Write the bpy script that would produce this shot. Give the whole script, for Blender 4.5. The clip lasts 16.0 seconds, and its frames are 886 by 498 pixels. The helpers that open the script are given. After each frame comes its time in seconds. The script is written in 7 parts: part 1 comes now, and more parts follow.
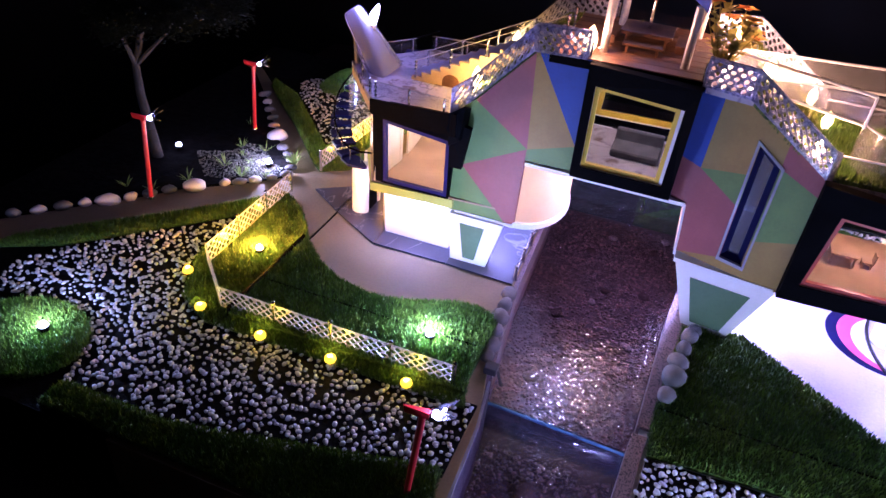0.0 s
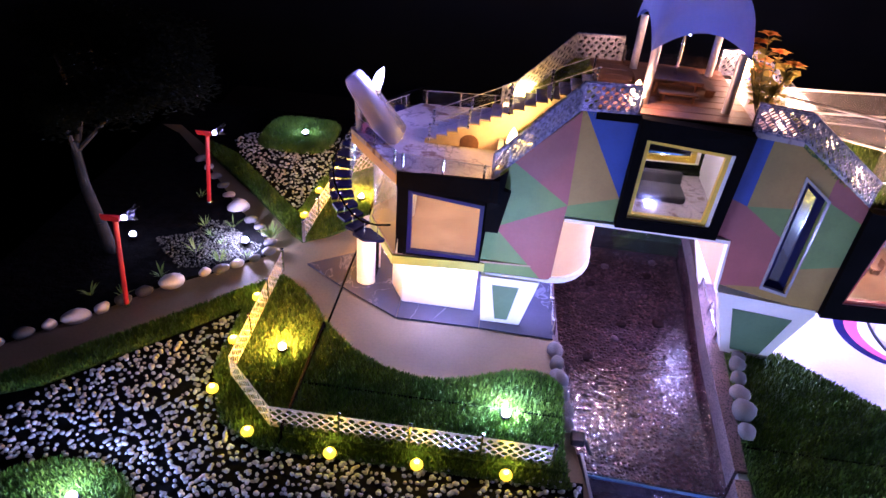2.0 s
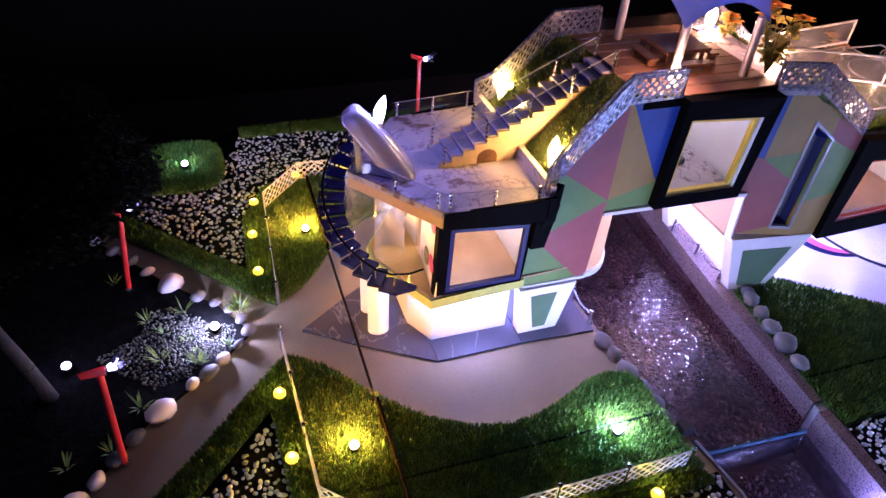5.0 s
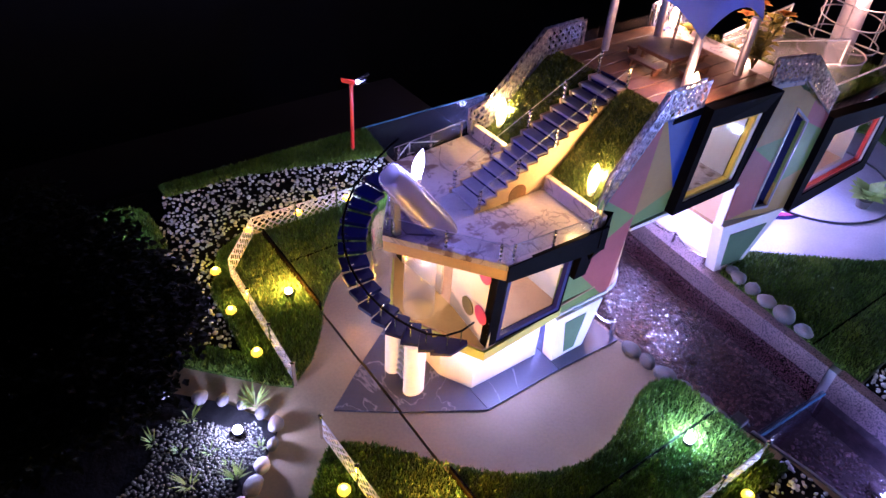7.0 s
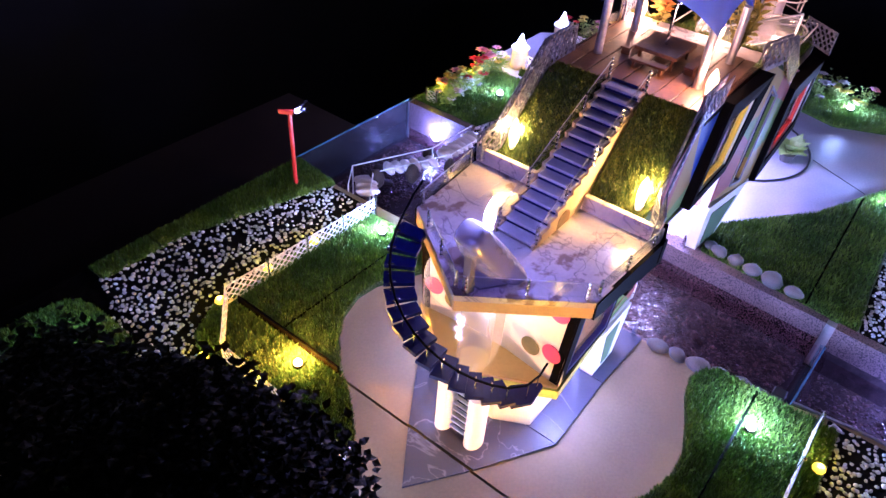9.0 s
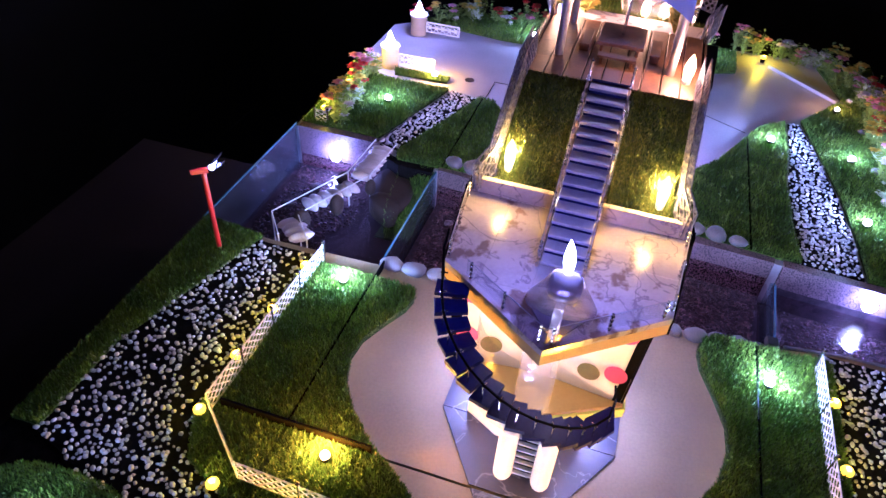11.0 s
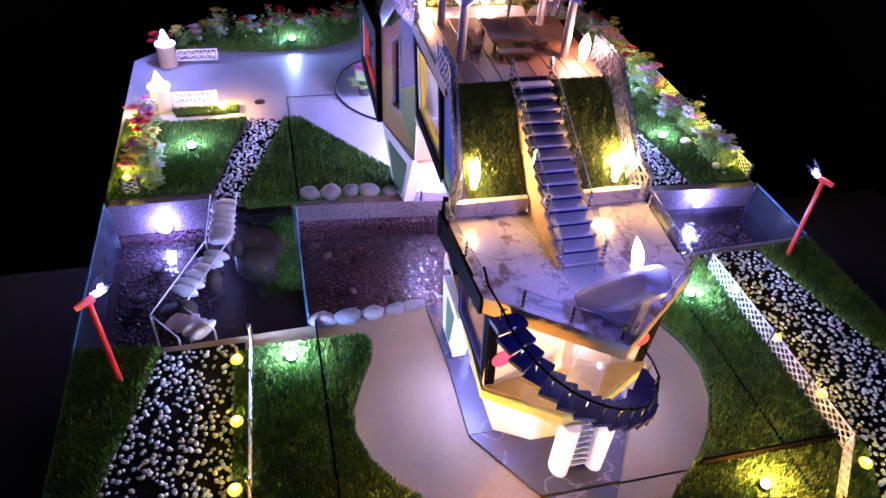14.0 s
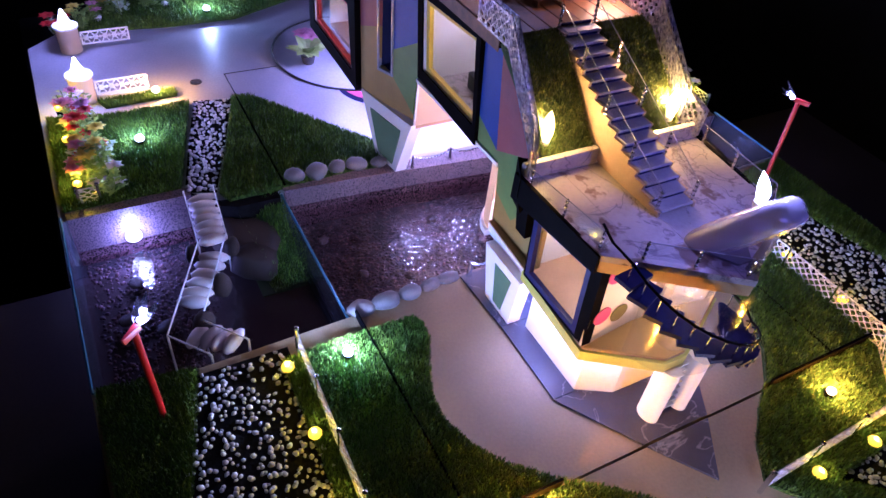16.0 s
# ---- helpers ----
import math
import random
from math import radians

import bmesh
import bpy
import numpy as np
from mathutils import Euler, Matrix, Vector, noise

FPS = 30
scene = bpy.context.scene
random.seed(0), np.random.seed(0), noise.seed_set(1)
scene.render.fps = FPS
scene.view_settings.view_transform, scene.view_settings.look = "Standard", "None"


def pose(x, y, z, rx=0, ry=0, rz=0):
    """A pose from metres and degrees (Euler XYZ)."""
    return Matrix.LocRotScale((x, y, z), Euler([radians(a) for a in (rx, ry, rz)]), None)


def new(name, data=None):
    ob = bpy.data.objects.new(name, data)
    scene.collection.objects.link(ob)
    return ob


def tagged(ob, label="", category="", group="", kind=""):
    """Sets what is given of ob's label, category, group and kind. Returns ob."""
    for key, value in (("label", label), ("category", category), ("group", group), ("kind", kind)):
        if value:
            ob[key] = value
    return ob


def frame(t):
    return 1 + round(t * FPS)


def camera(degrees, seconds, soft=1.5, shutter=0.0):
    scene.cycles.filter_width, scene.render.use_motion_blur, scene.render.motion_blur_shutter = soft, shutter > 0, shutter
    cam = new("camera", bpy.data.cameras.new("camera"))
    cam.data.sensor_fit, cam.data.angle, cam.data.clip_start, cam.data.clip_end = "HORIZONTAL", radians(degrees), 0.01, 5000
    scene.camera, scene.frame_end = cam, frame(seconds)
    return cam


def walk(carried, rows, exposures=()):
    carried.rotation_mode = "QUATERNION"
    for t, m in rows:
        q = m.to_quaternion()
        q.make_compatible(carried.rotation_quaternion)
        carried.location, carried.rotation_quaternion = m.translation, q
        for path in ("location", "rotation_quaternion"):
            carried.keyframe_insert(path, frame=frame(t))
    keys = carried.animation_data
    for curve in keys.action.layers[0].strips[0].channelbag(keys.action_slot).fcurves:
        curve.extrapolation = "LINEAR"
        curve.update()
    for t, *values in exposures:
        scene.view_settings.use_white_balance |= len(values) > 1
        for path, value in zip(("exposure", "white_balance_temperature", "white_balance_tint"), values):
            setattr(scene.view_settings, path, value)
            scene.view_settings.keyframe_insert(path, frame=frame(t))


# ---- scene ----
cam = camera(65.5, 16.0)
METRES, EYE, TILT, LEAN, TURN = 1.308, 0.408, 0.0, 0.0, 18.6
ROWS = [
    (0.0, 0.0, 0.0, 0.0, 2.87, -34.97, -4.11),
    (0.5, -0.034, 0.0139, 0.0052, -0.79, -34.46, -4.24),
    (1.0, -0.066, 0.0268, 0.0081, -4.45, -34.24, -4.58),
    (1.5, -0.0968, 0.042, 0.0118, -8.11, -33.91, -4.41),
    (2.0, -0.1249, 0.0592, 0.0152, -11.83, -33.88, -4.11),
    (2.5, -0.1541, 0.0805, 0.0188, -15.42, -34.81, -4.19),
    (3.0, -0.1807, 0.1042, 0.0256, -19.24, -36.15, -4.22),
    (3.5, -0.2057, 0.1306, 0.0302, -23.77, -36.94, -3.96),
    (4.0, -0.222, 0.1553, 0.0308, -28.21, -37.66, -3.52),
    (6.5, -0.2963, 0.2939, 0.0368, -49.62, -39.02, -3.3),
    (7.0, -0.3039, 0.3247, 0.0386, -53.75, -39.12, -3.4),
    (7.5, -0.3093, 0.3548, 0.0368, -58.11, -39.29, -3.37),
    (8.0, -0.3145, 0.386, 0.0375, -62.09, -39.57, -3.49),
    (8.5, -0.3154, 0.4169, 0.0379, -66.29, -39.71, -3.46),
    (9.0, -0.3142, 0.4487, 0.0395, -70.36, -39.8, -3.58),
    (11.5, -0.2761, 0.5908, 0.0413, -96.51, -40.97, -3.29),
    (12.0, -0.2684, 0.6074, 0.0425, -102.54, -41.34, -3.6),
    (12.5, -0.2605, 0.63, 0.0446, -108.27, -41.32, -3.79),
    (13.0, -0.2457, 0.6557, 0.0457, -112.63, -41.16, -3.85),
    (13.5, -0.2264, 0.6822, 0.0466, -117.24, -40.94, -3.85),
    (14.0, -0.2071, 0.7099, 0.0456, -122.04, -40.59, -3.83),
    (14.5, -0.1871, 0.7321, 0.0425, -126.42, -40.39, -4.07),
    (15.0, -0.1647, 0.7531, 0.0381, -130.41, -40.6, -4.4),
    (15.5, -0.141, 0.7718, 0.03, -133.05, -41.67, -5.02),
    (16.0, -0.1178, 0.7865, 0.0225, -136.11, -42.53, -5.3),
]
walk(cam, [(t, pose(0.33, -0.602, EYE, TILT, LEAN, TURN) @ pose(METRES * x, METRES * y, METRES * z, 90 + pitch, roll, yaw)) for t, x, y, z, yaw, pitch, roll in ROWS],
     exposures=((0.0, 0.44, 5150, 44), (3.5, 0.36, 5120, 44), (7.5, 0.28, 4920, 43), (9.0, 0.76, 4860, 42), (13.5, 0.69, 4840, 42), (15.0, 0.60, 4820, 42), (15.5, 0.54, 4820, 42), (16.0, 0.12, 4820, 42)))

# ---- world and light ----
world = bpy.data.worlds.new("night")
scene.world = world
world.use_nodes = True
world.node_tree.nodes["Background"].inputs[0].default_value = (0.25, 0.3, 0.6, 1)
world.node_tree.nodes["Background"].inputs[1].default_value = 0.002

COOL, WARM, YELLOW = (0.54, 0.515, 1.0), (1.0, 0.50, 0.20), (1.0, 0.70, 0.0)


def lamp(name, place, colour, watts, radius=0.004):
    data = bpy.data.lights.new(name, "POINT")
    data.energy, data.color, data.shadow_soft_size = watts, colour, radius
    ob = new(name, data)
    ob.location = place
    return ob


# ---- materials ----
def material(name, a, b=None, scale=60.0, rough=0.6, metal=0.0, bump=0.0, fine=400.0, spec=0.5, contrast=0.25, per_object=0.0, island=0.0):
    """Two colours mixed by noise at two scales, with a fine relief."""
    m = bpy.data.materials.new(name)
    m.use_nodes = True
    nt = m.node_tree
    n, l = nt.nodes, nt.links
    p = n["Principled BSDF"]
    p.inputs["Roughness"].default_value, p.inputs["Metallic"].default_value = rough, metal
    p.inputs["Specular IOR Level"].default_value = spec
    co = n.new("ShaderNodeTexCoord")
    big, small = n.new("ShaderNodeTexNoise"), n.new("ShaderNodeTexNoise")
    big.inputs["Scale"].default_value, small.inputs["Scale"].default_value = scale, fine
    big.inputs["Detail"].default_value = 6
    for t in (big, small):
        l.new(co.outputs["Object"], t.inputs["Vector"])
    ramp = n.new("ShaderNodeValToRGB")
    ramp.color_ramp.elements[0].position, ramp.color_ramp.elements[1].position = 0.5 - contrast / 2, 0.5 + contrast / 2
    ramp.color_ramp.elements[0].color = (*a, 1)
    ramp.color_ramp.elements[1].color = (*(b or [c * 0.8 for c in a]), 1)
    mix = n.new("ShaderNodeMath")
    mix.operation = "MULTIPLY_ADD"
    mix.inputs[1].default_value = 0.35
    l.new(small.outputs["Fac"], mix.inputs[0])
    sub = n.new("ShaderNodeMath")
    sub.operation = "MULTIPLY_ADD"
    sub.inputs[1].default_value, sub.inputs[2].default_value = 1.0, -0.175
    l.new(big.outputs["Fac"], sub.inputs[0])
    l.new(sub.outputs[0], mix.inputs[2])
    l.new(mix.outputs[0], ramp.inputs["Fac"])
    colour = ramp.outputs["Color"]
    if per_object or island:
        src = n.new("ShaderNodeObjectInfo").outputs["Random"] if per_object else n.new("ShaderNodeNewGeometry").outputs["Random Per Island"]
        rng = n.new("ShaderNodeMapRange")
        k = per_object or island
        rng.inputs["To Min"].default_value, rng.inputs["To Max"].default_value = 1 - k, 1 + k
        l.new(src, rng.inputs["Value"])
        hsv = n.new("ShaderNodeHueSaturation")
        l.new(rng.outputs[0], hsv.inputs["Value"])
        l.new(colour, hsv.inputs["Color"])
        colour = hsv.outputs["Color"]
    l.new(colour, p.inputs["Base Color"])
    if bump:
        bp = n.new("ShaderNodeBump")
        bp.inputs["Strength"].default_value, bp.inputs["Distance"].default_value = bump, 0.001
        l.new(mix.outputs[0], bp.inputs["Height"])
        l.new(bp.outputs["Normal"], p.inputs["Normal"])
    return m


def glow(name, colour, strength):
    m = bpy.data.materials.new(name)
    m.use_nodes = True
    p = m.node_tree.nodes["Principled BSDF"]
    p.inputs["Base Color"].default_value = (*colour, 1)
    p.inputs["Emission Color"].default_value = (*colour, 1)
    p.inputs["Emission Strength"].default_value = strength
    return m


def clear(name, tint, rough=0.03, bump=0.0, scale=80.0, ior=1.45, milk=0.0):
    """Clear sheet: see-through, with a Fresnel gloss."""
    m = bpy.data.materials.new(name)
    m.use_nodes = True
    n, l = m.node_tree.nodes, m.node_tree.links
    n.remove(n["Principled BSDF"])
    see, shine, mix, fre = n.new("ShaderNodeBsdfTransparent"), n.new("ShaderNodeBsdfGlossy"), n.new("ShaderNodeMixShader"), n.new("ShaderNodeLayerWeight")
    see.inputs["Color"].default_value = (*tint, 1)
    shine.inputs["Roughness"].default_value = rough
    steep, share = n.new("ShaderNodeMath"), n.new("ShaderNodeMath")
    steep.operation, share.operation = "POWER", "MULTIPLY_ADD"
    steep.inputs[1].default_value = 5.0
    share.inputs[1].default_value, share.inputs[2].default_value = 0.85, ((ior - 1) / (ior + 1)) ** 2 * 1.3
    l.new(fre.outputs["Facing"], steep.inputs[0])
    l.new(steep.outputs[0], share.inputs[0])
    if bump:
        co, tex, bp = n.new("ShaderNodeTexCoord"), n.new("ShaderNodeTexNoise"), n.new("ShaderNodeBump")
        tex.inputs["Scale"].default_value, tex.inputs["Detail"].default_value = scale, 5
        bp.inputs["Strength"].default_value, bp.inputs["Distance"].default_value = bump, 0.004
        l.new(co.outputs["Object"], tex.inputs["Vector"])
        l.new(tex.outputs["Fac"], bp.inputs["Height"])
        l.new(bp.outputs["Normal"], shine.inputs["Normal"])
        l.new(bp.outputs["Normal"], fre.inputs["Normal"])
    l.new(share.outputs[0], mix.inputs[0])
    l.new(see.outputs[0], mix.inputs[1])
    l.new(shine.outputs[0], mix.inputs[2])
    if milk:
        body, stir = n.new("ShaderNodeBsdfDiffuse"), n.new("ShaderNodeMixShader")
        body.inputs["Color"].default_value = (0.8, 0.8, 0.84, 1)
        stir.inputs[0].default_value = milk
        l.new(mix.outputs[0], stir.inputs[1])
        l.new(body.outputs[0], stir.inputs[2])
        mix = stir
    l.new(mix.outputs[0], n["Material Output"].inputs["Surface"])
    return m


def marble(name, a, b, scale=12.0, rough=0.25, thin=0.06, stain=None):
    """Stone with wandering veins."""
    m = material(name, a, [c * 0.8 for c in a], scale=30, rough=rough, bump=0.05)
    n, l = m.node_tree.nodes, m.node_tree.links
    p = n["Principled BSDF"]
    was = p.inputs["Base Color"].links[0].from_socket
    co, tex, ab, rm, mx = n.new("ShaderNodeTexCoord"), n.new("ShaderNodeTexNoise"), n.new("ShaderNodeMath"), n.new("ShaderNodeMapRange"), n.new("ShaderNodeMixRGB")
    tex.inputs["Scale"].default_value, tex.inputs["Detail"].default_value, tex.inputs["Distortion"].default_value = scale, 5, 1.2
    l.new(co.outputs["Object"], tex.inputs["Vector"])
    ab.operation = "ABSOLUTE"
    sub = n.new("ShaderNodeMath")
    sub.operation = "SUBTRACT"
    sub.inputs[1].default_value = 0.5
    l.new(tex.outputs["Fac"], sub.inputs[0])
    l.new(sub.outputs[0], ab.inputs[0])
    rm.inputs["From Max"].default_value, rm.inputs["To Min"].default_value, rm.inputs["To Max"].default_value = thin, 0.85, 0.0
    l.new(ab.outputs[0], rm.inputs["Value"])
    l.new(rm.outputs[0], mx.inputs["Fac"])
    l.new(was, mx.inputs[1])
    mx.inputs[2].default_value = (*b, 1)
    out = mx.outputs[0]
    if stain:
        t2, r2, m2 = n.new("ShaderNodeTexNoise"), n.new("ShaderNodeMapRange"), n.new("ShaderNodeMixRGB")
        t2.inputs["Scale"].default_value, t2.inputs["Detail"].default_value = 52, 6
        r2.inputs["From Min"].default_value, r2.inputs["From Max"].default_value = 0.585, 0.64
        r2.inputs["To Max"].default_value = 0.75
        l.new(co.outputs["Object"], t2.inputs["Vector"])
        l.new(t2.outputs["Fac"], r2.inputs["Value"])
        l.new(r2.outputs[0], m2.inputs["Fac"])
        l.new(out, m2.inputs[1])
        m2.inputs[2].default_value = (*stain, 1)
        out = m2.outputs[0]
    l.new(out, p.inputs["Base Color"])
    return m


def speckle(name, a, b, scale=260.0, share=0.42, rough=0.45):
    """Granite: dark grains in a pale ground."""
    m = material(name, a, [c * 0.75 for c in a], scale=25, rough=rough, bump=0.1)
    n, l = m.node_tree.nodes, m.node_tree.links
    p = n["Principled BSDF"]
    was = p.inputs["Base Color"].links[0].from_socket
    co, tex, rm, mx = n.new("ShaderNodeTexCoord"), n.new("ShaderNodeTexNoise"), n.new("ShaderNodeMapRange"), n.new("ShaderNodeMixRGB")
    tex.inputs["Scale"].default_value, tex.inputs["Detail"].default_value = scale, 2
    l.new(co.outputs["Object"], tex.inputs["Vector"])
    rm.inputs["From Min"].default_value, rm.inputs["From Max"].default_value = share - 0.03, share + 0.03
    rm.inputs["To Min"].default_value, rm.inputs["To Max"].default_value = 1.0, 0.0
    l.new(tex.outputs["Fac"], rm.inputs["Value"])
    l.new(rm.outputs[0], mx.inputs["Fac"])
    l.new(was, mx.inputs[1])
    mx.inputs[2].default_value = (*b, 1)
    l.new(mx.outputs[0], p.inputs["Base Color"])
    return m


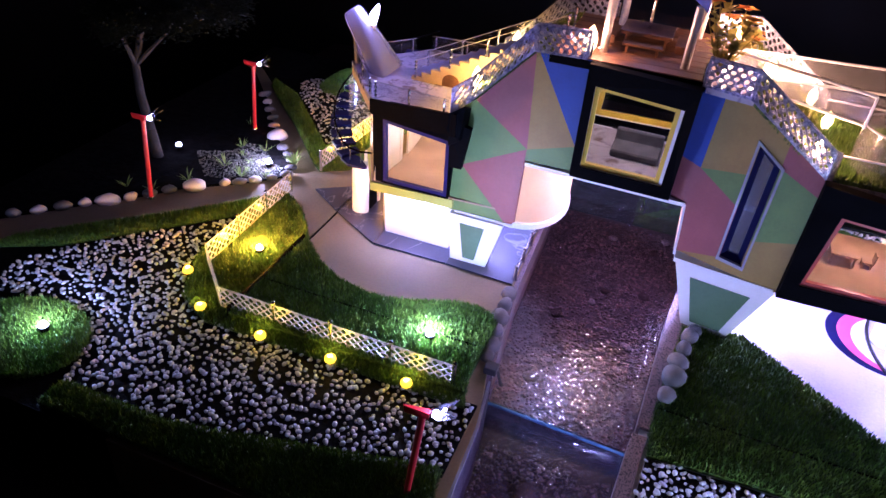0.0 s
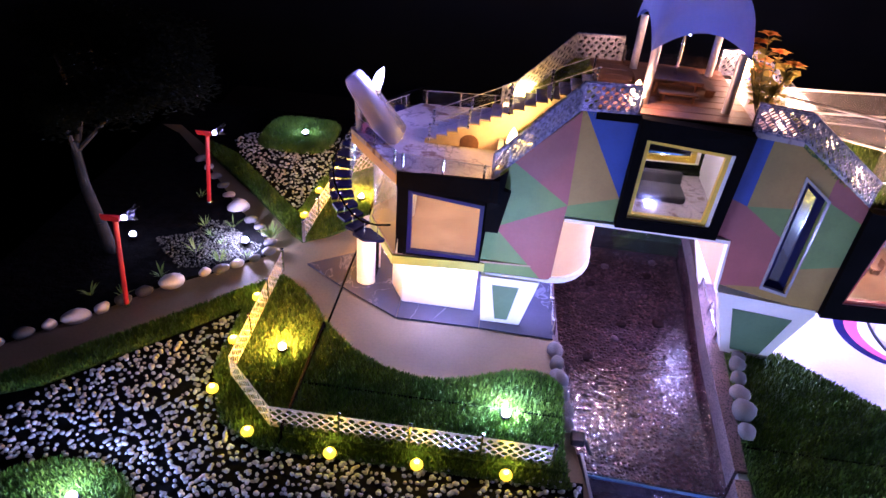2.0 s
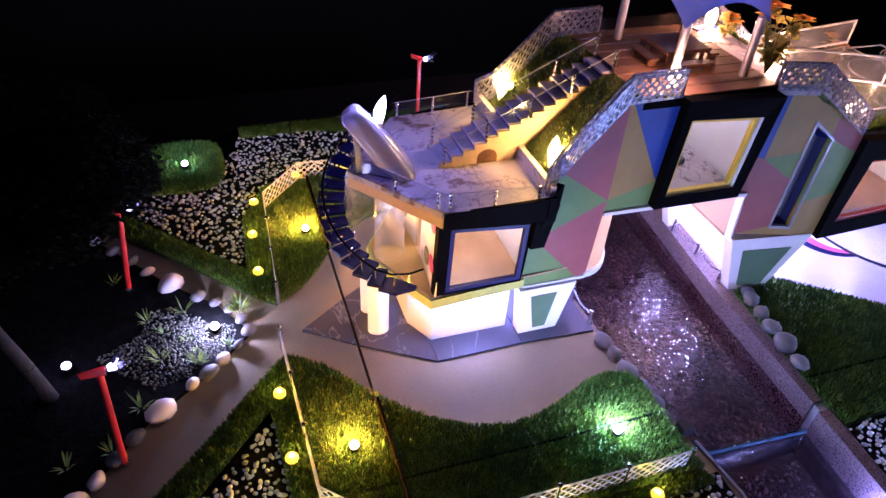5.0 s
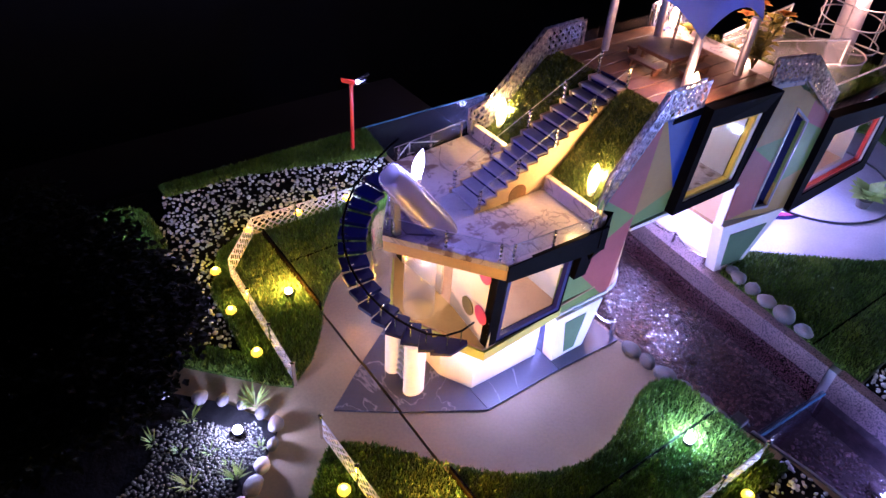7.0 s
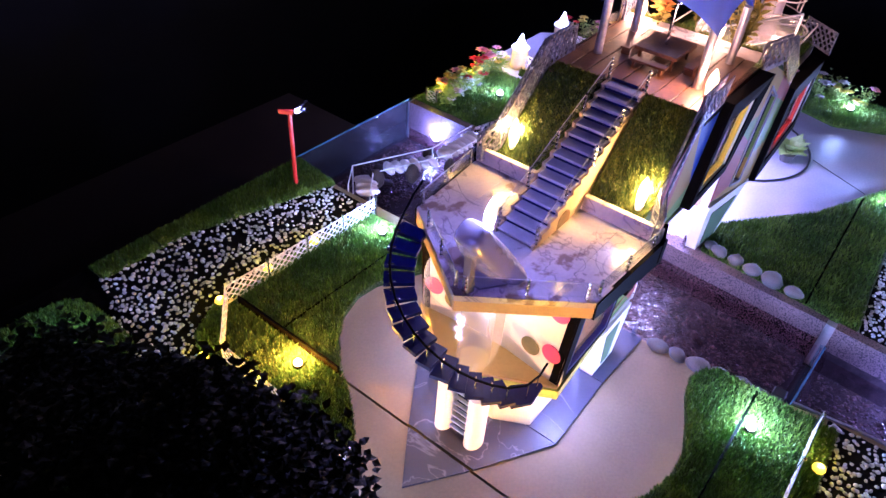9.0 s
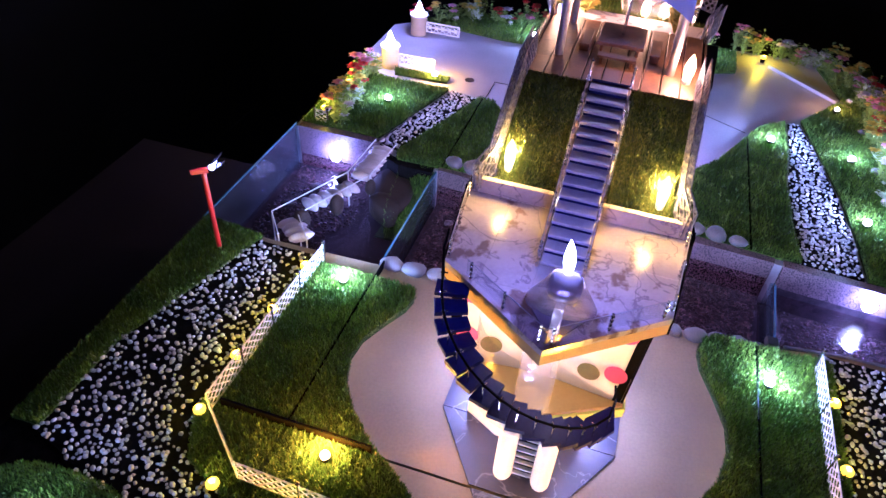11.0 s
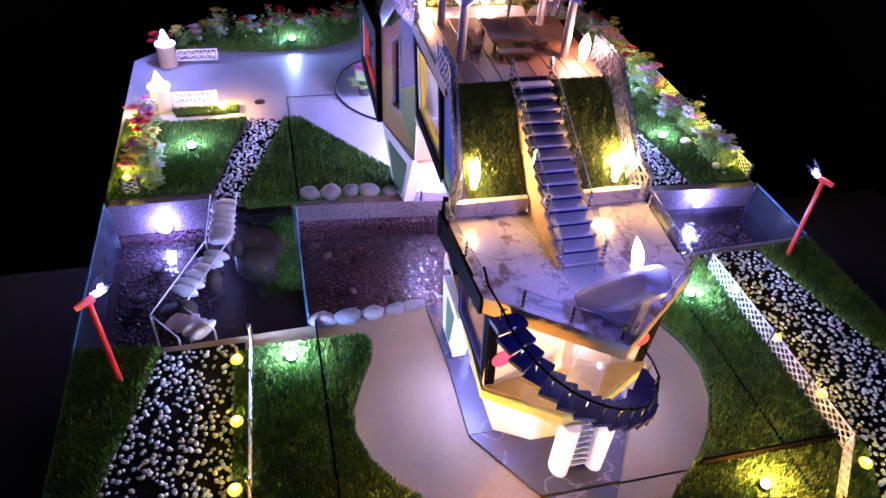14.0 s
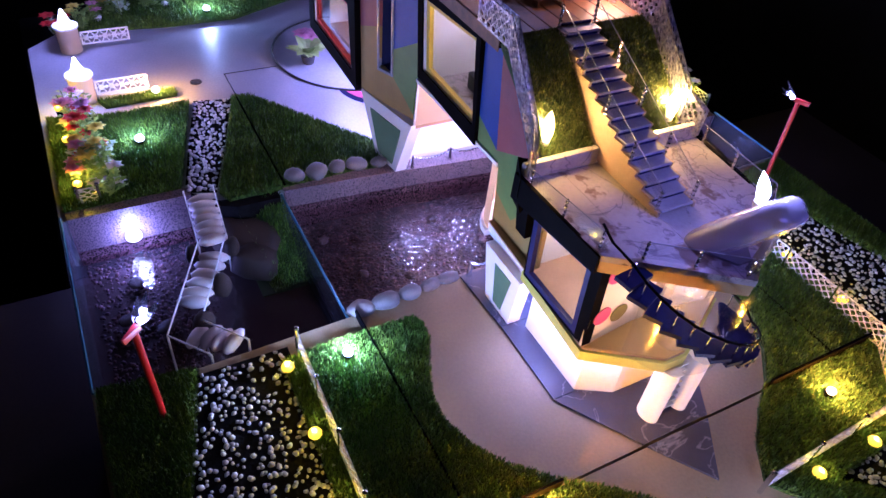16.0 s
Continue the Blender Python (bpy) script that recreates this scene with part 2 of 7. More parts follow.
M = dict(
    concrete=material("beige_concrete", (0.36, 0.272, 0.146), (0.25, 0.190, 0.104), scale=11, rough=0.7, bump=0.15, contrast=0.4),
    pale_concrete=material("pale_concrete", (0.50, 0.48, 0.51), (0.35, 0.335, 0.37), scale=9, rough=0.42, bump=0.15, contrast=0.35),
    soil=material("black_soil", (0.003, 0.003, 0.0035), (0.008, 0.0075, 0.008), scale=110, rough=0.95, bump=0.9, spec=0.1),
    turf=material("turf_backing", (0.022, 0.05, 0.010), (0.035, 0.075, 0.014), scale=50, rough=0.9, bump=0.5),
    blade=material("grass_blade", (0.050, 0.110, 0.009), (0.100, 0.170, 0.014), scale=40, rough=0.5, island=0.45, spec=0.3),
    # yellower copy of the lawn blade, with flame light put into the colour
    roof_blade=material("flame_tinted_grass_blade", (0.060, 0.088, 0.006), (0.125, 0.145, 0.010), scale=40, rough=0.45, island=0.55, spec=0.3),
    pebble=material("white_pebble", (0.60, 0.60, 0.65), (0.40, 0.40, 0.44), scale=50, rough=0.55, island=0.22, bump=0.1),
    stone=material("river_stone", (0.17, 0.158, 0.155), (0.09, 0.083, 0.083), scale=70, rough=0.6, bump=0.3, per_object=0.3),
    dark_stone=material("brown_boulder", (0.040, 0.021, 0.016), (0.014, 0.008, 0.006), scale=60, rough=0.8, bump=0.4, per_object=0.2),
    pale_stone=material("pale_step_stone", (0.74, 0.66, 0.66), (0.58, 0.50, 0.49), scale=60, rough=0.5, bump=0.15, per_object=0.12),
    gravel=material("riverbed_gravel", (0.050, 0.032, 0.036), (0.012, 0.008, 0.010), scale=110, rough=0.6, bump=0.9, fine=700, contrast=0.3),
    gravel_stone=material("riverbed_stone", (0.085, 0.050, 0.045), (0.022, 0.013, 0.013), scale=60, rough=0.4, island=0.75, bump=0.3),
    wet_granite=speckle("wet_granite", (0.17, 0.092, 0.100), (0.014, 0.009, 0.010), 700, 0.5, 0.10),
    granite=speckle("granite", (0.215, 0.150, 0.155), (0.03, 0.024, 0.028), 760, 0.45, 0.4),
    water=clear("water", (0.82, 0.66, 0.70), rough=0.012, bump=0.31, scale=130, ior=1.75),
    teal_edge=material("glass_edge", (0.10, 0.22, 0.30), (0.06, 0.15, 0.22), scale=60, rough=0.12),
    # opaque pale tone; on clear rails it carries the glint of the edge
    edge=material("pale_edge", (0.34, 0.34, 0.40), (0.26, 0.26, 0.31), scale=60, rough=0.2),
    acrylic=clear("acrylic", (0.93, 0.95, 0.97), rough=0.06),
    tank=clear("tank_glass", (0.70, 0.86, 0.94), rough=0.05, bump=0.25, scale=70, ior=1.7, milk=0.015),
    film=clear("frosted_film", (0.92, 0.92, 0.94), rough=0.14, bump=0.3, scale=50, ior=1.7, milk=0.05),
    frost=clear("smoked_pane", (0.48, 0.50, 0.60), rough=0.12, ior=1.6, milk=0.16),
    milk=clear("milky_plastic", (0.92, 0.92, 0.94), rough=0.12, bump=0.2, scale=60, ior=1.6, milk=0.18),
    slab=marble("slate_marble", (0.060, 0.062, 0.096), (0.24, 0.24, 0.30), scale=16, rough=0.40, thin=0.010),
    deck=marble("white_marble", (0.47, 0.42, 0.45), (0.20, 0.175, 0.215), scale=26, rough=0.22, thin=0.022, stain=(0.13, 0.07, 0.05)),
    white=material("white_paint", (0.80, 0.80, 0.82), (0.74, 0.74, 0.76), scale=30, rough=0.5, bump=0.05),
    cream=material("cream_paint", (0.68, 0.52, 0.36), (0.60, 0.45, 0.31), scale=30, rough=0.6, bump=0.08),
    cream_wall=material("cream_card", (0.76, 0.66, 0.46), (0.69, 0.59, 0.40), scale=20, rough=0.6),
    black=material("black_paint", (0.0016, 0.0016, 0.0022), (0.003, 0.003, 0.004), scale=40, rough=0.65, spec=0.02),
    red=material("brick_red_paint", (0.31, 0.085, 0.082), (0.27, 0.072, 0.070), scale=40, rough=0.55, bump=0.05),
    green=material("leaf_green_paint", (0.135, 0.235, 0.052), (0.115, 0.20, 0.045), scale=40, rough=0.55, bump=0.05),
    gold=material("mustard_paint", (0.31, 0.205, 0.042), (0.27, 0.175, 0.035), scale=40, rough=0.55, bump=0.05),
    blue=material("cobalt_paint", (0.014, 0.052, 0.30), (0.012, 0.043, 0.25), scale=40, rough=0.5, bump=0.05),
    teal=material("sage_green_paint", (0.10, 0.19, 0.105), (0.085, 0.165, 0.09), scale=40, rough=0.55),
    lime=material("olive_lime_paint", (0.46, 0.50, 0.085), (0.40, 0.44, 0.07), scale=40, rough=0.5),
    fascia=material("ochre_card", (0.50, 0.345, 0.11), (0.43, 0.29, 0.09), scale=25, rough=0.6),
    ultramarine=material("ultramarine_paint", (0.012, 0.010, 0.105), (0.009, 0.008, 0.08), scale=40, rough=0.5, spec=0.2),
    roof_leaf=material("olive_leaf", (0.24, 0.21, 0.035), (0.32, 0.29, 0.06), scale=60, rough=0.5, island=0.4),
    navy=material("navy_plastic", (0.003, 0.0035, 0.040), (0.005, 0.006, 0.058), scale=40, rough=0.5, spec=0.12),
    yellow=material("yellow_paint", (0.66, 0.47, 0.02), (0.58, 0.40, 0.018), scale=40, rough=0.45),
    scarlet=material("scarlet_paint", (0.45, 0.035, 0.02), (0.38, 0.03, 0.018), scale=40, rough=0.4),
    pole=material("red_plastic", (0.42, 0.02, 0.015), (0.36, 0.015, 0.012), scale=60, rough=0.35),
    post=material("brushed_steel", (0.50, 0.47, 0.46), (0.38, 0.36, 0.36), scale=80, rough=0.42, metal=0.85),
    chrome=material("chrome", (0.75, 0.75, 0.78), (0.6, 0.6, 0.63), scale=80, rough=0.18, metal=1.0),
    lace=material("silver_lace", (0.62, 0.62, 0.68), (0.40, 0.40, 0.46), scale=200, rough=0.36, metal=0.3),
    roof_lace=material("blue_silver_lace", (0.42, 0.43, 0.56), (0.10, 0.10, 0.18), scale=330, rough=0.28, metal=0.7, contrast=0.4),
    wood=material("wood_veneer", (0.46, 0.30, 0.17), (0.27, 0.16, 0.085), scale=26, rough=0.4, bump=0.15, contrast=0.45),
    plank=material("dark_deck_board", (0.155, 0.064, 0.022), (0.075, 0.030, 0.011), scale=45, rough=0.5, bump=0.15, per_object=0.15),
    tread=material("lilac_step", (0.40, 0.37, 0.44), (0.32, 0.29, 0.36), scale=60, rough=0.4, bump=0.1),
    tan=material("tan_card", (0.42, 0.30, 0.215), (0.35, 0.25, 0.18), scale=30, rough=0.6, bump=0.08),
    tube=clear("satin_tube", (0.56, 0.53, 0.62), rough=0.20, bump=0.5, scale=55, ior=1.9, milk=0.20),
    canopy=material("blue_canopy", (0.07, 0.12, 0.40), (0.055, 0.10, 0.35), scale=30, rough=0.25),
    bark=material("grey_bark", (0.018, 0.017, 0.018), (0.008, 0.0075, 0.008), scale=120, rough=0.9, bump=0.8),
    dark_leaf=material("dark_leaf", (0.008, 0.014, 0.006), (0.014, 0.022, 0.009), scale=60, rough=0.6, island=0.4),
    leaf=material("plant_leaf", (0.12, 0.20, 0.045), (0.22, 0.30, 0.08), scale=60, rough=0.5, island=0.4),
    lime_leaf=material("lime_leaf", (0.30, 0.42, 0.09), (0.46, 0.55, 0.22), scale=60, rough=0.5, island=0.35),
    pale_leaf=material("pale_leaf", (0.40, 0.50, 0.36), (0.55, 0.60, 0.48), scale=60, rough=0.5, island=0.3),
    petal_pink=material("pink_petal", (0.74, 0.28, 0.46), (0.80, 0.46, 0.58), scale=90, rough=0.5),
    petal_red=material("red_petal", (0.50, 0.03, 0.03), (0.6, 0.06, 0.05), scale=90, rough=0.5),
    petal_yellow=material("yellow_petal", (0.72, 0.50, 0.04), (0.66, 0.58, 0.12), scale=90, rough=0.5),
    petal_white=material("lilac_petal", (0.68, 0.60, 0.72), (0.8, 0.76, 0.8), scale=90, rough=0.5),
    petal_orange=material("orange_petal", (0.82, 0.38, 0.04), (0.86, 0.48, 0.07), scale=90, rough=0.5),
    pink=material("pink_print", (0.66, 0.08, 0.20), (0.60, 0.07, 0.18), scale=50, rough=0.6),
    olive=material("olive_print", (0.20, 0.16, 0.02), (0.17, 0.13, 0.02), scale=50, rough=0.6),
    ochre=material("ochre_print", (0.52, 0.34, 0.05), (0.47, 0.30, 0.04), scale=50, rough=0.6),
    table=material("brown_table", (0.035, 0.026, 0.023), (0.026, 0.02, 0.018), scale=6, rough=0.7, spec=0.15),
    cloth=material("black_floor", (0.012, 0.012, 0.013), (0.016, 0.016, 0.017), scale=4, rough=0.95),
    cable=material("black_rubber", (0.012, 0.012, 0.012), (0.02, 0.02, 0.02), scale=60, rough=0.6),
    sofa=material("grey_cloth", (0.09, 0.09, 0.10), (0.06, 0.06, 0.07), scale=80, rough=0.9),
    # moss and grit, lightened to carry part of the lamp's pool of light
    moss=material("pale_lamplit_moss", (0.15, 0.145, 0.11), (0.06, 0.06, 0.048), scale=120, rough=0.9, bump=0.8),
    grit=material("pale_lamplit_grit", (0.19, 0.185, 0.15), (0.10, 0.105, 0.075), scale=90, rough=0.7, island=0.4),
    clay=material("dark_pot", (0.05, 0.045, 0.04), (0.08, 0.07, 0.06), scale=60, rough=0.7),
    bulb_white=glow("bulb_white", (0.86, 0.88, 1.0), 14),
    bulb_warm=glow("bulb_warm", (1.0, 0.80, 0.55), 5),
    bulb_yellow=glow("bulb_yellow", (1.0, 0.66, 0.0), 1.5),
    bulb_flame=glow("bulb_flame", (1.0, 0.76, 0.26), 6),
    bulb_blue=glow("bulb_blue_white", (0.80, 0.86, 1.0), 14),
)

def let_through(m, colour, share):
    """Thin stuff that light shines through."""
    nt = m.node_tree
    thin, both = nt.nodes.new("ShaderNodeBsdfTranslucent"), nt.nodes.new("ShaderNodeMixShader")
    thin.inputs["Color"].default_value = (*colour, 1)
    both.inputs[0].default_value = share
    nt.links.new(nt.nodes["Principled BSDF"].outputs[0], both.inputs[1])
    nt.links.new(thin.outputs[0], both.inputs[2])
    nt.links.new(both.outputs[0], nt.nodes["Material Output"].inputs["Surface"])


for key, colour in (("leaf", (0.34, 0.46, 0.10)), ("roof_leaf", (0.40, 0.34, 0.05)), ("pale_leaf", (0.55, 0.62, 0.45)), ("lime_leaf", (0.50, 0.60, 0.20)), ("petal_pink", (0.80, 0.36, 0.52)), ("petal_red", (0.6, 0.05, 0.05)), ("petal_yellow", (0.75, 0.62, 0.14)), ("petal_white", (0.8, 0.74, 0.82)), ("petal_orange", (0.80, 0.36, 0.04)), ("cream", (0.74, 0.60, 0.44))):
    let_through(M[key], colour, 0.4)
tree_nodes = M["canopy"].node_tree
glowing = tree_nodes.nodes.new("ShaderNodeBsdfTranslucent")
glowing.inputs["Color"].default_value = (0.34, 0.40, 0.80, 1)
blend = tree_nodes.nodes.new("ShaderNodeMixShader")
blend.inputs[0].default_value = 0.3
tree_nodes.links.new(tree_nodes.nodes["Principled BSDF"].outputs[0], blend.inputs[1])
tree_nodes.links.new(glowing.outputs[0], blend.inputs[2])
tree_nodes.links.new(blend.outputs[0], tree_nodes.nodes["Material Output"].inputs["Surface"])


# ---- mesh helpers ----
def mesh_object(name, bm, mat, smooth=False):
    me = bpy.data.meshes.new(name)
    bmesh.ops.recalc_face_normals(bm, faces=bm.faces)
    bm.to_mesh(me)
    bm.free()
    me.materials.append(mat)
    if smooth:
        me.shade_smooth()
        me.set_sharp_from_angle(angle=radians(42))
    return new(name, me)


def part(name, bm, mat, parent, label="", smooth=False):
    ob = mesh_object(name, bm, mat, smooth)
    ob.parent = parent
    ob.matrix_parent_inverse = parent.matrix_world.inverted()
    return tagged(ob, label)


def thing(name, label, category, place=(0, 0, 0), group="", kind=""):
    ob = new(name)
    ob.location = place
    ob.empty_display_size = 0.005
    bpy.context.view_layer.update()
    return tagged(ob, label, category, group, kind)


def box(bm, lo, hi, bevel=0.0, m=None):
    r = bmesh.ops.create_cube(bm, size=1)["verts"]
    s = [b - a for a, b in zip(lo, hi)]
    c = [(a + b) / 2 for a, b in zip(lo, hi)]
    for v in r:
        v.co = Vector((v.co.x * s[0] + c[0], v.co.y * s[1] + c[1], v.co.z * s[2] + c[2]))
    if bevel:
        es = list({e for v in r for e in v.link_edges})
        out = bmesh.ops.bevel(bm, geom=es, offset=bevel, segments=1, affect="EDGES")
        r = list({v for f in out["faces"] for v in f.verts} | {v for v in r if v.is_valid})
    if m is not None:
        bmesh.ops.transform(bm, matrix=m, verts=r)
    return r


def prism(bm, pts, z0, z1):
    """A polygon of the plan between two heights."""
    a = [bm.verts.new((x, y, z0)) for x, y in pts]
    b = [bm.verts.new((x, y, z1)) for x, y in pts]
    n = len(pts)
    bm.faces.new(a[::-1]), bm.faces.new(b)
    for i in range(n):
        bm.faces.new((a[i], a[(i + 1) % n], b[(i + 1) % n], b[i]))
    return a + b


def hull(bm, a, b):
    """A solid between two rings of as many places."""
    a, b = [bm.verts.new(p) for p in a], [bm.verts.new(p) for p in b]
    n = len(a)
    bm.faces.new(a[::-1]), bm.faces.new(b)
    for i in range(n):
        bm.faces.new((a[i], a[(i + 1) % n], b[(i + 1) % n], b[i]))


def rod(bm, p, q, r0, r1=None, n=8):
    p, q = Vector(p), Vector(q)
    r1 = r0 if r1 is None else r1
    d = q - p
    m = Matrix.Translation((p + q) / 2) @ d.to_track_quat("Z", "Y").to_matrix().to_4x4()
    return bmesh.ops.create_cone(bm, cap_ends=True, segments=n, radius1=r0, radius2=max(r1, 1e-5), depth=d.length, matrix=m)["verts"]


def sweep(bm, pts, r, n=6):
    """One bent round bar through the places."""
    pts, prev = [Vector(p) for p in pts], None
    for i, p in enumerate(pts):
        d = (pts[min(i + 1, len(pts) - 1)] - pts[max(i - 1, 0)]).normalized()
        s = d.cross(Vector((0, 0, 1))).normalized()
        u = s.cross(d)
        row = [bm.verts.new(p + s * r * math.cos(k * 6.2832 / n) + u * r * math.sin(k * 6.2832 / n)) for k in range(n)]
        if prev:
            for k in range(n):
                bm.faces.new((prev[k], prev[(k + 1) % n], row[(k + 1) % n], row[k]))
        else:
            bm.faces.new(row[::-1])
        prev = row
    bm.faces.new(prev)


def ball(bm, c, r, sub=2, squash=(1, 1, 1)):
    m = Matrix.Translation(c) @ Matrix.Diagonal((*squash, 1))
    return bmesh.ops.create_icosphere(bm, subdivisions=sub, radius=r, matrix=m)["verts"]


def sheet(bm, pts, d):
    """A thin plate: a flat ring of places, thickened by the way d."""
    hull(bm, pts, [Vector(p) + Vector(d) for p in pts])


def frame_ring(bm, outer, inner, d):
    """A frame with an opening: two rings of places, thickened by the way d."""
    d, n = Vector(d), len(outer)
    o, i = [bm.verts.new(p) for p in outer], [bm.verts.new(p) for p in inner]
    o2, i2 = [bm.verts.new(Vector(p) + d) for p in outer], [bm.verts.new(Vector(p) + d) for p in inner]
    for k in range(n):
        j = (k + 1) % n
        bm.faces.new((o[k], o[j], i[j], i[k])), bm.faces.new((o2[k], i2[k], i2[j], o2[j]))
        bm.faces.new((o[k], o2[k], o2[j], o[j])), bm.faces.new((i[k], i[j], i2[j], i2[k]))


def inside(poly, x, y):
    hit, n = False, len(poly)
    for i in range(n):
        (x0, y0), (x1, y1) = poly[i], poly[(i + 1) % n]
        if (y0 > y) != (y1 > y) and x < x0 + (y - y0) * (x1 - x0) / (y1 - y0):
            hit = not hit
    return hit


def clip(poly, a, b, c):
    """The piece of a convex polygon where a x + b y is no more than c."""
    out = []
    for (x0, y0), (x1, y1) in zip(poly, poly[1:] + poly[:1]):
        d0, d1 = a * x0 + b * y0 - c, a * x1 + b * y1 - c
        if d0 <= 0:
            out.append((x0, y0))
        if d0 * d1 < 0:
            f = d0 / (d0 - d1)
            out.append((x0 + (x1 - x0) * f, y0 + (y1 - y0) * f))
    return out


def stuff_mesh(name, verts, faces, mat, label, category, parent=None, smooth=False):
    me = bpy.data.meshes.new(name)
    me.from_pydata(verts, [], faces)
    me.materials.append(mat)
    if smooth:
        me.shade_smooth()
    ob = new(name, me)
    if parent:
        ob.parent = parent
    return tagged(ob, label, category, "", "stuff")


def scatter(poly, step, rng, jitter=0.9):
    """Places strewn over a polygon of the plan, about one every step."""
    xs, ys = [p[0] for p in poly], [p[1] for p in poly]
    out, y, row = [], min(ys), 0
    while y < max(ys):
        x = min(xs) + (row % 2) * step / 2
        while x < max(xs):
            px, py = x + (rng.random() - 0.5) * step * jitter, y + (rng.random() - 0.5) * step * jitter
            if inside(poly, px, py):
                out.append((px, py))
            x += step
        y += step * 0.87
        row += 1
    return out


JOINT = 0.0135


def grass(name, poly, rng, height=lambda x, y: 0.0, step=0.00115, tall=0.0052, label="short green artificial grass", wide=1.0, mat="blade"):
    verts, faces = [], []
    for x, y in scatter(poly, step, rng, 1.4):
        if min(abs(y - 0.174), abs(y + 0.179)) < 0.0014 or abs(x - JOINT) < 0.0017:
            continue
        z, a, b = height(x, y), rng.random() * 6.283, rng.random() * 6.283
        h, w, lean = tall * (0.55 + 0.6 * rng.random()), wide * (0.00042 + 0.0003 * rng.random()), 0.0028 * rng.random()
        dx, dy = math.cos(a) * w, math.sin(a) * w
        lx, ly = math.cos(b) * lean, math.sin(b) * lean
        i = len(verts)
        verts += [(x - dx, y - dy, z), (x + dx, y + dy, z), (x + dx * 0.7 + lx * 0.4, y + dy * 0.7 + ly * 0.4, z + h * 0.6), (x + lx, y + ly, z + h)]
        faces += [(i, i + 1, i + 2), (i, i + 2, i + 3)]
    # blades hanging over the cut edge of the mat
    area = sum(x0 * y1 - x1 * y0 for (x0, y0), (x1, y1) in zip(poly, poly[1:] + poly[:1]))
    for (x0, y0), (x1, y1) in zip(poly, poly[1:] + poly[:1]):
        long = math.hypot(x1 - x0, y1 - y0)
        nx, ny = (y1 - y0) / long * math.copysign(1, area), (x0 - x1) / long * math.copysign(1, area)
        for k in range(int(long / (step * 0.34))):
            f = rng.random()
            x, y = x0 + (x1 - x0) * f, y0 + (y1 - y0) * f
            z = height(x, y) - min(height(x, y), 0.0055) * 0.8 * rng.random()
            h, w, lean, slip = tall * (0.35 + 0.6 * rng.random()), wide * (0.00042 + 0.0003 * rng.random()), 0.0006 + 0.0022 * rng.random(), 0.0016 * (rng.random() - 0.5)
            dx, dy, lx, ly = -ny * w, nx * w, nx * lean - ny * slip, ny * lean + nx * slip
            i = len(verts)
            verts += [(x - dx, y - dy, z), (x + dx, y + dy, z), (x + dx * 0.7 + lx * 0.6, y + dy * 0.7 + ly * 0.6, z + h * 0.6), (x + lx, y + ly, z + h)]
            faces += [(i, i + 1, i + 2), (i, i + 2, i + 3)]
    return stuff_mesh(name, verts, faces, M[mat], label, "grass")


ICO = bmesh.new()
bmesh.ops.create_icosphere(ICO, subdivisions=2, radius=1)
ICO_V = np.array([v.co[:] for v in ICO.verts])
ICO_F = [[v.index for v in f.verts] for f in ICO.faces]
ICO.free()
ICO1 = bmesh.new()
bmesh.ops.create_icosphere(ICO1, subdivisions=1, radius=1)
ICO1_V = np.array([v.co[:] for v in ICO1.verts])
ICO1_F = [[v.index for v in f.verts] for f in ICO1.faces]
ICO1.free()


def pebbles(name, poly, rng, step, size, mat, label, category, z=0.0, keep=1.0, flat=0.65, top=0.0):
    verts, faces = [], []
    for x, y in scatter(poly, step, rng, 0.95):
        if rng.random() > keep:
            continue
        r = size * (0.6 + 0.6 * rng.random())
        turn = np.array(Euler((rng.random() * 0.8 - 0.4, rng.random() * 0.8 - 0.4, rng.random() * 6.28)).to_matrix())
        p = (ICO1_V * (r * (0.85 + 0.45 * rng.random()), r * (0.75 + 0.2 * rng.random()), r * flat)) @ turn.T + (x, y, z + r * flat * 0.6 + top * rng.random())
        i = len(verts)
        verts += p.tolist()
        faces += [[a + i for a in f] for f in ICO1_F]
    return stuff_mesh(name, verts, faces, mat, label, category, smooth=True)


def rock_mesh(name, rng, mat):
    """A water-worn stone about 2 across, to be scaled."""
    seed = Vector((rng.random() * 50, rng.random() * 50, 0))
    vs = [Vector(v) * (1 + 0.22 * noise.noise(Vector(v) * 1.1 + seed) + 0.05 * noise.noise(Vector(v) * 3 + seed)) for v in ICO_V]
    me = bpy.data.meshes.new(name)
    me.from_pydata(vs, [], ICO_F)
    me.materials.append(mat)
    me.shade_smooth()
    return me


rng = random.Random(7)
ROCKS = [rock_mesh("stone", rng, M["stone"]) for _ in range(5)]
PALE = [rock_mesh("step_stone", rng, M["pale_stone"]) for _ in range(4)]
DARK = [rock_mesh("boulder", rng, M["dark_stone"]) for _ in range(3)]


def rock(name, x, y, z, sx, sy, sz, label, category="stone", group="", kinds=None, turn=None):
    ob = new(name, rng.choice(kinds or ROCKS))
    k = 0.82 + 0.34 * rng.random()
    ob.location, ob.scale = (x, y, z), (sx * k * (0.9 + 0.25 * rng.random()), sy * k, sz * (0.75 + 0.35 * rng.random()))
    ob.rotation_euler = (0.25 * (rng.random() - 0.5), 0.25 * (rng.random() - 0.5), rng.random() * 6.28 if turn is None else turn + 0.5 * (rng.random() - 0.5))
    return tagged(ob, label, category, group)


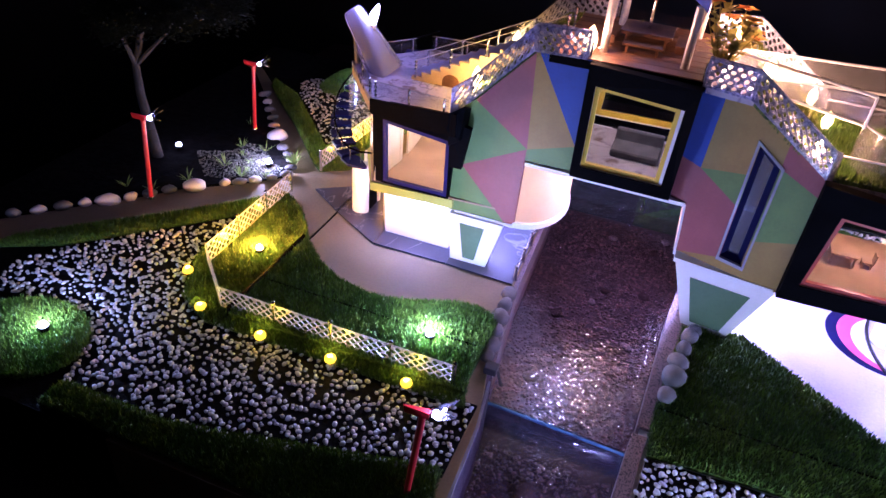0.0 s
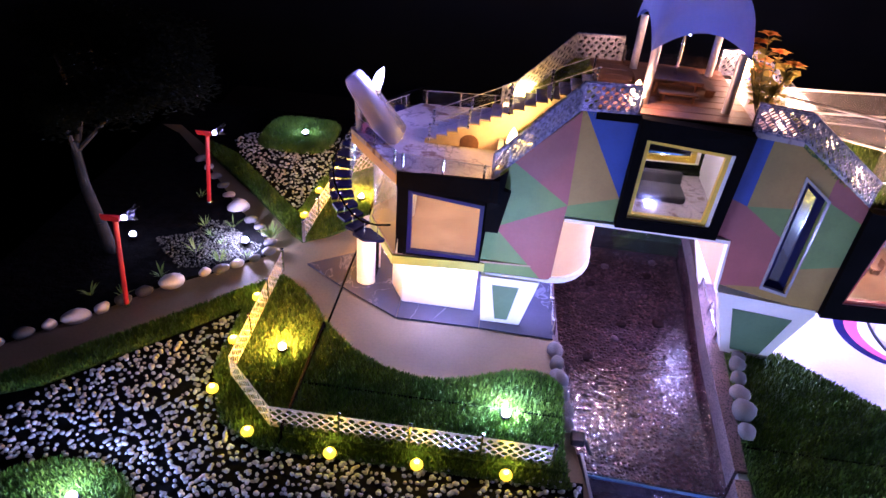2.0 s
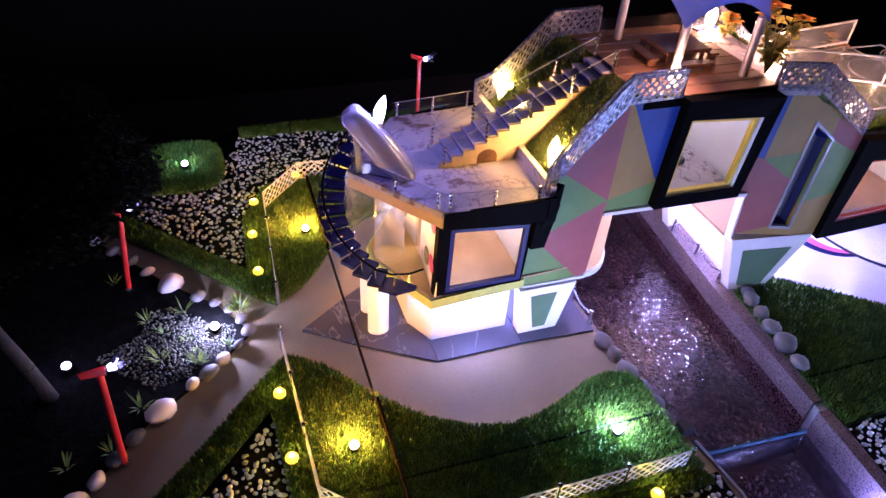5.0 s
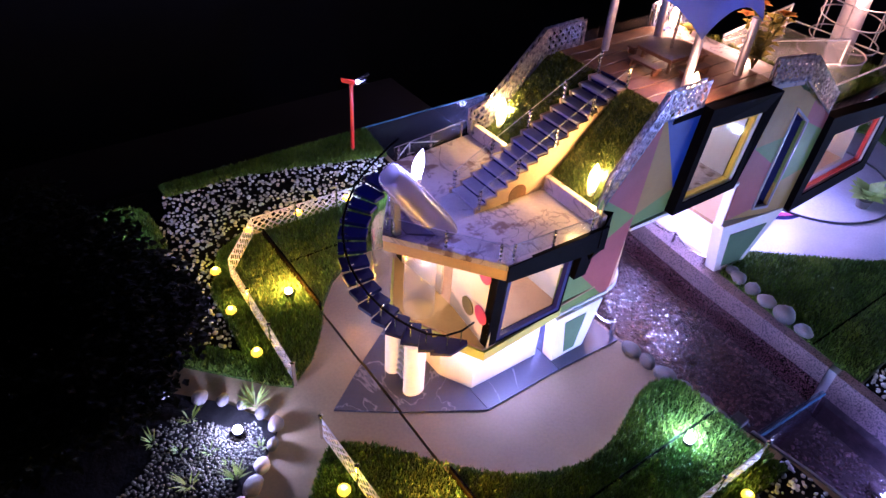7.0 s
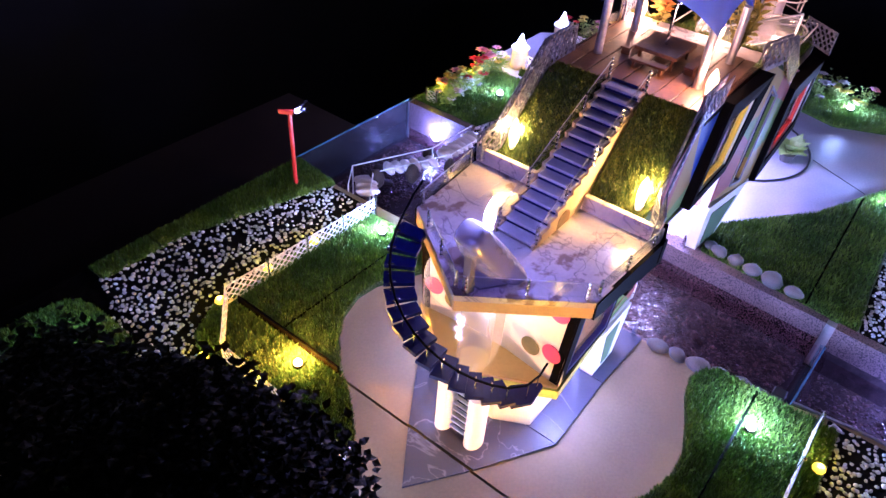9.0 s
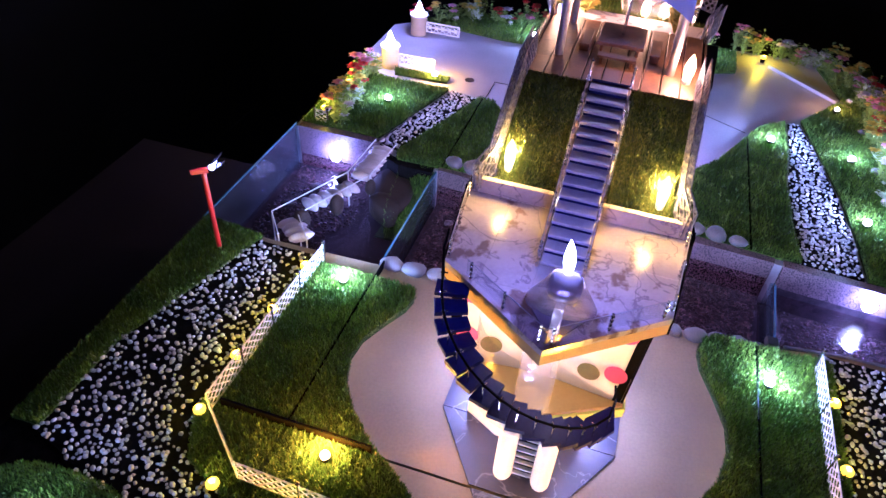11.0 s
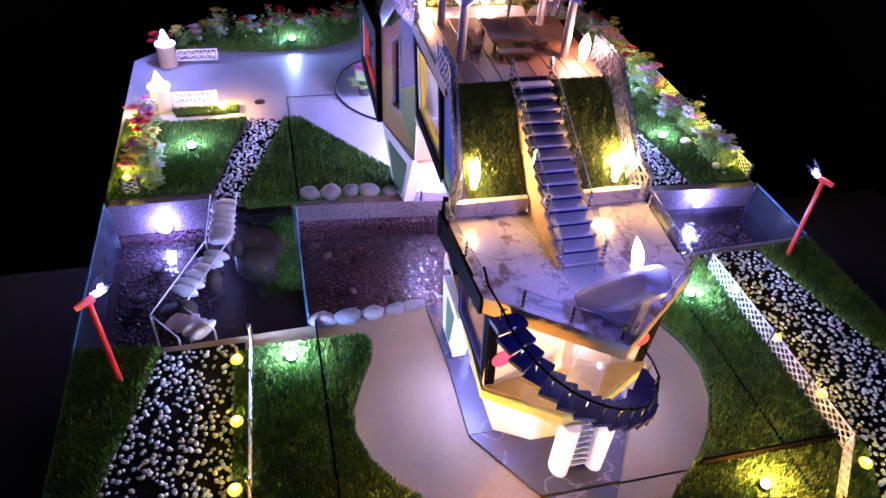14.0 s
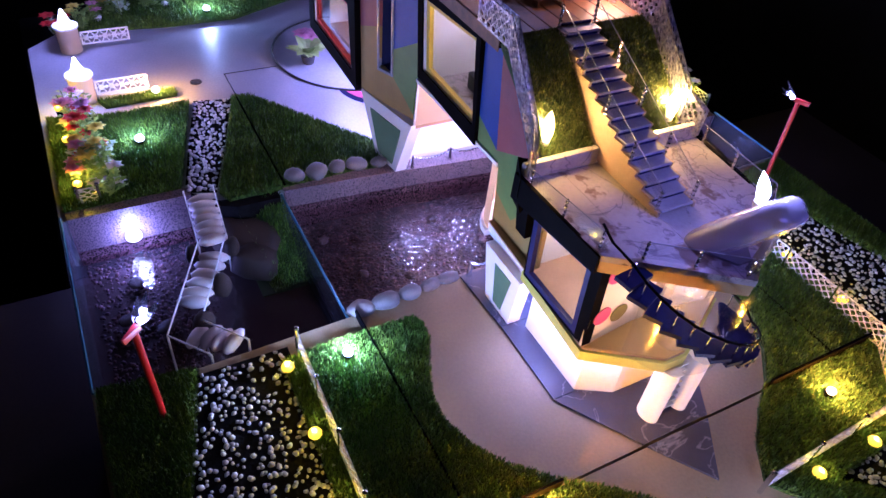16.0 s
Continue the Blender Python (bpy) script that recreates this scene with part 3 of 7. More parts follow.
def lace(bm, p, q, high, up=(0, 0, 1), cell=0.0105, t=0.0010, rows=1):
    """A strip of cast lattice from p to q: two rails, crossed bars and a small flower on every crossing."""
    p, q, up = Vector(p), Vector(q), Vector(up).normalized()
    along = (q - p)
    n = max(1, round(along.length / cell))
    d = along.normalized()
    side = d.cross(up).normalized() * t
    step = along / n

    def bar(a, b, w):
        e = (b - a).normalized()
        f = e.cross(side).normalized() * w
        hull(bm, [a - f - side * 0.5, a + f - side * 0.5, a + f + side * 0.5, a - f + side * 0.5], [b - f - side * 0.5, b + f - side * 0.5, b + f + side * 0.5, b - f + side * 0.5])

    bar(p + up * t, q + up * t, t), bar(p + up * (high - t), q + up * (high - t), t)
    if rows > 1:
        for k in range(n):
            for j in range(rows):
                a = p + step * k + up * high * j / rows
                b, e = a + step, up * high / rows
                bar(a, b + e, t * 0.6), bar(b, a + e, t * 0.6)
                c, r = (a + b + e) / 2, high / rows * 0.17
                ring = [c + d * r * math.cos(i * 1.0472) + up * r * math.sin(i * 1.0472) for i in range(6)]
                for i in range(6):
                    bar(ring[i], ring[(i + 1) % 6], t * 0.6)
        n = 0
    for k in range(n):
        a = p + step * k
        b = a + step
        c = (a + b) / 2 + up * high / 2
        bar(a, b + up * high, t * 0.6), bar(b, a + up * high, t * 0.6)
        bar(a + up * high / 2, c, t * 0.5), bar(c, b + up * high / 2, t * 0.5)
        r = high * 0.17
        ring = [c + d * r * math.cos(i * 1.0472) + up * r * math.sin(i * 1.0472) for i in range(6)]
        for i in range(6):
            bar(ring[i], ring[(i + 1) % 6], t * 0.6)
        m = a + up * high / 2
        small = [m + d * r * 0.6 * math.cos(i * 1.5708) + up * r * 0.6 * math.sin(i * 1.5708) for i in range(4)]
        for i in range(4):
            bar(small[i], small[(i + 1) % 4], t * 0.5)
    bar(p, p + up * high, t), bar(q, q + up * high, t)


# ---- grounds ----
def slab(name, pts, z0, z1, mat, label, category="ground", kind="structure"):
    bm = bmesh.new()
    prism(bm, pts, z0, z1)
    return tagged(mesh_object(name, bm, mat), label, category, "", kind)


def mirror(pts):
    return [(x, -y) for x, y in pts][::-1]


# unseen near-black shell added to keep the world colour out of view
slab("floor", [(-1.1, -1.3), (1.6, -1.3), (1.6, 1.2), (-1.1, 1.2)], -0.80, -0.75, M["cloth"], "added near-black floor closing off the backdrop", "floor")
for name, lo, hi in (("wall_north", (1.6, -1.3, -0.8), (1.65, 1.2, 1.1)), ("wall_south", (-1.15, -1.3, -0.8), (-1.1, 1.2, 1.1)), ("wall_west", (-1.15, 1.2, -0.8), (1.65, 1.25, 1.1)), ("wall_east", (-1.15, -1.35, -0.8), (1.65, -1.3, 1.1)), ("ceiling", (-1.15, -1.35, 1.1), (1.65, 1.25, 1.15))):
    bm = bmesh.new()
    box(bm, lo, hi)
    tagged(mesh_object(name, bm, M["cloth"]), "added near-black wall closing off the backdrop", "wall", "", "structure")
table = thing("display_table", "dim brown display table under the garden model", "table", (0.05, 0, -0.75))
bm = bmesh.new()
box(bm, (-0.34, -0.62, -0.095), (0.40, 0.60, -0.056), 0.004)
part("tabletop", bm, M["table"], table)
for x in (-0.30, 0.36):
    for y in (-0.57, 0.55):
        bm = bmesh.new()
        box(bm, (x - 0.02, y - 0.02, -0.75), (x + 0.02, y + 0.02, -0.095), 0.003)
        part("leg", bm, M["table"], table)
back_table = thing("side_table", "black table carrying the rear half of the model", "table", (0.7, 0, -0.75))
bm = bmesh.new()
box(bm, (0.402, -0.39, -0.095), (1.0, 0.39, -0.056), 0.004)
part("tabletop", bm, M["cloth"], back_table)
for x in (0.45, 0.95):
    for y in (-0.35, 0.35):
        bm = bmesh.new()
        box(bm, (x - 0.02, y - 0.02, -0.75), (x + 0.02, y + 0.02, -0.095), 0.003)
        part("leg", bm, M["cloth"], back_table)

FRONT = [(-0.33, -0.378), (0.258, -0.378), (0.252, -0.25), (0.240, -0.19), (0.227, -0.07), (0.222, 0.07), (0.216, 0.18), (0.212, 0.30), (0.219, 0.378), (-0.33, 0.378)]
BACK = [(0.356, -0.378), (0.93, -0.378), (0.912, -0.04), (0.909, 0.06), (0.900, 0.18), (0.875, 0.264), (0.806, 0.345), (0.775, 0.378), (0.424, 0.378), (0.422, 0.255), (0.398, 0.235), (0.397, 0.18), (0.391, 0.09), (0.376, -0.053), (0.369, -0.20), (0.361, -0.29)]
# the front board stands in two halves, with a joint across the patio
slab("ground_1", [(JOINT + 0.0010, -0.378)] + FRONT[1:9] + [(JOINT + 0.0010, 0.378)], -0.056, 0.0, M["concrete"], "smooth beige concrete patio of the model")
slab("ground_2", [(-0.33, -0.378), (JOINT - 0.0012, -0.378), (JOINT - 0.0012, 0.378), (-0.33, 0.378)], -0.056, 0.0, M["soil"], "black base board under the front garden")
PATHS = [(0.0123, -0.15), (0.0123, 0.15), (-0.01, 0.10), (-0.04, 0.05), (-0.245, 0.238), (-0.30, 0.29), (-0.325, 0.285), (-0.29, 0.262), (-0.209, 0.173), (-0.142, 0.089), (-0.10, 0.047), (-0.075, 0.004), (-0.108, -0.031), (-0.160, -0.073), (-0.197, -0.119), (-0.229, -0.151), (-0.282, -0.209), (-0.325, -0.252), (-0.325, -0.29), (-0.245, -0.242), (-0.04, -0.05), (-0.01, -0.10)]
slab("path", PATHS, -0.002, 0.0004, M["concrete"], "smooth beige concrete paths of the model", "path")
slab("ground_3", BACK, -0.056, 0.0, M["pale_concrete"], "pale polished concrete forecourt")

# river bed, water levels and weirs
slab("river_bed", [(0.20, -0.378), (0.44, -0.378), (0.44, 0.378), (0.20, 0.378)], -0.0955, -0.0562, M["gravel"], "brown gravel bed under the water")
slab("river_step", [(0.229, -0.196), (0.372, -0.203), (0.393, 0.176), (0.222, 0.176)], -0.056, -0.047, M["gravel"], "raised brown gravel bed of the middle pool")
for name, pts, z, label in (
    ("water_1", [(0.2445, -0.2), (0.3685, -0.206), (0.376, -0.053), (0.391, 0.09), (0.3965, 0.177), (0.217, 0.177), (0.223, 0.07), (0.228, -0.07), (0.24, -0.19)], -0.0285, "rippled shallow water of the middle pool"),
    ("water_2", [(0.213, 0.182), (0.3965, 0.182), (0.3975, 0.236), (0.4215, 0.256), (0.4235, 0.374), (0.2185, 0.374), (0.2125, 0.30)], -0.0490, "dark still water in the tank by the bridge"),
    ("water_3", [(0.2575, -0.374), (0.3565, -0.374), (0.3605, -0.29), (0.3665, -0.211), (0.2475, -0.211), (0.2525, -0.25)], -0.0350, "dark water in the lower side tank"),
):
    bm = bmesh.new()
    bm.faces.new([bm.verts.new((x, y, z)) for x, y in pts])
    ob = tagged(mesh_object(name, bm, M["water"]), label, "water", "", "structure")
    ob.visible_shadow = False


def pane(name, pts, d, label, mat="tank", category="glass panel", parent=None):
    bm = bmesh.new()
    sheet(bm, pts, d)
    ob = part(name, bm, M[mat], parent, label) if parent else tagged(mesh_object(name, bm, M[mat]), label, category)
    ob.visible_shadow = False
    return ob


pane("weir_panel", [(0.2395, -0.205, -0.056), (0.3665, -0.211, -0.056), (0.3665, -0.211, -0.024), (0.2435, -0.205, -0.024)], (0, 0.003, 0), "clear acrylic weir with water running over it")
pane("weir_panel", [(0.2165, 0.1785, -0.056), (0.396, 0.1785, -0.056), (0.396, 0.1785, -0.003), (0.2165, 0.1785, -0.003)], (0, 0.003, 0), "clear acrylic wall between the pool and the tank")
pane("tank_wall", [(0.215, 0.375, -0.056), (0.424, 0.375, -0.056), (0.424, 0.375, 0.004), (0.215, 0.375, 0.004)], (0, 0.003, 0), "blue-tinted glass side of the water tank")
pane("tank_wall", [(0.257, -0.375, -0.056), (0.357, -0.375, -0.056), (0.357, -0.375, 0.004), (0.257, -0.375, 0.004)], (0, -0.003, 0), "blue-tinted glass side of the water tank")
for p, q in (((0.2165, 0.180, -0.0022), (0.396, 0.180, -0.0022)), ((0.2435, -0.2065, -0.0232), (0.3665, -0.2125, -0.0232)), ((0.215, 0.3765, 0.0046), (0.424, 0.3765, 0.0046)), ((0.257, -0.3765, 0.0046), (0.357, -0.3765, 0.0046))):
    bm = bmesh.new()
    rod(bm, p, q, 0.0012, n=6)
    tagged(mesh_object("panel_edge", bm, M["teal_edge"]), "bright blue-green cut edge of a clear panel", "glass edge", "panel edges")
# waterfall sheet over the lower weir
bm = bmesh.new()
prev = None
for i in range(9):
    a = i / 8
    y, z = -0.2085 - 0.010 * math.sin(a * 1.5), -0.0225 - 0.018 * a * a
    row = [bm.verts.new((0.25 + 0.11 * k / 12, y + 0.0012 * math.sin(k * 2.1 + i), z + 0.0006 * math.sin(k * 1.7))) for k in range(13)]
    if prev:
        for k in range(12):
            bm.faces.new((prev[k], prev[k + 1], row[k + 1], row[k]))
    prev = row
ob = tagged(mesh_object("water_fall", bm, M["water"], True), "thin clear sheet of water over the weir", "water", "", "structure")
ob.visible_shadow = False

# granite kerbs along the back of the river
for foot, pts in ((-0.0185, [(0.397, 0.177), (0.391, 0.09), (0.376, -0.053), (0.369, -0.203), (0.386, -0.203), (0.394, -0.053), (0.405, 0.09), (0.4045, 0.177)]),
                  (-0.0370, [(0.424, 0.372), (0.4235, 0.262), (0.4325, 0.262), (0.433, 0.372)]),
                  (-0.0260, [(0.3665, -0.212), (0.361, -0.29), (0.356, -0.372), (0.364, -0.372), (0.369, -0.29), (0.375, -0.212)])):
    for name, z0, z1, out, mat, words in (("kerb", foot, 0.003, 0.003, "granite", "speckled pink-grey granite kerb along the water"), ("bank_wall", -0.0558, foot - 0.0002, 0.0015, "wet_granite", "dark wet stone wall below the kerb")):
        bm = bmesh.new()
        prism(bm, [(x - out if i < len(pts) / 2 else x, y) for i, (x, y) in enumerate(pts)], z0, z1)
        tagged(mesh_object(name, bm, M[mat]), words, "kerb", "", "structure")

bm = bmesh.new()
line = [(0.2405, -0.19), (0.2275, -0.07), (0.2225, 0.07), (0.2165, 0.175)]
prism(bm, line + [(x + 0.0045, y) for x, y in line[::-1]], -0.0558, -0.0015)
tagged(mesh_object("kerb", bm, M["granite"]), "speckled granite facing below the patio's edge", "kerb", "", "structure")

# dark sheets covering the board's sides at the lower tank, with bright cut edges, and the pump box at the weir
for name, run, out in (("glass_panel", [(0.2480, -0.2065), (0.2545, -0.2560), (0.2585, -0.3730)], -0.003), ("glass_panel", [(0.3640, -0.2120), (0.3590, -0.2900), (0.3545, -0.3730)], 0.003)):
    ts = thing(name, "dark side of the lower tank with pale edge", "glass panel", (*run[0], -0.05), "tank sides")
    bm = bmesh.new()
    prism(bm, run + [(x + out, y) for x, y in run[::-1]], -0.0556, -0.0005)
    part("panel", bm, M["gravel"], ts, "dark sheet covering the board's side")
    bm = bmesh.new()
    prism(bm, run + [(x + out * 0.8, y) for x, y in run[::-1]], -0.0003, 0.0014)
    part("panel_edge", bm, M["edge"], ts, "pale acrylic edge")
pump = thing("pump_box", "small black pump box at the corner of the weir", "box", (0.244, -0.1945, 0.0))
bm = bmesh.new()
box(bm, (0.2385, -0.2000, 0.0004), (0.2495, -0.1890, 0.0075), 0.0008)
part("body", bm, M["cable"], pump)
bm = bmesh.new()
rod(bm, (0.2495, -0.1945, 0.0035), (0.2555, -0.2000, -0.0060), 0.0014, n=8)
part("hose", bm, M["cable"], pump)

slab("bank", [(0.3885, 0.183), (0.3885, 0.225), (0.398, 0.243), (0.4225, 0.262), (0.4265, 0.262), (0.404, 0.238), (0.401, 0.183)], -0.0558, 0.0008, M["soil"], "dark earth bank between lawn and tank", "bank")

# ---- lawns, beds and gravel ----
INNER = [(0.199, 0.215), (0.200, 0.145), (0.192, 0.134), (0.178, 0.129), (0.163, 0.132), (0.141, 0.143), (0.115, 0.154), (0.092, 0.156), (0.065, 0.148), (0.040, 0.131), (0.017, 0.106), (0.000, 0.078), (-0.022, 0.052), (-0.048, 0.034)]
LAWN = INNER + [(-0.062, 0.045), (-0.13, 0.118), (-0.20, 0.186), (-0.235, 0.222), (-0.245, 0.245), (-0.19, 0.215), (-0.13, 0.152), (-0.068, 0.085), (-0.064, 0.172), (-0.037, 0.228), (0.000, 0.247), (0.204, 0.244)]
BED = [(0.2125, 0.236), (0.0, 0.243), (-0.034, 0.224), (-0.061, 0.172), (-0.063, 0.088), (-0.13, 0.158), (-0.19, 0.222), (-0.21, 0.262), (-0.19, 0.292), (-0.145, 0.286), (-0.09, 0.281), (-0.068, 0.305), (-0.052, 0.352), (0.04, 0.354), (0.2115, 0.309)]
CORNER = [(0.209, 0.305), (0.218, 0.374), (-0.05, 0.374), (-0.05, 0.350), (0.04, 0.350)]
MOUND = [(-0.127 + 0.049 * math.copysign(abs(math.cos(i * 0.3142)) ** 0.55, math.cos(i * 0.3142)), 0.296 + 0.052 * math.copysign(abs(math.sin(i * 0.3142)) ** 0.55, math.sin(i * 0.3142))) for i in range(20)]
NOSE = [(-0.074, 0.004), (-0.100, 0.046), (-0.142, 0.088), (-0.209, 0.172), (-0.29, 0.26), (-0.325, 0.27), (-0.325, -0.25), (-0.282, -0.208), (-0.229, -0.150), (-0.197, -0.118), (-0.160, -0.072), (-0.108, -0.030)]
# one seam runs down each lawn where two mats of turf meet
for n, flip in ((1, False), (2, True)):
    f = mirror if flip else list
    lawn, bed, corner = f(LAWN) if flip else clip(LAWN, 1, 0, 0.1905), f(BED) if flip else clip(BED, 1, 0, 0.2045), f(CORNER)
    mound = f(MOUND) if not flip else [(-0.118 + 0.054 * math.cos(i * 0.3142), -0.326 - 0.042 * math.sin(i * 0.3142)) for i in range(20)]
    if flip:
        lawn, bed, corner = ([(x + max(0, x) * 0.16, y) for x, y in p] for p in (lawn, bed, corner))
    slab("lawn_bed", clip(lawn, 1, 0, JOINT - 0.001), 0.0005, 0.0035, M["turf"], "bright green artificial turf lawn at the garden paths", "lawn")
    slab("lawn_bed", clip(clip(lawn, -1, 0, -JOINT - 0.001), 0, -1 if flip else 1, 0.2325), 0.0005, 0.0075, M["turf"], "bright green raised turf lawn with curved edge", "lawn")
    slab("lawn_verge", clip(clip(lawn, -1, 0, -JOINT - 0.001), 0, 1 if flip else -1, -0.2335), 0.0005, 0.0035, M["turf"], "narrow turf verge outside the lattice fence", "lawn")
    grass("grass", lawn, rng, lambda x, y: 0.0074 if x > JOINT and abs(y) < 0.2325 else 0.0034)
    slab("gravel_bed", bed, 0.0004, 0.002, M["soil"], "black soil bed under white pebbles", "ground")
    pebbles("white_pebbles", bed, rng, 0.0045, 0.0022, M["pebble"], "loose white pebbles strewn on black soil", "pebbles", 0.0018, 0.56 if not flip else 0.64)
    slab("lawn_corner", corner, 0.0006, 0.0035, M["turf"], "dark green turf strip at the board's edge", "lawn")
    grass("grass", corner, rng, lambda x, y: 0.0034)
    cx, cy = sum(p[0] for p in mound) / 20, sum(p[1] for p in mound) / 20
    bm = bmesh.new()
    prism(bm, mound, 0.0008, 0.0042)
    tagged(mesh_object("lawn_mound", bm, M["turf"]), "low round grass mound lit by a lamp", "lawn", "", "structure")
    grass("grass", [(cx + (x - cx) * 1.06, cy + (y - cy) * 1.07) for x, y in mound], rng, lambda x, y: 0.0036)
slab("flower_bed", NOSE, 0.0004, 0.003, M["soil"], "dark planted soil bed edged with stones", "ground")

# rear lawns
LAWN_L1 = [(0.434, 0.372), (0.434, 0.268), (0.590, 0.226), (0.588, 0.31), (0.60, 0.372)]
STREAM_L = [(0.428, 0.266), (0.418, 0.238), (0.50, 0.208), (0.583, 0.180), (0.591, 0.221), (0.50, 0.247)]
LAWN_L2 = [(0.414, 0.236), (0.399, 0.23), (0.402, 0.10), (0.398, 0.068), (0.443, 0.058), (0.583, 0.160), (0.585, 0.178), (0.50, 0.205)]
LAWN_B = [(0.800, 0.325), (0.796, 0.276), (0.788, 0.20), (0.789, 0.12), (0.838, 0.01), (0.812, -0.045), (0.795, -0.10), (0.826, -0.165), (0.905, -0.165), (0.906, -0.04), (0.903, 0.06), (0.894, 0.18), (0.869, 0.262), (0.812, 0.333)]
LAWN_R1 = [(0.388, -0.066), (0.44, -0.056), (0.55, -0.143), (0.66, -0.196), (0.690, -0.230), (0.60, -0.228), (0.53, -0.222), (0.45, -0.224), (0.377, -0.229), (0.376, -0.20)]
STREAM_R = [(0.377, -0.231), (0.45, -0.227), (0.53, -0.226), (0.60, -0.232), (0.688, -0.234), (0.692, -0.250), (0.634, -0.262), (0.53, -0.280), (0.45, -0.288), (0.372, -0.292)]
LAWN_R2 = [(0.371, -0.295), (0.45, -0.291), (0.53, -0.283), (0.634, -0.265), (0.70, -0.252), (0.79, -0.316), (0.90, -0.29), (0.925, -0.372), (0.368, -0.372)]
for pts in (LAWN_L1, LAWN_L2, LAWN_B, LAWN_R1, LAWN_R2):
    slab("lawn_rear", pts, 0.0005, 0.0035, M["turf"], "green artificial turf lawn beside the forecourt", "lawn")
    grass("grass", pts, rng, lambda x, y: 0.0034, step=0.0015)
for pts in (STREAM_L, STREAM_R):
    slab("stream_bed", pts, 0.0006, 0.0022, M["soil"], "black bed of a dry pebble stream", "ground")
    pebbles("white_pebbles", pts, rng, 0.0046, 0.0023, M["pebble"], "white pebbles filling the dry stream", "pebbles", 0.002, 0.86)
# river bottoms
pebbles("river_stones", [(0.23, -0.19), (0.368, -0.2), (0.39, 0.17), (0.224, 0.17)], rng, 0.0036, 0.0021, M["gravel_stone"], "brown and violet pebbles under water", "pebbles", -0.0478, 0.85, 0.6)
pebbles("river_stones", [(0.222, 0.310), (0.33, 0.262), (0.42, 0.262), (0.42, 0.37), (0.222, 0.37)], rng, 0.0046, 0.0022, M["gravel_stone"], "dark pebbles at the bottom of the tank", "pebbles", -0.0565, 0.8, 0.6)
pebbles("river_stones", [(0.262, -0.37), (0.352, -0.37), (0.362, -0.22), (0.252, -0.22)], rng, 0.0046, 0.0022, M["gravel_stone"], "dark pebbles at the bottom of the tank", "pebbles", -0.0565, 0.8, 0.6)
for x, y, s, mats in ((0.31, 0.02, 0.0055, DARK), (0.30, -0.005, 0.005, ROCKS), (0.345, -0.06, 0.006, ROCKS), (0.31, -0.11, 0.006, DARK), (0.28, 0.09, 0.006, DARK), (0.27, -0.14, 0.007, DARK), (0.35, 0.12, 0.006, DARK), (0.27, -0.04, 0.007, DARK), (0.35, 0.03, 0.007, DARK), (0.30, 0.13, 0.006, ROCKS), (0.36, 0.15, 0.005, ROCKS)):
    rock("river_cobble", x, y, -0.044, s, s * 0.8, s * 0.55, "smooth cobble lying on the pool bed", "stone", "pool cobbles", mats)
for x, y, s in ((0.375, 0.33, 0.010), (0.33, 0.345, 0.009), (0.31, 0.315, 0.009), (0.29, -0.31, 0.010), (0.33, -0.345, 0.009), (0.30, -0.26, 0.010), (0.335, -0.29, 0.008)):
    rock("river_cobble", x, y, -0.050, s, s * 0.75, s * 0.5, "dark cobble lying in the water tank", "stone", "tank cobbles", DARK)

# stones along the water
for x, y, s in ((0.2195, 0.167, 0.0115), (0.220, 0.144, 0.0115), (0.221, 0.121, 0.0105), (0.2225, 0.100, 0.0105), (0.2245, 0.081, 0.010), (0.228, -0.090, 0.010), (0.229, -0.108, 0.010), (0.2305, -0.127, 0.0115), (0.233, -0.148, 0.0105), (0.2355, -0.166, 0.009), (0.236, -0.180, 0.0075)):
    rock("edging_stone", x, y, 0.002, s * 0.72, s, s * 0.55, "smooth grey river stone on the patio's edge", "stone", "stones on the patio edge", None, 0.15 * (rng.random() - 0.5))
for x, y, s in ((0.409, 0.161, 0.0115), (0.408, 0.138, 0.0115), (0.408, 0.116, 0.010), (0.406, 0.095, 0.0115), (0.401, 0.072, 0.0105), (0.394, -0.083, 0.0095), (0.391, -0.102, 0.0095), (0.388, -0.121, 0.010), (0.386, -0.142, 0.0125), (0.383, -0.165, 0.009), (0.398, -0.072, 0.008)):
    rock("edging_stone", x, y, 0.008, s * 0.85, s, s * 0.72, "rounded grey stone on the granite kerb", "stone", "stones on the kerb", None, 0.2 * (rng.random() - 0.5))
for x, y, s in ((-0.076, 0.006, 0.0085), (-0.086, -0.010, 0.008), (-0.100, -0.023, 0.008), (-0.112, -0.035, 0.009), (-0.126, -0.044, 0.0085), (-0.150, -0.066, 0.0165), (-0.168, -0.086, 0.010), (-0.181, -0.102, 0.011), (-0.194, -0.117, 0.010), (-0.210, -0.133, 0.012), (-0.226, -0.148, 0.009), (-0.240, -0.163, 0.010), (-0.256, -0.180, 0.009), (-0.272, -0.196, 0.010), (-0.080, 0.022, 0.0085), (-0.090, 0.038, 0.008), (-0.102, 0.050, 0.008), (-0.116, 0.062, 0.009), (-0.140, 0.086, 0.0155), (-0.160, 0.110, 0.009), (-0.175, 0.130, 0.009), (-0.192, 0.150, 0.010), (-0.210, 0.171, 0.009), (-0.228, 0.192, 0.009)):
    if s < 0.013:
        s *= 0.92
    rock("border_stone", x, y, 0.004, s, s * 0.72, s * 0.55, "rounded white-grey stone edging the planted bed" if s < 0.013 else "large pale boulder edging the planted bed", "stone", "stones round the planted bed", PALE if s > 0.013 or rng.random() < 0.35 else None, 0.8)
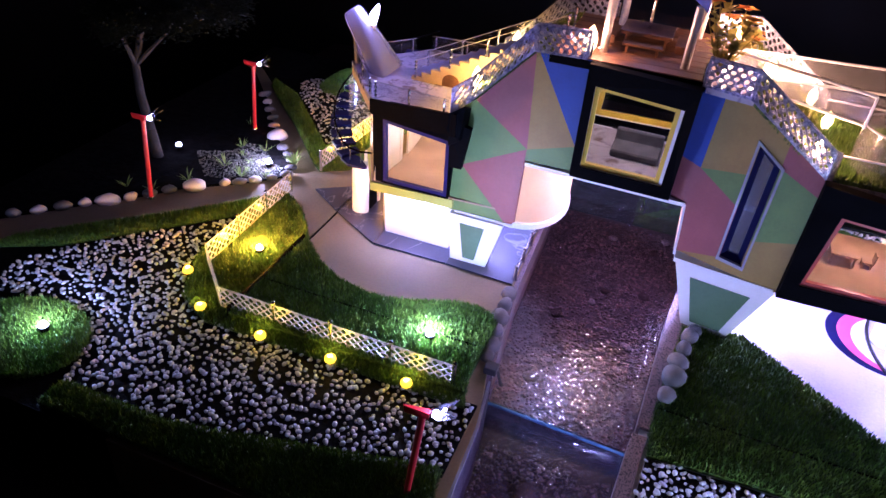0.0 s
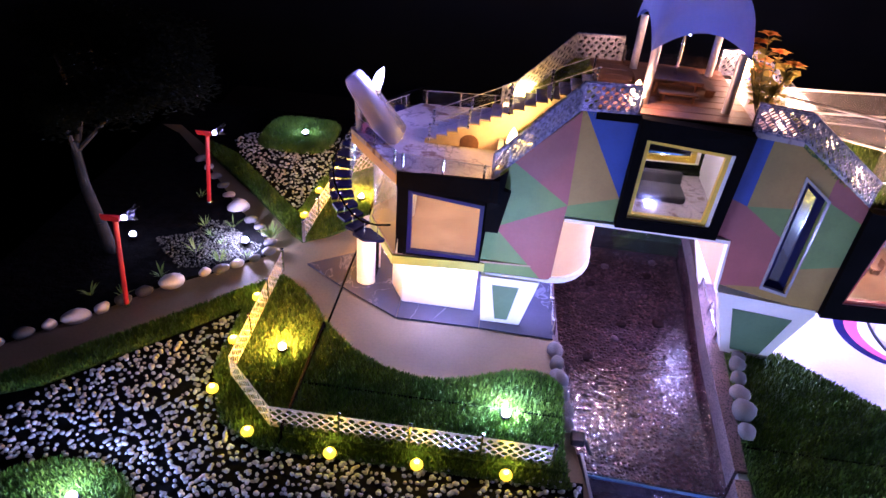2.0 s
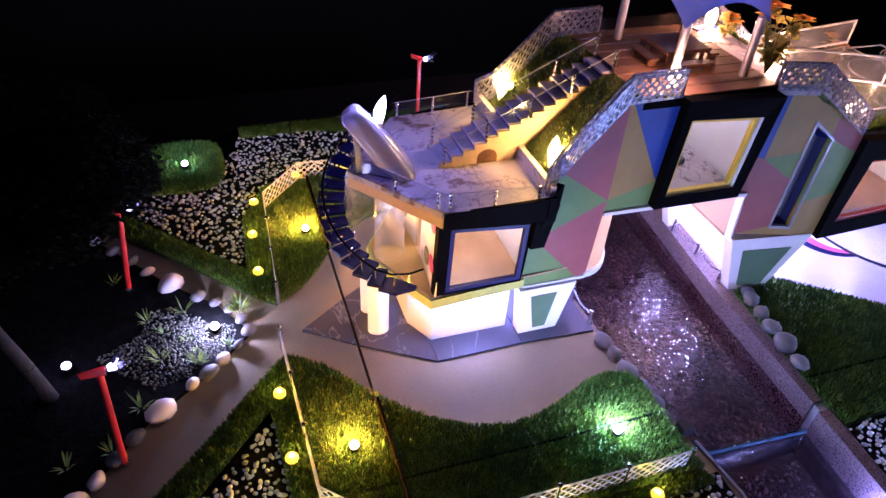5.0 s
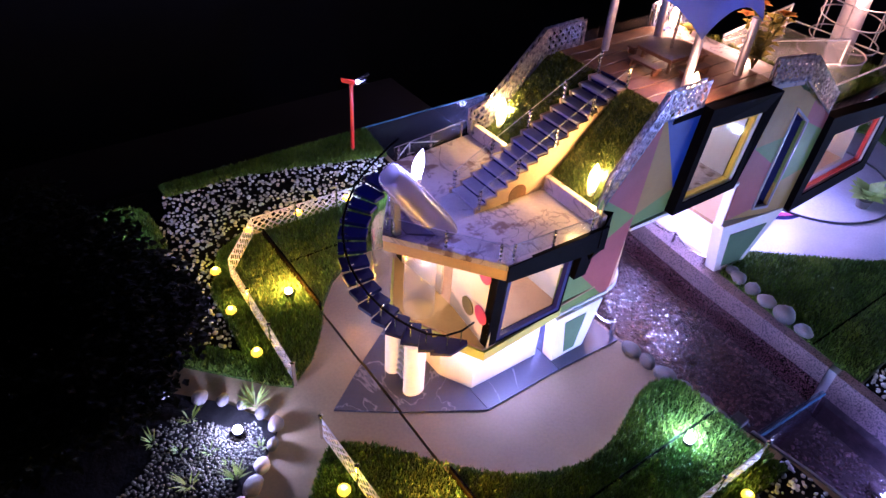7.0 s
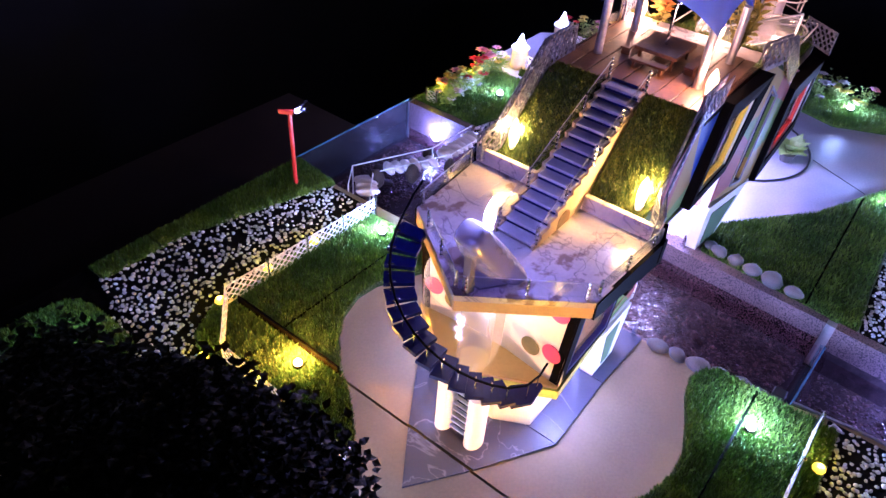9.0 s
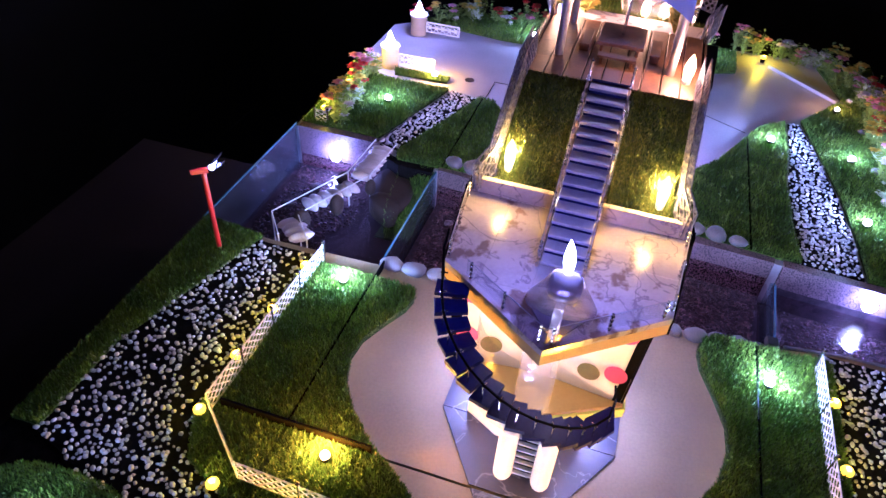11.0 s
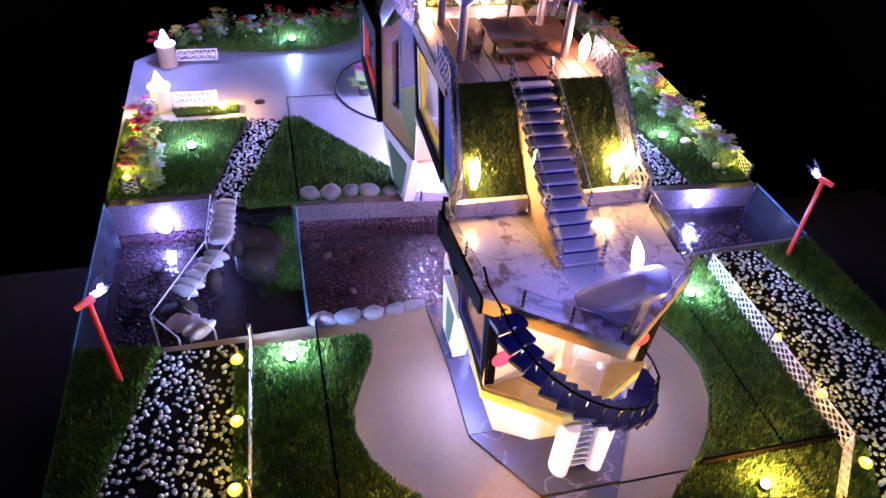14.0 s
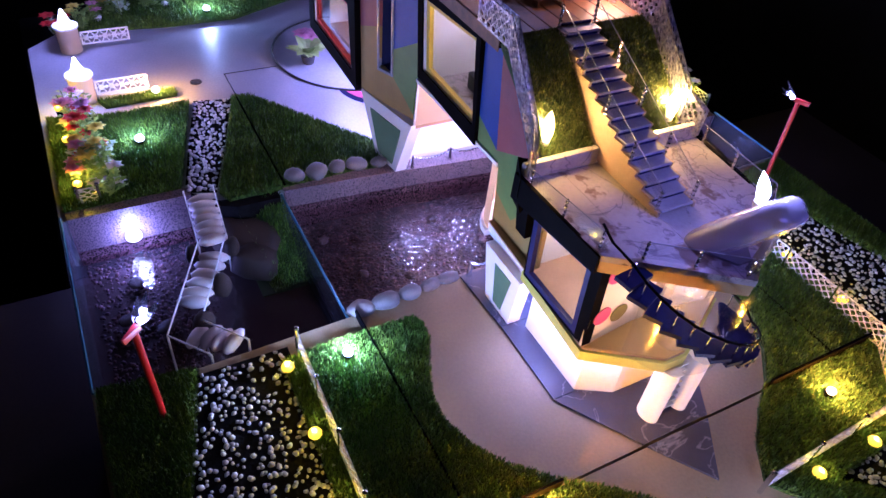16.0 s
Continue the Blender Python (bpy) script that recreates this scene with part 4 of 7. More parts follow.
# stone footbridge across the tank
bridge = thing("stepping_bridge", "zigzag footbridge of pale flat stones with wire rails", "bridge", (0.33, 0.28, -0.05))
STEPS = [(0.412 - 0.0095 * i, 0.254 + 0.0006 * i, 0.001 - 0.0006 * i, 0.3) for i in range(7)] + [(0.335 - 0.0095 * i, 0.262 + 0.0058 * i, -0.006, 0.9) for i in range(6)] + [(0.250, 0.296, -0.006, 0.2), (0.243, 0.287, -0.004, 0.1), (0.236, 0.280, -0.003, 0.1), (0.230, 0.272, -0.002, 0.1)]
for x, y, z, a in STEPS:
    ob = new("step_stone", rng.choice(PALE))
    ob.location, ob.scale, ob.rotation_euler = (x, y, z), (0.0062, 0.0135, 0.0052), (0.05 * rng.random(), 0, -0.45 * (a > 0.5) + 0.7 * (a < 0.25))
    ob.parent, ob.matrix_parent_inverse = bridge, bridge.matrix_world.inverted()
TURNS_A = [(0.424, 0.240, 0.006), (0.352, 0.246, 0.004), (0.258, 0.290, 0.002), (0.222, 0.262, 0.004)]
TURNS_B = [(0.424, 0.268, 0.006), (0.348, 0.272, 0.004), (0.252, 0.318, 0.002), (0.218, 0.292, 0.004)]
for run in (TURNS_A, TURNS_B):
    bm = bmesh.new()
    for p, q in zip(run, run[1:]):
        rod(bm, p, q, 0.0007, n=6)
    part("wire_rail", bm, M["white"], bridge, "thin white wire handrail")
    for p in run:
        bm = bmesh.new()
        rod(bm, (p[0], p[1], -0.045), p, 0.0009, n=6)
        part("rail_post", bm, M["white"], bridge)
for x, y, s in ((0.345, 0.243, 0.0085), (0.348, 0.279, 0.0075), (0.300, 0.264, 0.010), (0.262, 0.288, 0.010)):
    rock("boulder", x, y, -0.008, s, s * 0.9, s * 1.5, "brown boulder carrying the footbridge", "boulder", "bridge boulders", DARK)
ROUGH = []
for _ in range(3):
    me = rock_mesh("boulder", rng, M["dark_stone"])
    seed = Vector((rng.random() * 50, rng.random() * 50, 0))
    for v in me.vertices:
        v.co *= 1 + 0.45 * noise.noise(v.co * 0.9 + seed)
        v.co.z = min(v.co.z, 0.55 + 0.2 * v.co.x)
    ROUGH.append(me)
def bank_height(x, y):
    return max(0.0012 - (0.402 - x) * 0.60 - max(0.0, y - 0.200) * 1.1, -0.054)


bm = bmesh.new()
rows = [[bm.verts.new((0.317 + 0.0107 * i, 0.1825 + 0.0073 * k, bank_height(0.317 + 0.0107 * i, 0.1825 + 0.0073 * k))) for k in range(7)] for i in range(9)]
for i in range(8):
    for k in range(6):
        bm.faces.new((rows[i][k], rows[i + 1][k], rows[i + 1][k + 1], rows[i][k + 1]))
rim = rows[0] + [r[-1] for r in rows[1:]] + rows[-1][-2::-1] + [r[0] for r in rows[-2:0:-1]]
low = [bm.verts.new((v.co.x, v.co.y, -0.056)) for v in rim]
for k in range(len(rim)):
    bm.faces.new((rim[k], rim[k - 1], low[k - 1], low[k]))
tagged(mesh_object("bank", bm, M["turf"]), "grassed earth slope falling from the lawn into the tank", "bank", "", "structure")
grass("grass", [(0.403, 0.1825), (0.403, 0.226), (0.317, 0.215), (0.317, 0.1825)], rng, bank_height, step=0.0015, label="grass growing down the bank to the water")
rock("boulder", 0.372, 0.224, -0.030, 0.030, 0.024, 0.034, "large angular brown boulder sunk in the tank edge", "boulder", "", ROUGH, 0.4)
rock("boulder", 0.340, 0.226, -0.030, 0.022, 0.017, 0.024, "angular brown boulder beside the footbridge", "boulder", "bridge boulders", ROUGH, 1.3)

# black joints between the mats of turf
for x0, y0, x1, y1 in ((0.0135, 0.174, 0.215, 0.174), (0.402, 0.174, 0.582, 0.174), (0.0135, -0.179, 0.225, -0.179), (0.380, -0.179, 0.625, -0.179), (JOINT, 0.104, JOINT, 0.232), (JOINT, -0.232, JOINT, -0.104)):
    w, d = (0.0010, 0.0) if x0 == x1 else (0.0, 0.0007)
    up = 0.0 if x0 > 0.1 else 0.0044 if x0 != x1 else 0.0078
    slab("turf_joint", [(x0 - w, y0 - d), (x1 + w, y0 - d), (x1 + w, y1 + d), (x0 - w, y1 + d)], 0.0004, 0.0042 + up, M["black"], "black joint between two mats of turf", "joint")


# ---- lawn fences ----
def fence_run(label, runs, high=0.0215, z=0.0060, group="lawn fences"):
    x, y = runs[0]
    f = thing("lattice_fence", label, "fence", (x, y, z), group)
    for p, q in zip(runs, runs[1:]):
        bm = bmesh.new()
        lace(bm, (*p, z), (*q, z), high, (0, 0, 1), 0.0082, 0.00066, 3)
        part("lattice_panel", bm, M["lace"], f)
    stops = [runs[0], runs[-1]]
    for (x0, y0), (x1, y1) in zip(runs, runs[1:]):
        n = round(math.hypot(x1 - x0, y1 - y0) / 0.055)
        stops += [(x0 + (x1 - x0) * k / n, y0 + (y1 - y0) * k / n) for k in range(1, n)]
    for k, p in enumerate(stops):
        bm = bmesh.new()
        rod(bm, (*p, 0.003), (*p, z + high + 0.001), 0.0018 if k < 2 else 0.0011, n=8)
        ball(bm, (*p, z + high + 0.002), 0.0022, 1)
        part("end_post" if k < 2 else "post", bm, M["chrome"], f)


fence_run("silver lattice fence along the curved lawn", [(0.222, -0.228), (0.003, -0.227), (-0.046, -0.180), (-0.051, -0.024)])
fence_run("silver lattice fence along the curved lawn", [(0.197, 0.230), (0.004, 0.236), (-0.040, 0.186), (-0.046, 0.034)])


# ---- garden lights ----
def spot(x, y, z, colour, watts, bulb, label, group, tall=0.003, r=0.0038, up=0.0052):
    ob = thing("garden_light", label, "lamp", (x, y, z), group)
    bm = bmesh.new()
    rod(bm, (x, y, z - 0.002), (x, y, z + tall), 0.0034, 0.0046, 12)
    part("housing", bm, M["black"], ob)
    bm = bmesh.new()
    ball(bm, (x, y, z + tall + 0.001), r, 2, (1, 1, 0.85))
    part("bulb", bm, M[bulb], ob, "glowing lamp head", True)
    lamp("lamp_light", (x, y, z + tall + up), colour, watts, 0.004)


for x, y, w in ((0.185, -0.187, 0.95), (0.172, 0.198, 1.0), (-0.105, -0.315, 0.42), (-0.118, 0.290, 0.15)):
    spot(x, y, 0.0095 if x > 0 else 0.0075, (0.56, 0.74, 1.0), w, "bulb_white", "small white garden spotlight set in the grass", "white garden spots")
# bulbs drawn larger here, with part of their halo put into the size
for x, y in ((0.522, 0.290), (0.812, 0.152), (0.620, -0.207), (0.610, -0.304), (0.470, -0.304), (0.856, -0.107)):
    spot(x, y, 0.006, (0.56, 0.72, 1.0), 0.52, "bulb_white", "small white garden spotlight on the rear lawn", "white garden spots", r=0.0046)
for x, y in ((-0.014, -0.142), (-0.004, 0.134)):
    spot(x, y, 0.006, (1.0, 0.40, 0.0), 1.7, "bulb_warm", "warm garden spotlight set in the grass", "warm garden spots", up=0.0050)
spot(0.746, -0.301, 0.006, (1.0, 0.45, 0.08), 0.12, "bulb_warm", "warm garden spotlight beside the rear border", "warm garden spots")
spot(-0.221, -0.003, 0.006, (0.80, 0.80, 1.0), 0.008, "bulb_white", "white spotlight at the foot of the tree", "white garden spots")
spot(-0.104, 0.012, 0.006, (0.80, 0.80, 1.0), 0.38, "bulb_white", "white spotlight among the plants and stones", "white garden spots")
for x, y in ((0.188, -0.242), (0.121, -0.244), (0.055, -0.245), (-0.012, -0.236), (-0.055, -0.198), (-0.060, -0.138), (-0.060, -0.075), (0.182, 0.243), (0.119, 0.244), (0.060, 0.246), (0.002, 0.244), (-0.050, 0.200), (-0.058, 0.141), (-0.059, 0.081)):
    ob = thing("fence_light", "yellow glowing lamp at the foot of the fence", "lamp", (x, y, 0.003), "yellow fence lights")
    bm = bmesh.new()
    # oversize bulb: the lens glow round the lamp is put into its radius
    ball(bm, (x, y, 0.0066), 0.0051, 2, (1, 1, 0.75))
    part("bulb", bm, M["bulb_yellow"], ob, "", True)
    bm = bmesh.new()
    rod(bm, (x, y, 0.002), (x, y, 0.006), 0.003, 0.0036, 10)
    part("housing", bm, M["black"], ob)
    lamp("lamp_light", (x, y, 0.0110), YELLOW, 0.036, 0.0012)


def street_lamp(x, y, lean, turn, lit, watts=0.10):
    """Red post with a flower-shaped silver head of three petals."""
    ob = thing("street_lamp", "slim red lamp post with a silver petal head" + (", lit" if lit else ""), "street lamp", (x, y, 0.003), "red street lamps")
    top = Vector((x + lean[0], y + lean[1], 0.093))
    bm = bmesh.new()
    rod(bm, (x, y, 0.002), top, 0.0024, 0.0024, 10)
    part("post", bm, M["pole"], ob, "glossy red post", True)
    bm = bmesh.new()
    rod(bm, (x, y, 0.002), (x, y, 0.0045), 0.0042, 0.0034, 12)
    part("foot", bm, M["chrome"], ob)
    d = Vector((math.cos(turn), math.sin(turn), 0))
    s = Vector((-d.y, d.x, 0))
    bm = bmesh.new()
    hull(bm, [top + v for v in (-d * 0.011 - s * 0.001 + Vector((0, 0, 0.001)), -d * 0.011 + s * 0.001 + Vector((0, 0, 0.001)), d * 0.004 + s * 0.003, d * 0.004 - s * 0.003)],
         [top + v + Vector((0, 0, 0.004)) for v in (-d * 0.012 - s * 0.0006 + Vector((0, 0, 0.002)), -d * 0.012 + s * 0.0006 + Vector((0, 0, 0.002)), d * 0.004 + s * 0.002, d * 0.004 - s * 0.002)])
    part("arm", bm, M["pole"], ob)
    for k, (side, rise) in enumerate(((-0.007, 0.002), (0.0, -0.001), (0.007, 0.002), (0.0, 0.008))):
        bm = bmesh.new()
        prev = None
        for i in range(6):
            a = i / 5
            w = 0.0034 * math.sin(0.35 + a * 2.7)
            c = top + d * (0.003 + 0.017 * a) + s * side * a + Vector((0, 0, 0.003 + rise * a + 0.006 * a * a * (k != 1)))
            row = [bm.verts.new(c - s * w), bm.verts.new(c + Vector((0, 0, -0.0012))), bm.verts.new(c + s * w)]
            if prev:
                bm.faces.new((prev[0], prev[1], row[1], row[0])), bm.faces.new((prev[1], prev[2], row[2], row[1]))
            prev = row
        bmesh.ops.solidify(bm, geom=bm.faces[:], thickness=0.0006)
        part("petal", bm, M["chrome"], ob, "curved silver petal", True)
    bm = bmesh.new()
    ball(bm, top + d * 0.008 + Vector((0, 0, 0.003)), 0.0026, 2)
    part("bulb", bm, M["bulb_blue"] if lit else M["white"], ob, "", True)
    if lit:
        lamp("lamp_light", top + d * 0.010 + Vector((0, 0, 0.009)), COOL, watts, 0.003)


street_lamp(0.178, 0.335, (0.001, 0.002), -0.7, True, 0.032)
street_lamp(0.228, -0.331, (0.010, -0.008), 0.2, True)
street_lamp(-0.176, -0.106, (0.004, 0.005), 0.2, True, 0.008)
street_lamp(-0.177, 0.091, (0.012, -0.008), 0.2, True, 0.006)


# ---- house ----
house = thing("stilt_house", "model stilt house with coloured triangle walls and black-framed windows", "house", (0.3, 0, 0))


def wy(x, z, s):
    """Half width of the house: the walls lean out upwards and fold out round the slit window; the west wall stands further in."""
    fold = 0.3445 if s < 0 else 0.3565
    base = 0.0565 + (0.004 if x > fold else 0.0088) * min(max((z - 0.075) / 0.15, 0), 1)
    if s > 0 and x >= 0.1535:
        base -= (0.0055 - 0.0012 * min(max((z - 0.125) / 0.1, 0), 1)) * min(max((0.4462 - x) / 0.0897, 0), 1)
    for x0, x1, a, b in ((0.0, 0.1535, 0.0055, 0.0045), (0.1535, fold, 0.0, 0.0), (fold, 0.4462, 0.004, 0.0175), (0.4462, 0.7, 0.0175, 0.012)):
        if x0 <= x < x1:
            return base + a + (b - a) * (x - x0) / (x1 - x0)
    return base


def wall_pts(pts, s, off=0.0):
    return [(x, s * (wy(x, z, s) + off), z) for x, z in pts]


FRONT_PANELS = [
    ("red", [(0.217, 0.139), (0.167, 0.175), (0.214, 0.227)]),
    ("gold", [(0.217, 0.139), (0.214, 0.227), (0.217, 0.227), (0.258, 0.152)]),
    ("blue", [(0.217, 0.227), (0.258, 0.229), (0.258, 0.152)]),
    ("green", [(0.217, 0.139), (0.258, 0.152), (0.258, 0.128), (0.2165, 0.128)]),
    ("green", [(0.217, 0.139), (0.158, 0.108), (0.1535, 0.163), (0.157, 0.168), (0.167, 0.175)]),
    ("red", [(0.217, 0.139), (0.2165, 0.128), (0.215, 0.058), (0.206, 0.056), (0.158, 0.108)]),
    ("green", [(0.158, 0.108), (0.206, 0.056), (0.1485, 0.056), (0.1485, 0.110)]),
]
FRONT_WEST = [
    ("blue", [(0.226, 0.2275), (0.2500, 0.229), (0.2500, 0.151), (0.221, 0.136)]),
    ("red", [(0.226, 0.2275), (0.221, 0.136), (0.183, 0.154), (0.168, 0.162), (0.167, 0.175), (0.214, 0.227)]),
    ("green", [(0.221, 0.136), (0.2500, 0.151), (0.2500, 0.124), (0.2165, 0.124), (0.2155, 0.100), (0.191, 0.087), (0.173, 0.108), (0.1535, 0.110), (0.1535, 0.163), (0.157, 0.168), (0.167, 0.175), (0.168, 0.162), (0.183, 0.154)]),
    ("gold", [(0.191, 0.087), (0.2155, 0.100), (0.215, 0.058), (0.206, 0.056), (0.1485, 0.056), (0.1485, 0.110), (0.173, 0.108)]),
]
REAR_WEST = [
    ("blue", [(0.3568, 0.226), (0.381, 0.226), (0.396, 0.215), (0.396, 0.137), (0.3568, 0.162)]),
    ("green", [(0.3568, 0.162), (0.396, 0.137), (0.396, 0.112), (0.362, 0.086), (0.3585, 0.125), (0.3568, 0.1265)]),
    ("gold", [(0.362, 0.086), (0.396, 0.112), (0.4150, 0.112), (0.4150, 0.152), (0.446, 0.140), (0.446, 0.070), (0.400, 0.075), (0.362, 0.080)]),
    ("red", [(0.396, 0.215), (0.415, 0.201), (0.446, 0.178), (0.446, 0.140), (0.4150, 0.152), (0.4150, 0.178), (0.396, 0.191)]),
]
REAR_PANELS = [
    ("blue", [(0.345, 0.226), (0.362, 0.226), (0.360, 0.161), (0.344, 0.166)]),
    ("gold", [(0.362, 0.226), (0.381, 0.226), (0.396, 0.215), (0.396, 0.166), (0.360, 0.161)]),
    ("green", [(0.360, 0.161), (0.396, 0.166), (0.396, 0.136)]),
    ("red", [(0.344, 0.166), (0.360, 0.161), (0.396, 0.136), (0.396, 0.086), (0.362, 0.080), (0.358, 0.125), (0.344, 0.127)]),
    ("gold", [(0.362, 0.080), (0.396, 0.086), (0.414, 0.083), (0.446, 0.096), (0.446, 0.070), (0.400, 0.075)]),
    ("gold", [(0.396, 0.215), (0.415, 0.201), (0.415, 0.178), (0.396, 0.191)]),
    ("red", [(0.415, 0.201), (0.446, 0.178), (0.446, 0.163), (0.415, 0.178)]),
    ("green", [(0.415, 0.178), (0.446, 0.163), (0.446, 0.120), (0.4145, 0.110)]),
    ("gold", [(0.4145, 0.110), (0.446, 0.120), (0.446, 0.096), (0.414, 0.083)]),
]
WINDOWS = [
    ("ultramarine", "blue-framed", [(0.0705, 0.0698), (0.1482, 0.0698), (0.1535, 0.1585), (0.0705, 0.1485)], [(0.0805, 0.0716), (0.1470, 0.0716), (0.1470, 0.1320), (0.0805, 0.1390)], 0.002, 0.0015),
    ("yellow", "yellow-framed", [(0.2585, 0.128), (0.3435, 0.127), (0.3445, 0.226), (0.2585, 0.229)], [(0.266, 0.1385), (0.3345, 0.138), (0.336, 0.207), (0.266, 0.212)], 0.0085, 0.003),
    ("scarlet", "red-framed", [(0.4465, 0.070), (0.595, 0.072), (0.590, 0.160), (0.4465, 0.177)], [(0.459, 0.086), (0.578, 0.087), (0.574, 0.146), (0.466, 0.154)], 0.006, 0.005),
]
for s in (-1, 1):
    bm = bmesh.new()
    for x0, x1, z0, z1 in ((0.155, 0.214, 0.054, 0.058), (0.217, 0.357, 0.123, 0.1275), (0.362, 0.444, 0.0685, 0.0735)):
        hull(bm, [(x0, s * 0.052, z0), (x1, s * 0.052, z0), (x1, s * (wy(x1, z0, s) + 0.0012), z0), (x0, s * (wy(x0, z0, s) + 0.0012), z0)], [(x0, s * 0.052, z1 - 0.001), (x1, s * 0.052, z1 - 0.001), (x1, s * (wy(x1, z1, s) + 0.0012), z1 - 0.001), (x0, s * (wy(x0, z1, s) + 0.0012), z1 - 0.001)])
    sheet(bm, [(0.3585, s * (wy(0.3585, 0.125, s) - 0.001), 0.126), (0.3585, s * 0.054, 0.126), (0.362, s * 0.054, 0.074), (0.362, s * (wy(0.362, 0.075, s) - 0.001), 0.074)], (-0.002, 0, 0))
    wall = part("wall", bm, M["white"], house, "wall of coloured triangles with white edges")
    for colour, pts in (FRONT_PANELS + REAR_PANELS if s < 0 else FRONT_WEST + REAR_WEST):
        bm = bmesh.new()
        sheet(bm, [(x, s * wy(max(x, 0.1536), z, s), z) for x, z in pts], (0, -s * 0.004, 0))
        part("wall_panel", bm, M[colour], wall)
    # slit window
    slit_o, slit_i = [(0.3935, 0.0845), (0.4165, 0.081), (0.4175, 0.1785), (0.3935, 0.196)], [(0.3953, 0.0872), (0.4149, 0.0842), (0.4156, 0.1770), (0.3953, 0.1925)]
    low = 0.0 if s < 0 else 0.026
    slit_o, slit_i = ([(x, z + (low if z < 0.12 else 0.0)) for x, z in ring] for ring in (slit_o, slit_i))
    bm = bmesh.new()
    frame_ring(bm, wall_pts(slit_o, s, 0.0015), wall_pts(slit_i, s, 0.0015), (0, -s * 0.004, 0))
    win = part("window", bm, M["edge"], house, "tall slit window with pale frame")
    bm = bmesh.new()
    slit_n = [(0.4015, 0.0900 + low), (0.4105, 0.0890 + low), (0.4110, 0.1750), (0.4015, 0.1830)]
    frame_ring(bm, wall_pts(slit_i, s, -0.0022), wall_pts(slit_n, s, -0.0080), (0, -s * 0.003, 0))
    part("reveal", bm, M["navy"], win, "dark blue inner reveal")
    bm = bmesh.new()
    sheet(bm, wall_pts(slit_n, s, -0.009), (0, -s * 0.0008, 0))
    part("pane", bm, M["frost"], win).visible_shadow = False
    for colour, words, outer, inner, proud, deep in WINDOWS:
        if colour == "yellow" and s > 0:
            outer, inner = [(0.2502, 0.1225), (0.3560, 0.1290), (0.3560, 0.2260), (0.2515, 0.2290)], [(0.2555, 0.1385), (0.3470, 0.1405), (0.3470, 0.2080), (0.2580, 0.2130)]
            proud = 0.0032
        bm = bmesh.new()
        cx, cz = sum(p[0] for p in inner) / 4, sum(p[1] for p in inner) / 4
        frame_ring(bm, wall_pts(outer, s, proud), wall_pts(inner, s, proud), (0, -s * 0.0015, 0))
        thin = [(x + (0.0025 if x < cx else -0.0025), z + (0.0025 if z < cz else -0.0025)) for x, z in outer]
        frame_ring(bm, wall_pts(outer, s, proud - 0.0016), wall_pts(thin, s, proud - 0.0016), (0, -s * (proud + 0.004), 0))
        win = part("window", bm, M["black"], house, words + " window in a wide black surround")
        wide = [(x + (-0.001 if x < cx else 0.001), z + (-0.001 if z < cz else 0.001)) for x, z in inner]
        strip = inner
        if proud > 0.003:
            inner = [(x - (0.0026 if x > cx else 0.0), z) for x, z in inner]
            deep = 0.006 - proud
        broad = 0.0036 if s < 0 else 0.0050
        inner2 = [(x + (broad if x < cx else -broad), z + (broad if z < cz else -broad)) for x, z in inner]
        bm = bmesh.new()
        frame_ring(bm, wall_pts(wide, s, proud - 0.0016), wall_pts(strip, s, proud - 0.0016), (0, -s * 0.0060, 0))
        if strip is not inner:
            sheet(bm, wall_pts([inner[1], strip[1], strip[2], inner[2]], s, proud - 0.0020), (0, -s * 0.004, 0))
        part("reveal", bm, M["ultramarine" if colour == "ultramarine" else "white"], win, "inner reveal")
        bm = bmesh.new()
        frame_ring(bm, wall_pts(inner, s, 0.003 - deep), wall_pts(inner2, s, 0.003 - deep), (0, -s * 0.004, 0))
        part("window_frame", bm, M[colour], win)
        bm = bmesh.new()
        sheet(bm, wall_pts(inner2, s, 0.001 - deep), (0, -s * 0.0008, 0))
        part("pane", bm, M["acrylic"], win).visible_shadow = False

# floors and the pointed front
PLAN_R = [(0.016, -0.003), (0.070, -0.074), (0.152, -0.080), (0.152, 0.082), (0.070, 0.073)]
bm = bmesh.new()
prism(bm, [(0.034, -0.004), (0.034, 0.016), (0.068, 0.066), (0.153, 0.0605), (0.153, -0.0605), (0.068, -0.066)], 0.0595, 0.0685)
part("floor_edge", bm, M["lime"], house, "olive-yellow floor band")
bm = bmesh.new()
prism(bm, [(0.0365, -0.003), (0.0365, 0.015), (0.0685, 0.064), (0.2135, 0.056), (0.2135, -0.056), (0.0685, -0.064)], 0.0688, 0.0705)
part("room_floor", bm, M["wood"], house, "wood veneer floor")
bm = bmesh.new()
prism(bm, [(0.0367, -0.0025), (0.0367, 0.0145), (0.0690, 0.0635), (0.075, 0.016), (0.075, -0.016), (0.0690, -0.0635)], 0.0706, 0.0712)
part("porch_floor", bm, M["gold"], house, "wood porch floor in front of the dotted walls")
bm = bmesh.new()
prism(bm, [(0.1535, 0.0545), (0.2135, 0.0545), (0.2135, -0.0545), (0.1535, -0.0545)], 0.0595, 0.0685)
part("floor_edge", bm, M["white"], house)
bm = bmesh.new()
prism(bm, PLAN_R, 0.1475, 0.1565)
part("roof_edge", bm, M["fascia"], house, "ochre roof edge band")


bm = bmesh.new()
top = [(x - 0.0007 * (x < 0.05), y * 1.006) for x, y in PLAN_R]
prism(bm, top, 0.1567, 0.1600)
terrace = part("roof_deck", bm, M["deck"], house, "white veined marble terrace")
